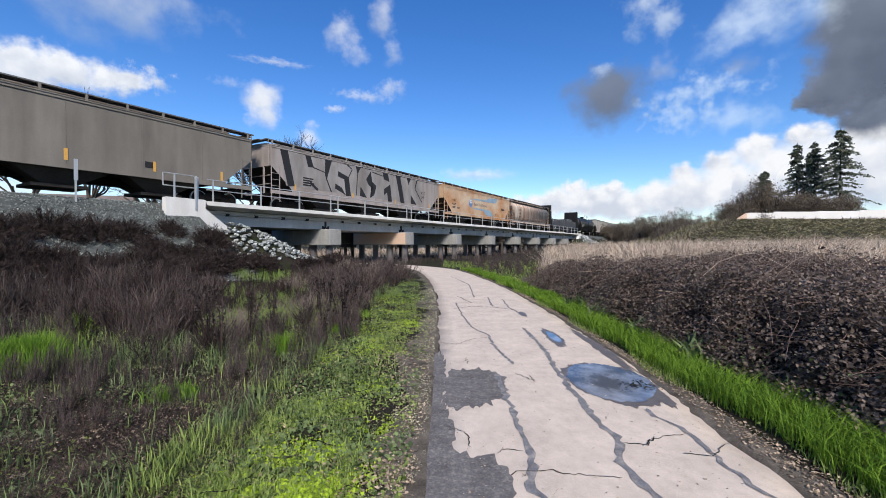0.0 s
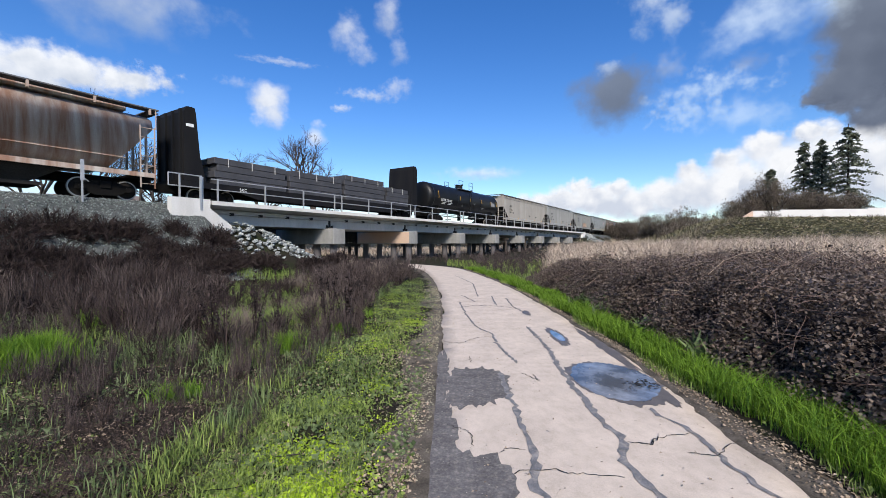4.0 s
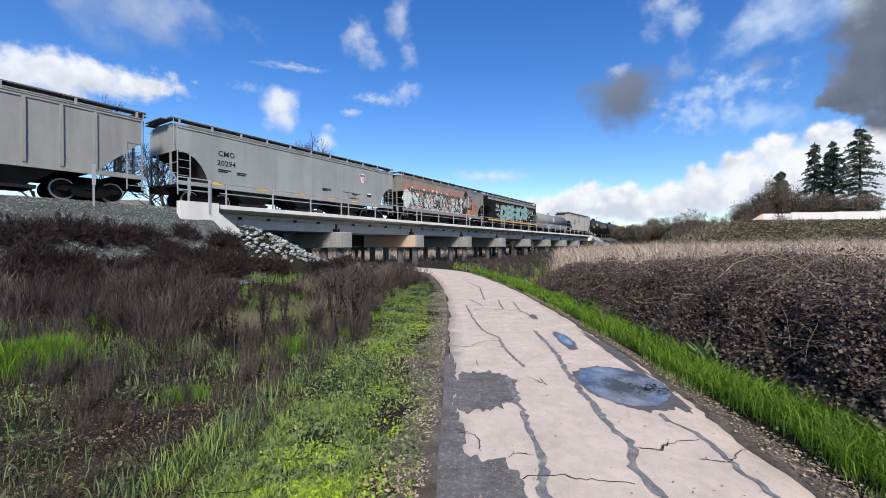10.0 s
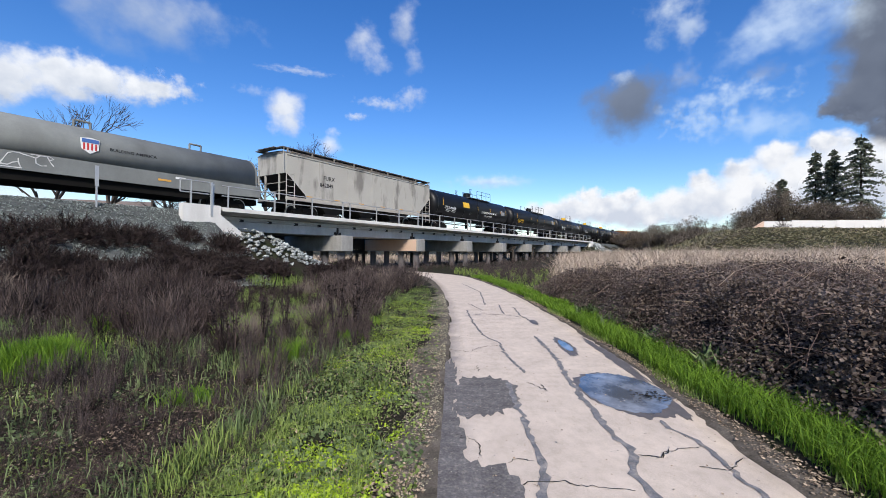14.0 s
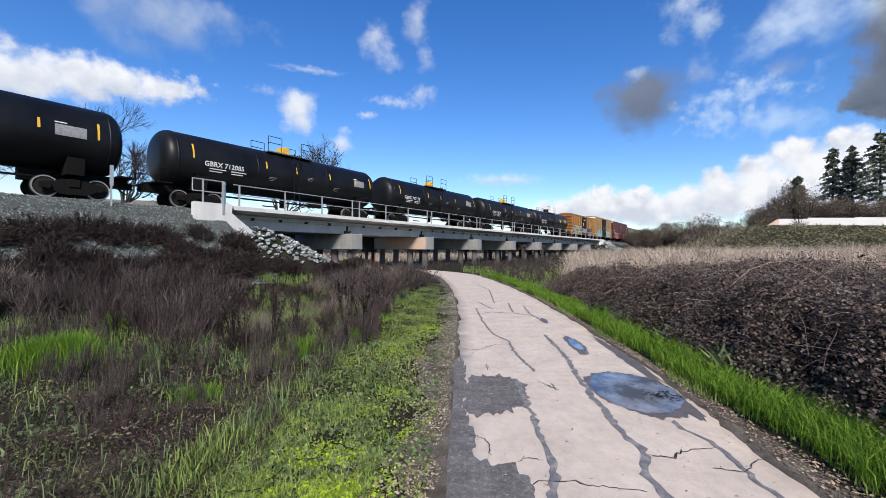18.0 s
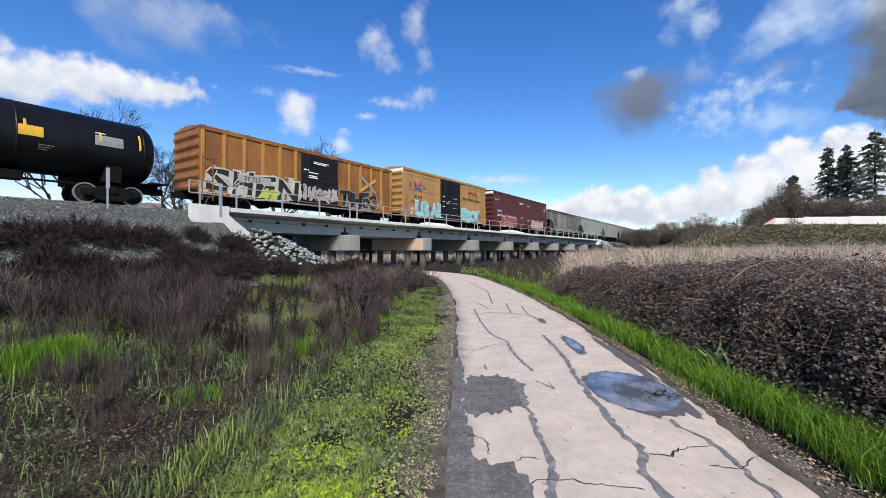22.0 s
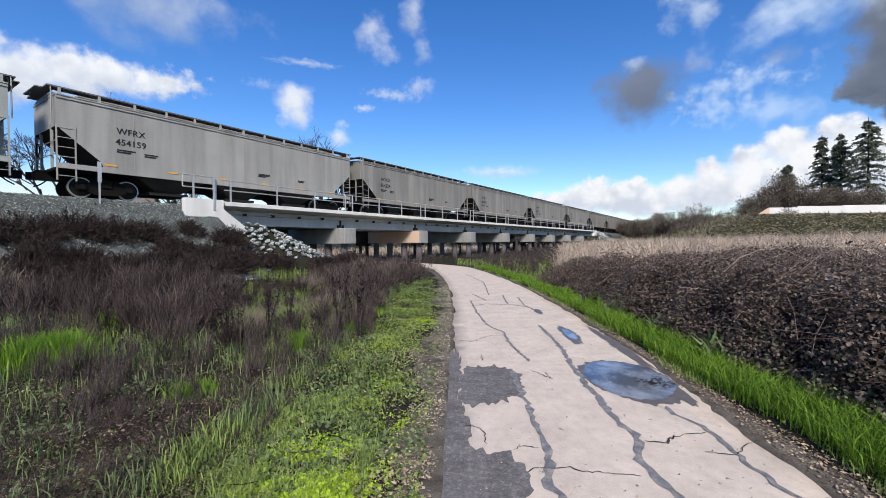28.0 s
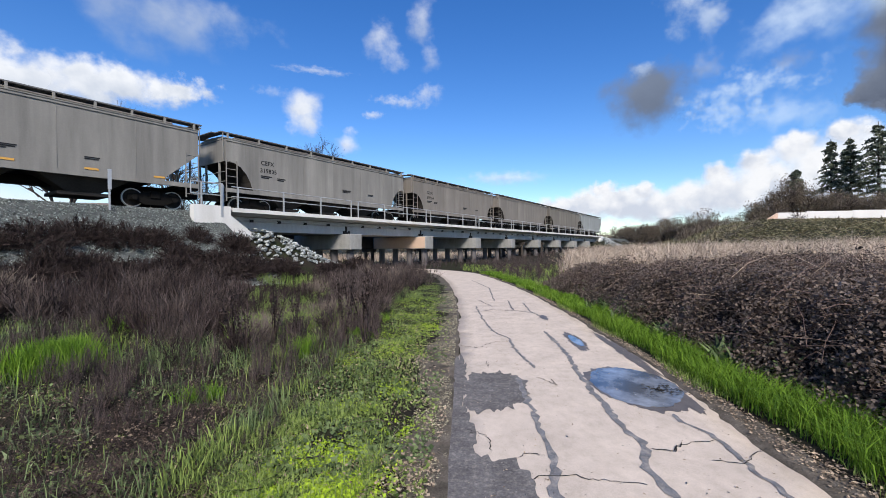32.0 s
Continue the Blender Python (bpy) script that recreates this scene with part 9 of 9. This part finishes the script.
# cumulus along the horizon
for az, el, w, h in ((12.5, 5.0, 9, 4.6), (16.0, 5.4, 9, 5.4), (20.0, 5.2, 9, 5.8), (24.0, 5.0, 10, 5.6), (28.0, 5.4, 9, 6.0), (32.0, 5.8, 10, 7.0), (36.0, 6.4, 10, 8.4), (40.0, 7.0, 11, 9.4), (44.5, 7.4, 12, 9.4), (50, 7.6, 14, 10), (30.4, 8.3, 3.2, 3.4), (18.0, 7.4, 4.2, 2.6), (34.0, 9.2, 4.4, 4.0), (37.4, 10.3, 5.4, 4.0), (22.6, 6.9, 5, 2.8), (41.4, 11.2, 5.0, 3.0), (58, 9, 14, 13)):
    cloud(az, el, w, h, (0.69, 0.70, 0.725), (0.47, 0.51, 0.59), 0.42, 0.85, 1.7, 1.0, 1.4, "bright white cumulus cloud on the horizon", tones=(0.36, 0.66))
# big grey cloud
for az, el, w, h in ((46.0, 18.8, 10.5, 12), (47.5, 22, 13, 14), (43.8, 16.2, 7.0, 6.5), (56, 20, 16, 20), (42.6, 26.2, 5.0, 4.6), (49, 13.4, 13, 6.5), (45.6, 15.0, 7.0, 5.0), (47.4, 12.6, 7.0, 4.0), (47.0, 11.4, 6.5, 4.4), (44.6, 13.8, 6.0, 3.4), (42.4, 14.6, 4.6, 2.6), (51, 20, 14, 16)):
    cloud(az, el, w, h, GREYC, GREYD, 0.38, 1.15, 1.6, 1.0, 3.0, "large dark grey rain cloud")
cloud(48.5, 10.0, 8, 3.5, (0.36, 0.40, 0.49), (0.27, 0.31, 0.40), 0.6, 1.0, 1.3, 0.8, 2.0, "grey underside of the cloud bank")

TRAIN_V = 16.4


def motions():
    for car, s in CARS:
        walk(car, [(t, track_pose(s + 0.12 - TRAIN_V * t, TRACK_D, RAIL_Z)) for t in (0, 32)])
    for ob, p, turn, tilt, speed in CLOUDS:
        walk(ob, [(t, Matrix.Translation(p + Vector((speed * (t - 12), 0, 0))) @ pose(0, 0, 0, 0, tilt, turn)) for t in (0, 32)])


motions()
